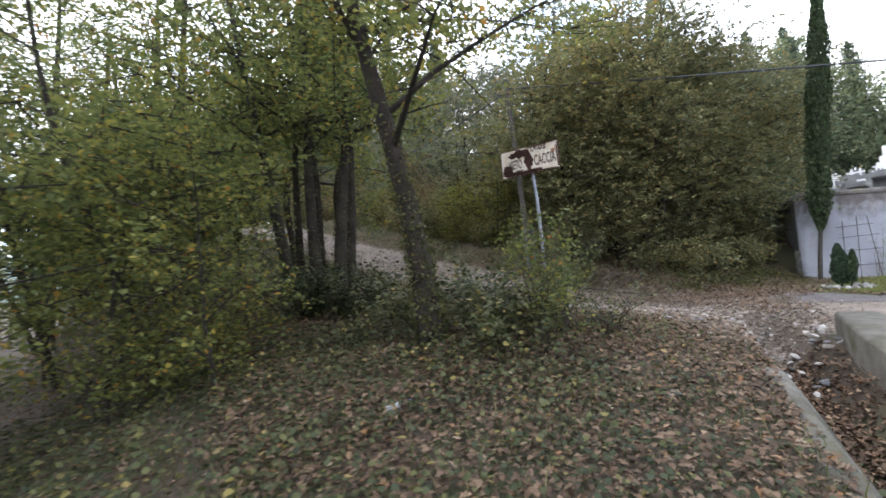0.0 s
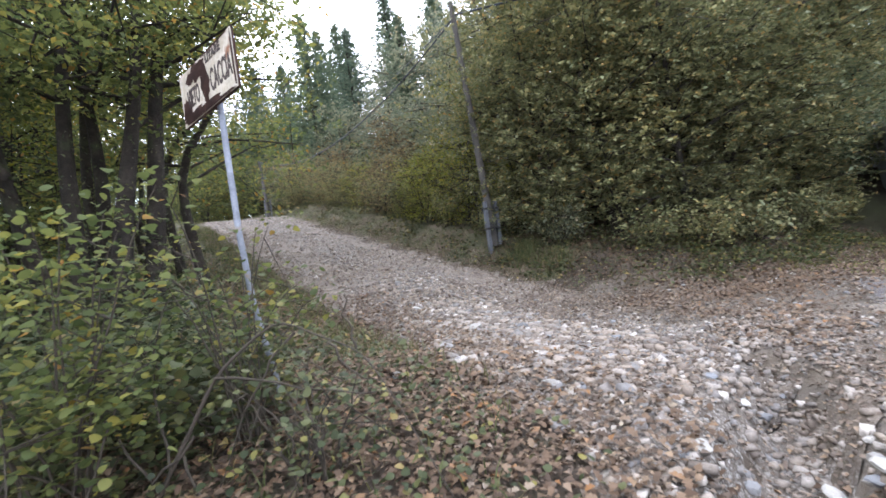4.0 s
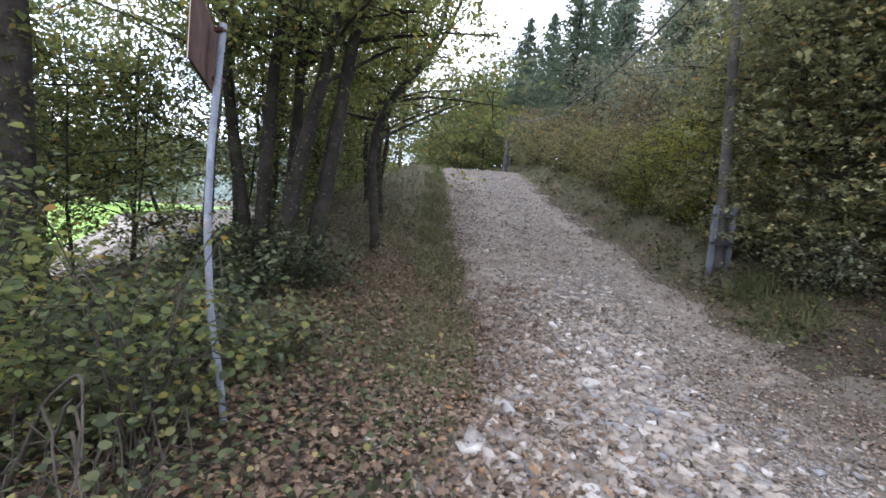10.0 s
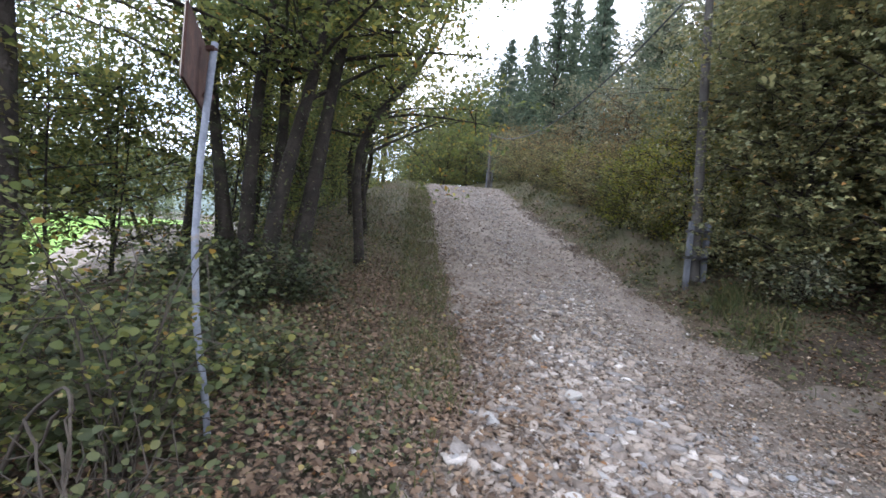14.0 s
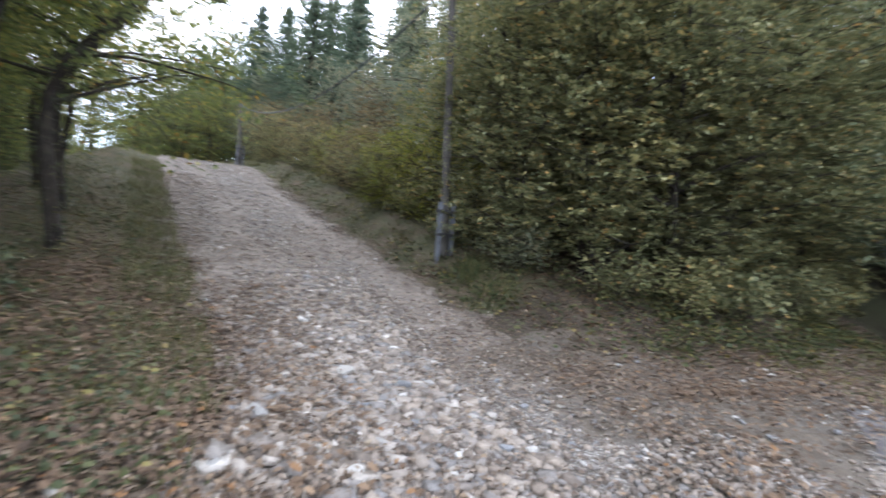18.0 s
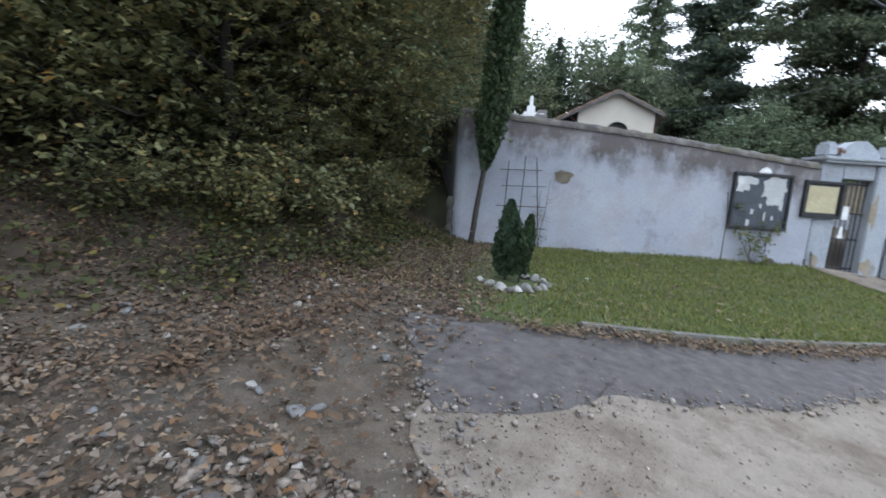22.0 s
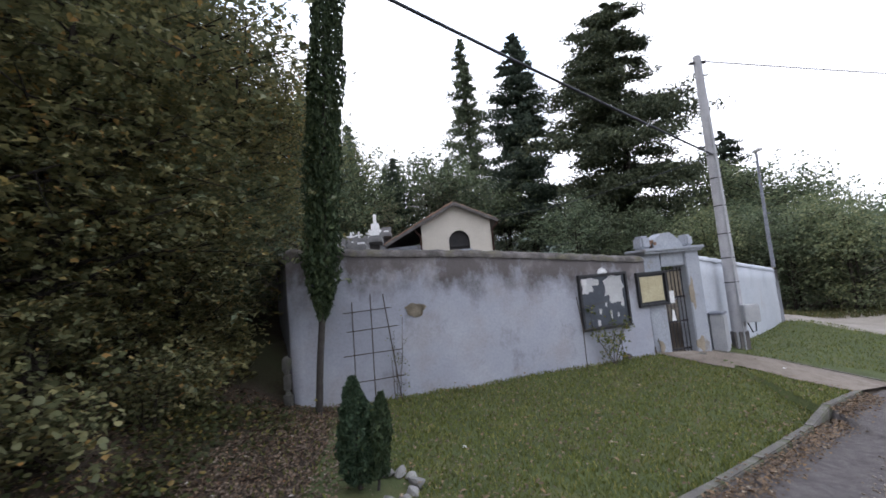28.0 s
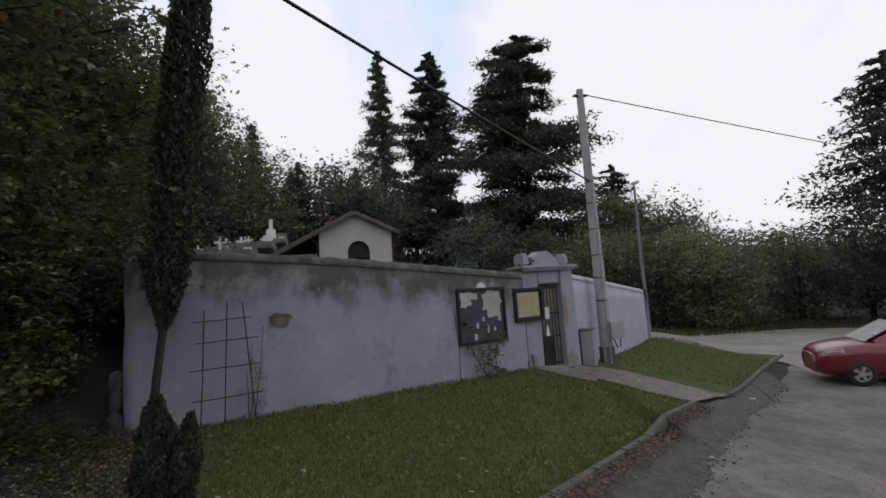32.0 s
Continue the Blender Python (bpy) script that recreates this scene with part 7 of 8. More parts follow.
ivy_c = np.concatenate([ivy_c, clumps(520, 18, 0.12, 0.13, (-3.6, 0.4, 3.2, 16), lambda x, y: (x < road_left(y) - 0.05) & (x > road_left(y) - 2.0) & (np.sin(2.7 * x + 1) * np.sin(1.9 * y) + 0.5 * np.sin(5.1 * x + 3.3 * y) > -0.15), 109)])
put("verge_weeds", leaf_mesh("verge_weeds", ivy_c, rng.uniform(0.02, 0.046, len(ivy_c)), M["weed"], 0.8, 106, 0.95, outline=ROUND), label="low weeds and bramble leaves among the litter", category="undergrowth", kind="stuff")
ivy_b = clumps(900, 26, 0.2, 0.42, (-2.0, 11, 4.6, 20), on_bank, 103)
ivy_b = np.concatenate([ivy_b, clumps(420, 18, 0.14, 0.2, (5.4, 11.0, 4.6, 6.6), lambda x, y: (y > 5.3 - 0.09 * (x - 5) + 0.25 * np.sin(3 * x)) & (np.sin(2.3 * x + 1) * np.sin(2.9 * y) > -0.35), 107)])
verge_c = clumps(1500, 20, 0.14, 0.3, (-5.5, 5.6, 6.0, 26), lambda x, y: (x > road_right(y) + 0.12) & (x < road_right(y) + 1.7), 108)
ivy_b = np.concatenate([ivy_b, verge_c])
put("bank_undergrowth", leaf_mesh("bank_undergrowth", ivy_b, rng.uniform(0.035, 0.075, len(ivy_b)), M["weed"], 0.8, 104, 0.9, outline=ROUND), label="ivy and weeds on the shady bank", category="undergrowth", kind="stuff")


def litter_mesh(name, p, seed, size=(0.035, 0.085), lift=0.02, material="litter", heap=0.05, outline=None):
    r = np.random.default_rng(seed)
    z = rough_ground(p[:, 0], p[:, 1]) + lift + r.uniform(0, heap, len(p))
    return leaf_mesh(name, np.c_[p, z], r.uniform(size[0], size[1], len(p)), M[material], 1.6, seed, 0.7, 0.5, outline=outline)


lit = scatter(86000, -10.5, 0.6, -5.0, 14, lambda x, y: (np.abs(np.sin(x * 63.1 + y * 27.7)) < np.clip((x + 10.5) / 4.5, 0, 1) * np.clip((y + 5.0) / 3.5, 0, 1) * np.clip((14.5 - y) / 3.5, 0, 1)) & (x < road_left(y) + 0.12 + 0.25 * np.sin(2.3 * y) * np.sin(0.9 * y + 1) + 0.12 * np.sin(6.7 * y) + 0.12 * np.sin(x * 91 + y * 47)), 111)
lit = np.concatenate([lit, scatter(9000, -1.8, 0.7, 1.8, 9, lambda x, y: x < road_left(y) + 0.15 + 0.25 * np.sin(2.3 * y) * np.sin(0.9 * y + 1) + 0.12 * np.sin(6.7 * y) + 0.12 * np.sin(x * 91 + y * 47), 170)])
put("leaf_litter", litter_mesh("leaf_litter", lit, 112, (0.025, 0.06), 0.03), label="brown fallen leaves on the verge", category="fallen leaves", kind="stuff")
lit = scatter(28000, -4.8, 1.5, -1.6, 8.0, lambda x, y: (y > 0.62 * x + 1.0) & (np.abs(np.sin(x * 77.7 + y * 41.3)) > np.clip((x - road_left(y) + 0.35 + 0.25 * np.sin(2.6 * y) + 0.15 * np.sin(7.1 * y)) / 1.9, 0, 1) ** 0.6), 174)
drift = np.concatenate([np.random.default_rng(190 + k).normal(0, 1, (n, 2)) * np.array([0.22, 0.13]) + np.array([x, y]) for k, (x, y, n) in enumerate(((3.95, 2.94, 70), (3.52, 2.73, 90), (4.2, 2.5, 60), (3.93, 2.6, 36), (3.4, 2.4, 40), (4.74, 4.25, 120), (3.7, 3.6, 25), (5.6, 4.3, 110), (3.2, 3.1, 25), (4.5, 3.0, 20), (6.4, 4.2, 90)))])
lit = np.concatenate([lit, drift, scatter(1500, 3.6, 8.0, 3.0, 5.2, None, 176)])
put("oak_leaf_litter", litter_mesh("oak_leaf_litter", lit, 175, (0.035, 0.08), 0.045, "verge_litter", 0.05, LOBED), label="large lobed brown oak leaves on the verge", category="fallen leaves", kind="stuff")
def bank_foot(x):
    return np.interp(x, [3.6, 4.6, 5.4, 6.2, 7.0, 8.0, 12.0], [5.6, 4.9, 4.35, 4.1, 4.0, 3.9, 3.6]) + 0.16 * np.sin(3.1 * x) + 0.1 * np.sin(8.3 * x + 1)


lit = scatter(36000, 3.4, 12, 3.2, 9, lambda x, y: (x > road_right(y) - 0.25 + 0.75 * step(5.0, 5.8, y) * step(10, 7.5, y)) & (np.abs(np.sin(x * 53.1 + y * 97.7)) < np.clip(0.55 + 0.7 * (y - bank_foot(x)), 0, 1)) & (x < wall_x(np.clip(y, -2.9, 5.4)) - 0.1), 113)
put("bank_leaf_litter", litter_mesh("bank_leaf_litter", lit, 114, (0.025, 0.058)), label="brown fallen leaves on the bank and its foot", category="fallen leaves", kind="stuff")
lit = np.concatenate([scatter(5200, 6.8, 11.8, 2.7, 5.2, lambda x, y: (y > 3.3 + 0.25 * (x - 8)) & (x < wall_x(np.clip(y, -2.9, 5.4)) - 0.1), 120), scatter(9000, 6.8, 14.5, -4.2, 5.2, lambda x, y: (x < wall_x(np.clip(y, -2.9, 5.4)) - 0.1) & (x + 0.95 * y > 9.0) & (np.sin(1.9 * x + 0.7) * np.sin(2.3 * y) + 0.7 * np.sin(x * 41 + y * 63) > -0.2), 115), scatter(9500, 0.4, 6.5, 1.2, 12, lambda x, y: (x > road_left(y)) & (x < road_right(y) + 0.2), 116), scatter(30000, -3.2, 2.0, 1.6, 18, lambda x, y: (x > road_left(y) - 0.6) & (np.abs(np.sin(x * 92.9 + y * 18.2)) > (x - road_left(y) + 0.25 * np.sin(3 * y) + 0.2 * np.sin(1.1 * y)) / 1.5), 161), scatter(24000, 0.6, 5.0, 4.6, 18, lambda x, y: np.abs(np.sin(x * 92.9 + y * 18.2)) > np.abs(x - road_right(y) - 0.1) / 0.6, 171), scatter(16000, 0.3, 4.6, 1.6, 7.5, lambda x, y: (x > road_left(y)) & (np.abs(np.sin(x * 12.9 + y * 78.2)) < 0.45 + 0.3 * np.sin(2.1 * x + 1.3 * y) + 0.25 * np.sin(1.7 * y - 2.9 * x)), 165), scatter(4200, -7, 3.0, 6, 30, lambda x, y: np.abs(x - road_left(y)) < 0.6, 164), np.random.default_rng(162).normal(0, 1, (3000, 2)) * np.array([2.0, 0.55]) + np.array([5.4, 5.0]), np.random.default_rng(163).normal(0, 1, (700, 2)) * np.array([1.2, 0.9]) + np.array([5.6, 3.9])])
road_lit = scatter(450, 3.0, 13, -6, 2.6, lambda x, y: (x + 0.95 * y < 8.6) & (np.sin(1.7 * x + 0.4) * np.sin(1.3 * y) + 0.6 * np.sin(x * 33 + y * 71) > 0.55), 172)
put("road_leaves", litter_mesh("road_leaves", road_lit, 173, (0.02, 0.045), 0.036, "tan_litter", 0.006), label="a few dead leaves blown over the concrete", category="fallen leaves", kind="stuff")
put("scattered_leaves", litter_mesh("scattered_leaves", lit, 117, (0.025, 0.055), 0.045, "tan_litter", 0.03), label="single fallen leaves on lawn and gravel", category="fallen leaves", kind="stuff")
kl = resample(kerb_line, 3200) + rng.normal(0, 1, (3200, 2)) * np.array([0.09, 0.10]) + np.array([-0.17, -0.12])
put("kerb_leaves", litter_mesh("kerb_leaves", kl, 118, (0.025, 0.06), 0.06, "tan_litter"), label="drift of dry tan leaves along the kerb", category="fallen leaves", kind="stuff")
dl_ = resample(dl, 5200) + rng.normal(0, 0.17, (5200, 2)) + np.array([0.2, -0.16])
put("ditch_leaves", litter_mesh("ditch_leaves", dl_, 119), label="brown leaves lying in the ditch", category="fallen leaves", kind="stuff")


def blades(name, p, h, wide, material, label, seed, category="grass", lift=0.04):
    r = np.random.default_rng(seed)
    n = len(p)
    z = rough_ground(p[:, 0], p[:, 1]) + lift
    b = np.c_[p, z]
    a = r.uniform(0, 2 * np.pi, n)
    hh = r.uniform(h[0], h[1], n)[:, None]
    s = np.stack([np.cos(a), np.sin(a), 0 * a], -1) * wide
    tip = np.c_[r.normal(0, 0.45, (n, 2)), np.ones(n)] * hh
    midp = b + tip * np.array([0.3, 0.3, 0.6])
    verts = np.stack([b - s, b + s, midp + s * 0.7, b + tip, midp - s * 0.7], 1).reshape(-1, 3)
    i = np.arange(n)[:, None] * 5
    faces = np.concatenate([i + np.array([[0, 1, 2]]), i + np.array([[0, 2, 4]]), i + np.array([[4, 2, 3]])], 1).reshape(-1, 3)
    return put(name, mesh_from(name, verts, faces, material), label=label, category=category, kind="stuff")


lawn_keep = lambda x, y: (x < wall_x(np.clip(y, -2.9, 5.4)) - 0.05) & (x > np.interp(-y, [-q[1] for q in kerb_line], [q[0] for q in kerb_line]) + 0.08) & (y > -1.55 + 2.07 * (x - 14.12)) & (((x - 8.55) ** 2 + (y - 3.15) ** 2) > 0.14) & (np.sin(x * 37.1 + y * 91.7) > np.clip((y - 3.0 - 0.25 * (x - 8)) * 2.5, -1, 0.93))
g = scatter(84000, 6.8, 14.6, -4.4, 5.0, lawn_keep, 121)
blades("lawn_grass", g, (0.025, 0.075), 0.007, M["grass"], "short green lawn grass", 122)
g = scatter(2600, 6.8, 14.4, -4.3, 4.6, lambda x, y: lawn_keep(x, y) & (np.sin(1.3 * x + 0.4) * np.sin(1.7 * y) + 0.8 * np.sin(x * 57 + y * 33) > -0.3), 186)
put("lawn_leaves", litter_mesh("lawn_leaves", g, 187, (0.03, 0.065), 0.115, "tan_litter", 0.03, LOBED), label="dry tan leaves lying on the lawn grass", category="fallen leaves", kind="stuff")
g = scatter(9000, 14.2, 22, -11, -4, lambda x, y: ((-6.3 * (x - 14.7) - 7.2 * (y + 2.9)) > 0.6) & (y > -6.1 - 1.24 * (x - 13.9)) & (x > 14.9), 123)
blades("far_lawn_grass", g, (0.03, 0.08), 0.011, M["grass"], "short grass of the far lawn", 124)
g = np.concatenate([scatter(45000, -9, 1, 0.5, 36, lambda x, y: (x < road_left(y) + 0.12) & (x > road_left(y) - 2.2) & (y > 4.6), 125), scatter(38000, -4, 1, 4.2, 20, lambda x, y: (x < road_left(y) + 0.05) & (x > road_left(y) - 0.75) & (np.sin(2.1 * y) * np.sin(5.3 * y + x) > -0.5), 185), scatter(26000, -3.5, 5.4, 6, 34, lambda x, y: (x > road_right(y) + 0.15) & (x < road_right(y) + 1.8) & ((y > 9.5) | (np.sin(x * 83 + y * 57) > 0.65)), 126),
                    scatter(5500, -7.5, 0.5, -3, 4.5, lambda x, y: (np.sin(3 * x) * np.sin(2.6 * y) > -0.2) & (y > 0.62 * x + 0.9), 127)])
blades("verge_grass", g, (0.06, 0.24), 0.005, M["dry_grass"], "long wild grass on the verges", 128, lift=0.0)
g = scatter(4200, 24.5, 28, -24, -9, None, 129)
blades("roadside_grass", g, (0.08, 0.25), 0.02, M["dry_grass"], "grass strip before the hedge", 130)
tuft = np.concatenate([rng.normal(0, 0.16, (420, 2)) + np.array([4.15, 8.05]), rng.normal(0, 0.2, (180, 2)) + np.array([4.25, 7.3])])
blades("fern_tuft", tuft, (0.15, 0.4), 0.007, M["dry_grass"], "arching grass tuft at the pole's foot", 131, lift=0.0)

# ---- stones ----
ICO_V = np.array([(x, y, z) for x in (-0.8, 0.8) for y in (-0.8, 0.8) for z in (-0.8, 0.8)], float)
ICO_F = np.array([(0, 1, 3), (0, 3, 2), (4, 6, 7), (4, 7, 5), (0, 4, 5), (0, 5, 1), (2, 3, 7), (2, 7, 6), (0, 2, 6), (0, 6, 4), (1, 5, 7), (1, 7, 3)])


def stones_mesh(name, p, sizes, material, seed, lift=0.03):
    r = np.random.default_rng(seed)
    n = len(p)
    z = rough_ground(p[:, 0], p[:, 1]) + lift
    sc = r.uniform(0.55, 1.25, (n, 1, 3)) * np.array([1.15, 1.0, 0.6]) * sizes[:, None, None]
    a = r.uniform(0, 2 * np.pi, n)
    jit = 1 + r.uniform(-0.5, 0.3, (n, len(ICO_V), 3))
    v = ICO_V[None] * jit * sc
    c, s = np.cos(a)[:, None], np.sin(a)[:, None]
    tl = r.normal(0, 0.35, (n, 1))
    x, y, w = v[..., 0], v[..., 1], v[..., 2]
    y, w = y - tl * w, w + tl * y
    v = np.stack([c * x - s * y, s * x + c * y, w], -1) + np.c_[p, z + 0.15 * sizes][:, None]
    f = (np.arange(n)[:, None, None] * len(ICO_V) + ICO_F[None]).reshape(-1, 3)
    return mesh_from(name, v.reshape(-1, 3), f, material)


def track_density(x, y):
    u = (x - road_left(y)) / 3.6
    rut = np.exp(-((u - 0.33) / 0.09) ** 2) * step(4.6, 6.2, y) + 0.9 * step(0.56, 0.74, u) * step(3.4, 4.6, y) * step(14, 9, y)
    heap = np.exp(-((x - 1.9) / 1.3) ** 2 - ((y - 4.6) / 2.2) ** 2) + 0.9 * np.exp(-((x - 3.9) / 0.75) ** 2 - ((y - 3.1) / 0.5) ** 2) + 0.6 * np.exp(-((x - 2.6) / 0.8) ** 2 - ((y - 2.4) / 0.8) ** 2)
    fade = step(3.3, 4.4, x) * step(3.3, 4.2, y)
    return np.clip((0.26 + 0.22 * step(5.5, 7.5, y) + 0.5 * heap - 0.25 * rut) * (1 - 0.85 * fade) * (0.15 + 0.85 * np.maximum(step(0.0, 0.2, u + 0.04 * np.sin(2.7 * y)), step(4.0, 2.8, y))), 0.02, 1)


def on_gravel(x, y):
    edge_r = np.where(y > 6.1, road_right(y), np.interp(y, [1.5, 2.0, 2.35, 3.0, 3.6, 4.3, 5.2, 6.1], [3.2, 3.7, 4.35, 4.5, 4.4, 4.15, 4.0, 4.0]))
    return (x > road_left(y) + 0.05) & (x < edge_r)


r_ = np.random.default_rng(141)
p = scatter(34000, 0.4, 6.3, 1.4, 9.5, on_gravel, 142)
p = p[r_.random(len(p)) < track_density(p[:, 0], p[:, 1])]
near = step(11.0, 6.0, p[:, 1])
s = 0.008 + (0.012 + 0.024 * near) * r_.random(len(p)) ** 1.8
heap_p = np.concatenate([r_.normal(0, 1, (2600, 2)) * np.array([0.75, 1.0]) + np.array([1.6, 4.3]), r_.normal(0, 1, (1500, 2)) * np.array([0.8, 1.4]) + np.array([1.8, 5.8]), r_.normal(0, 1, (500, 2)) * np.array([0.45, 0.3]) + np.array([4.05, 3.0]), r_.normal(0, 1, (320, 2)) * np.array([0.4, 0.35]) + np.array([3.3, 2.6])])
heap_p = heap_p[on_gravel(heap_p[:, 0], heap_p[:, 1]) & ((heap_p[:, 0] < 2.5 + 0.3 * r_.random(len(heap_p))) | (heap_p[:, 1] < 3.6))]
p, s = np.concatenate([p, heap_p]), np.r_[s, 0.021 + 0.044 * r_.random(len(heap_p)) ** 1.5]
s = np.where(p[:, 0] > 2.5, s * 0.72, s)
s = np.where((p[:, 0] > 2.7) & (p[:, 1] < 3.8), s * 0.85, s)
spill = np.concatenate([np.stack([road_left(q) + r_.normal(0.05, 0.16, 700), q], -1) for q in (2.4 + 12 * r_.random(700) ** 1.5,)] + [resample([(5.3, 2.95), (4.42, 2.36), (4.06, 2.1), (3.5, 1.82), (2.9, 1.5)], 420) + r_.normal(0, 0.13, (420, 2))])
p, s = np.concatenate([p, spill]), np.r_[s, 0.006 + 0.02 * r_.random(len(spill)) ** 3]
put("gravel", stones_mesh("gravel", p, s, M["stone"], 143), label="loose crushed limestone on the track", category="gravel", kind="stuff")
p = scatter(36000, -6, 4.2, 9.5, 34, on_gravel, 144)
p = p[r_.random(len(p)) < track_density(p[:, 0], p[:, 1]) + 0.12]
put("far_gravel", stones_mesh("far_gravel", p, 0.016 + 0.03 * r_.random(len(p)) ** 3, M["stone"], 145), label="crushed limestone on the upper track", category="gravel", kind="stuff")
p = np.concatenate([scatter(9000, 2.6, 6.8, 1.6, 5.8, None, 181), scatter(14000, 2.6, 11, -6, 3.6, lambda x, y: (x + 0.9 * y < 8.4) & (np.sin(1.3 * x + 2) * np.sin(1.1 * y - 0.6) + 0.6 * np.sin(x * 51 + y * 83) > 0.25), 146), scatter(500, 3.5, 8, 3.4, 5.2, None, 147), scatter(2600, 2.6, 4.6, 4.4, 7.4, lambda x, y: x < road_right(y) + 0.5, 184), np.concatenate([resample(seam, 300) + r_.normal(0, 0.2, (300, 2)), scatter(5000, 4.5, 13, -6, 2.6, lambda x, y: np.abs(x + 0.95 * y - 6.2 + 0.5 * np.sin(x)) < 1.4, 183)]), resample(dl, 260) + r_.normal(0, 0.12, (260, 2)) + np.array([0.22, -0.18])])
put("grit", stones_mesh("grit", p, 0.002 + 0.0065 * r_.random(len(p)) ** 4, M["stone"], 148, 0.033), label="scattered grit on the concrete and asphalt", category="gravel", kind="stuff")

p = np.concatenate([resample(seam, 1100) + r_.normal(0, 0.09, (1100, 2)), resample([(6.35, 3.62), (5.5, 3.05), (5.1, 2.7), (4.6, 2.3)], 260) + r_.normal(0, 0.1, (260, 2))])
put("seam_rubble", stones_mesh("seam_rubble", p, 0.006 + 0.016 * r_.random(len(p)) ** 3, M["stone"], 149, 0.045), label="crumbled stones along the broken edge of the asphalt", category="gravel", kind="stuff")


def single_stone(seed, flat=0.6, material=M["stone_one"]):
    r = np.random.default_rng(seed)
    bm = bmesh.new()
    bmesh.ops.create_icosphere(bm, subdivisions=2, radius=1.0)
    k = [Vector(q).normalized() for q in r.normal(0, 1, (9, 3))]
    lim = r.uniform(0.42, 0.72, 9)
    for v in bm.verts:
        d = v.co.normalized()
        cut = min([1.0] + [l / d.dot(q) for l, q in zip(lim, k) if d.dot(q) > 0.05])
        v.co = Vector((d.x * 1.25, d.y * 0.95, d.z * flat * 1.1)) * cut
    me = bpy.data.meshes.new("stone")
    bm.to_mesh(me)
    bm.free()
    me.materials.append(material)
    return me


M["ring_stone"] = island("white_ring_stone", [(0.0, (0.2, 0.195, 0.185)), (0.5, (0.3, 0.295, 0.28)), (1.0, (0.42, 0.41, 0.39))], 0.9, 0, True, 20)
SHAPES = [single_stone(k, 0.45 + 0.08 * (k % 4)) for k in range(7)]
RING = [single_stone(40 + k, 0.7, M["ring_stone"]) for k in range(5)]


def lay_stone(x, y, size, k, label="pale angular stone lying on the gravel", group="larger stones on the track", up=0.03, shapes=SHAPES):
    ob = put("stone", shapes[k % len(shapes)], label=label, category="stone", group=group)
    ob.matrix_world = pose(x, y, float(rough_ground(x, y)) + up + 0.25 * size, 9 * ((k * 7) % 5 - 2), 7 * ((k * 3) % 5 - 2), 57 * k) @ Matrix.Diagonal((size, size, size, 1))


lay_stone(1.92, 4.83, 0.10, 1, "largest pale triangular stone on the gravel track")
lay_stone(0.73, 4.25, 0.095, 2, "flat grey square stone at the edge of the gravel")
lay_stone(1.48, 5.2, 0.10, 3, "flat grey stone among the gravel")
lay_stone(4.74, 3.38, 0.06, 4, "white broken block on the gravel heap")
lay_stone(4.82, 3.30, 0.05, 5, "white stone beside the broken block")
lay_stone(-0.05, 3.35, 0.06, 6, "pale stone among the leaves", "stones in the verge")
lay_stone(-1.7, 1.02, 0.075, 0, "grey stone in the grass by the ditch", "stones in the verge")
for k in range(185):
    x, y = (1.55 + 0.75 * r_.normal(), 4.3 + 0.9 * r_.normal()) if k % 3 else (0.7 + 3.4 * r_.random(), 2.2 + 5.5 * r_.random() ** 1.3)
    if on_gravel(np.array(x), np.array(y)):
        lay_stone(float(x), float(y), float(0.024 + (0.05 if x < 2.5 else 0.022) * r_.random() ** 2.2), k + 3)
for k in range(34):
    lay_stone(float(1.35 + 0.42 * r_.normal()), float(1.22 + 0.26 * r_.normal()), float(0.03 + 0.045 * r_.random() ** 1.6), k + 5, "white broken stone at the mouth of the ditch", "stones at the mouth of the ditch", 0.08)
for k in range(46):
    x, y = 3.8 + 3.4 * r_.random(), 3.2 + 2.3 * r_.random()
    lay_stone(float(x), float(y), float(0.02 + 0.03 * r_.random()), k + 1, "pale stone among the dead leaves", "stones at the foot of the bank")
for k in range(12):
    a = radians(135 + 210 * k / 11)
    lay_stone(8.52 + (0.42 + 0.05 * math.sin(5 * k)) * math.cos(a), 3.15 + (0.40 + 0.05 * math.cos(7 * k)) * math.sin(a), 0.07 + 0.018 * (k % 3), k + 2, "white stone in the ring round the dwarf cypress", "ring of stones round the dwarf cypress", 0.06, RING)
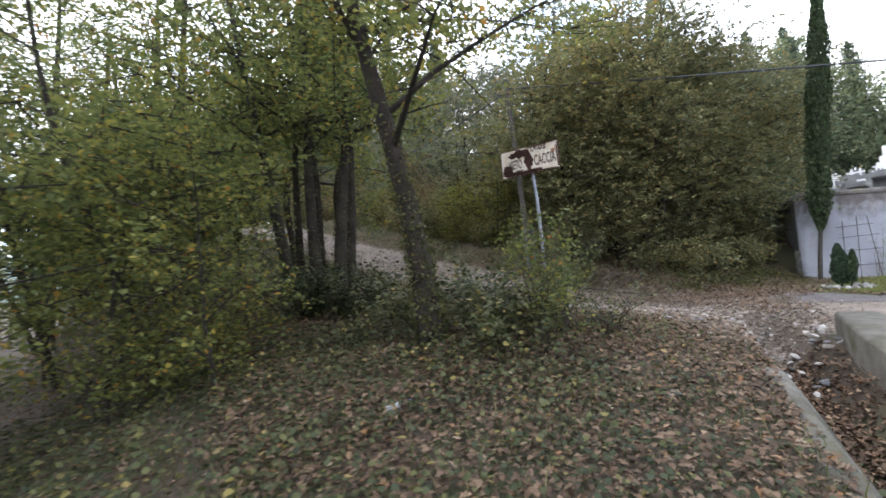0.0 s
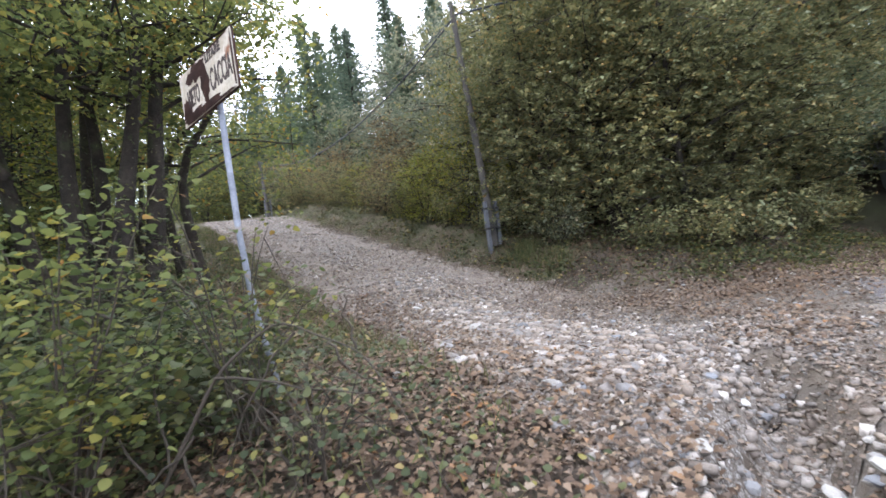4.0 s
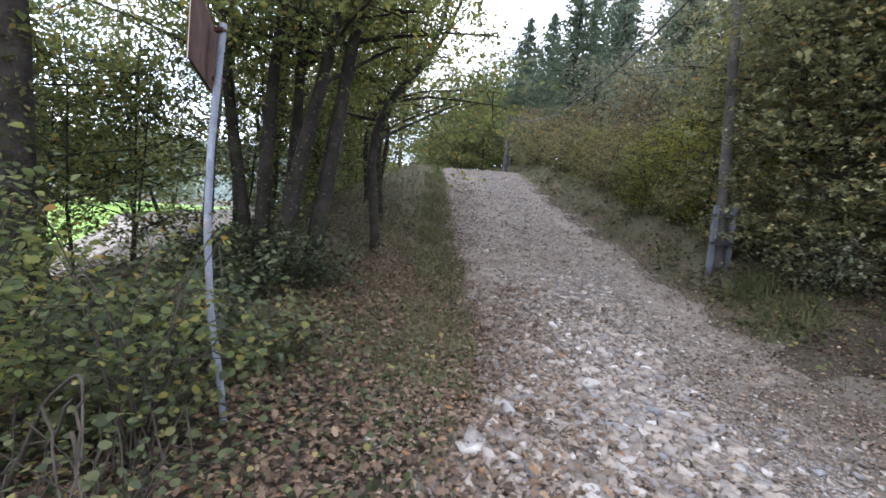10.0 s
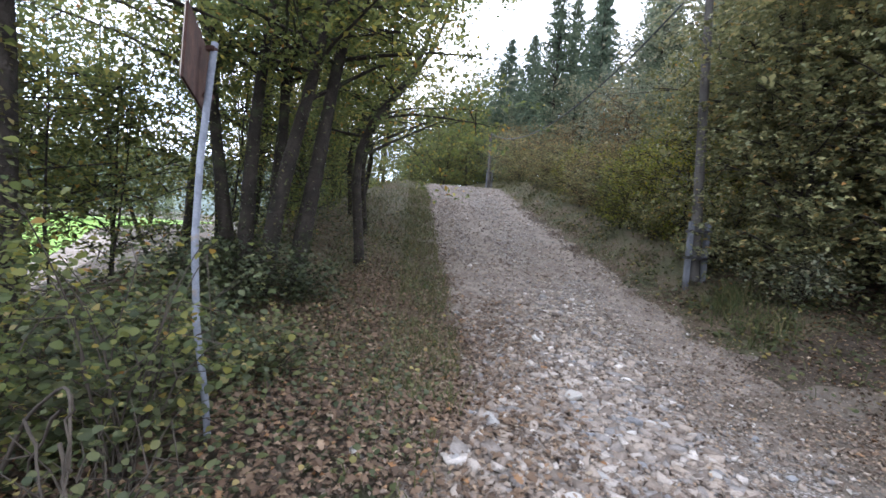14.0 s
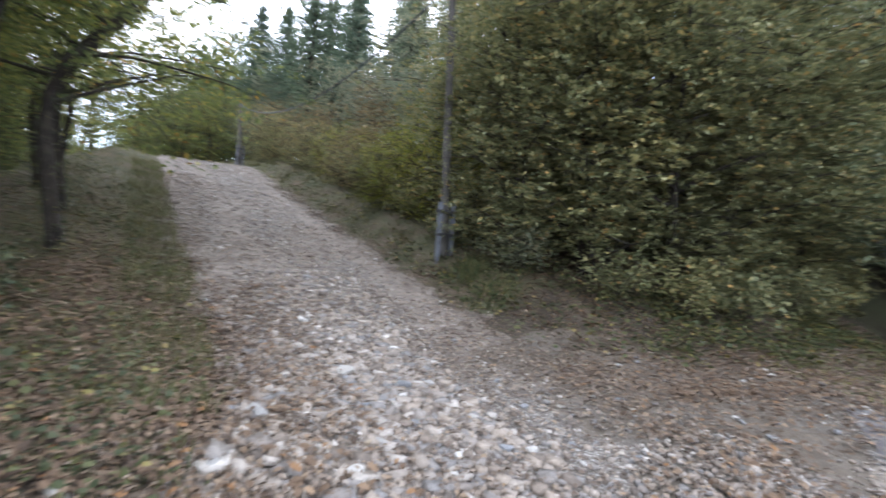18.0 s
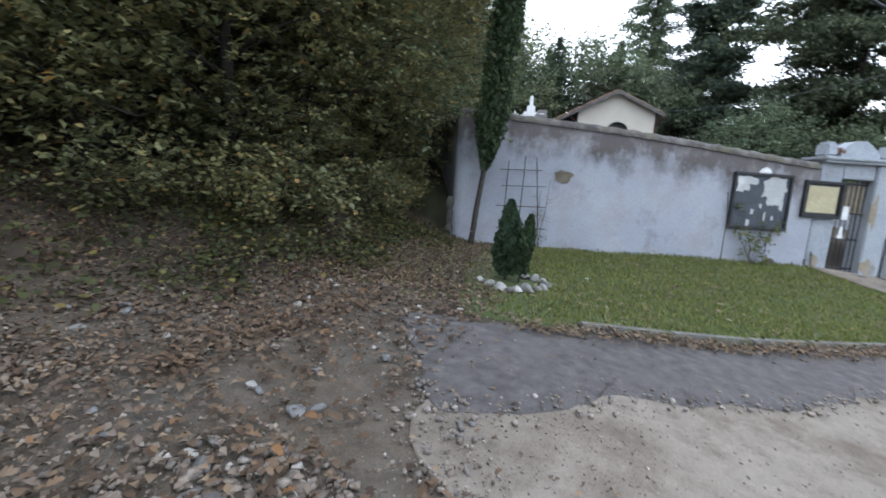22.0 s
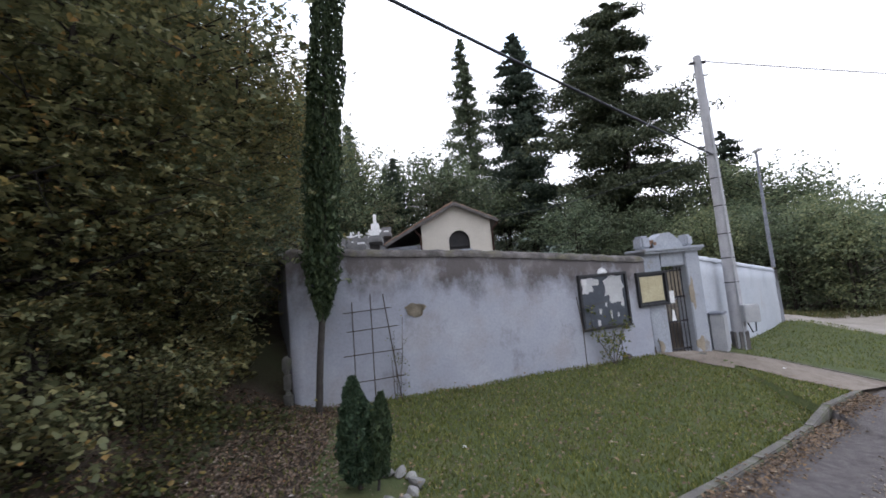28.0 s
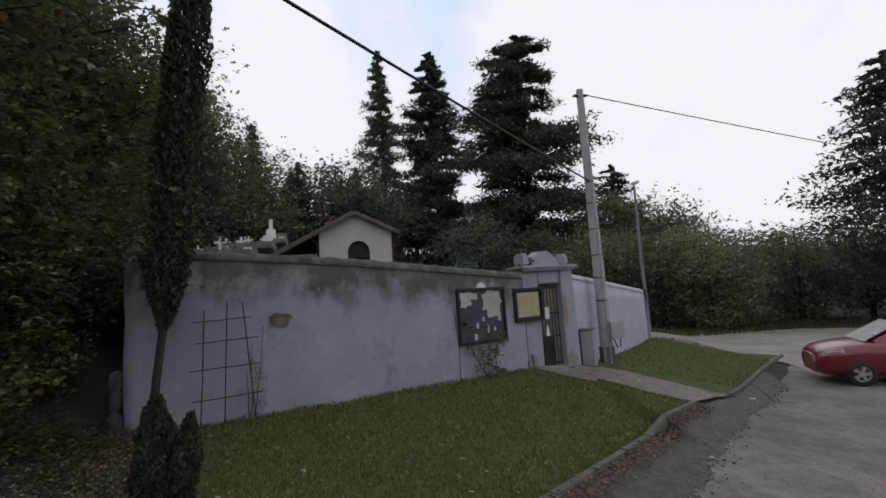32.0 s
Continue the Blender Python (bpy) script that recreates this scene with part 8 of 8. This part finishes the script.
for k_, (x_, y_, w_) in enumerate(((13.5, -6.3, 0.16), (9.6, 2.3, 0.06), (13.9, -4.0, 0.1))):
    scrap = bmesh.new()
    scrap.faces.new([scrap.verts.new((w_ * q * math.cos(a) / 2, w_ * q * math.sin(a) / 3, 0.012 * math.sin(3 * a))) for a, q in zip(np.linspace(0, 2 * math.pi, 9, endpoint=False), (1, 0.8, 1.1, 0.7, 1, 0.9, 1.1, 0.75, 0.95))])
    bmesh.ops.solidify(scrap, geom=scrap.faces[:], thickness=0.002)
    root = thing("paper_scrap", (x_, y_, float(rough_ground(x_, y_)) + 0.075), "crumpled scrap of white paper on the ground", "litter", turn=40 * k_)
    part("sheet", scrap, M["paper"], root)
bottle = thing("plastic_bottle", (-3.6, 2.0, float(ground(-3.6, 2.0)) + 0.05), "clear plastic bottle thrown in the weeds", "bottle", turn=25)
M["bottle"] = paint("cloudy_plastic", (0.3, 0.32, 0.35), 0.2, 0, 0.5)
tube_part("bottle_body", [(-0.13, 0, 0), (-0.125, 0, 0), (0.06, 0, 0), (0.11, 0, 0), (0.135, 0, 0), (0.136, 0, 0)], [0.0, 0.035, 0.035, 0.014, 0.014, 0.0], M["bottle"], bottle, sides=12)
tube_part("bottle_cap", [(0.136, 0, 0), (0.137, 0, 0), (0.155, 0, 0), (0.156, 0, 0)], [0.0, 0.016, 0.016, 0.0], M["van_blue"], bottle, "blue cap", 10)

# ---- distant hills ----
ang = np.radians(np.linspace(-60, 330, 160))
ring = []
for d, k in ((700, 0.0), (1000, 0.45), (1500, 1.0), (2300, 0.8)):
    hgt = 110 + 70 * np.sin(ang * 3 + 1.0) + 38 * np.sin(ang * 7 + 0.4) + 16 * np.sin(ang * 17) + 8 * np.sin(ang * 41)
    hgt = np.maximum(hgt, 25) + 165 * np.exp(-((np.degrees(ang) + 17) / 8.0) ** 2)
    ring.append(np.stack([d * np.cos(ang), d * np.sin(ang), hgt * k - 4], -1))
v = np.stack(ring, 1)
i = (np.arange(159)[:, None] * 4 + np.arange(3)[None]).ravel()
# blue-green tone has the haze of distance mixed into the woods' colour
M["hills"] = surface("hazy_wooded_hills", [(0.3, (0.07, 0.095, 0.085)), (0.7, (0.12, 0.15, 0.13))], 0.01, 0.06, 0.95, 0)
put("distant_hills", mesh_from("distant_hills", v.reshape(-1, 3), np.stack([i, i + 4, i + 5, i + 1], -1), M["hills"], True), label="wooded hills on the horizon", category="hills", kind="structure")
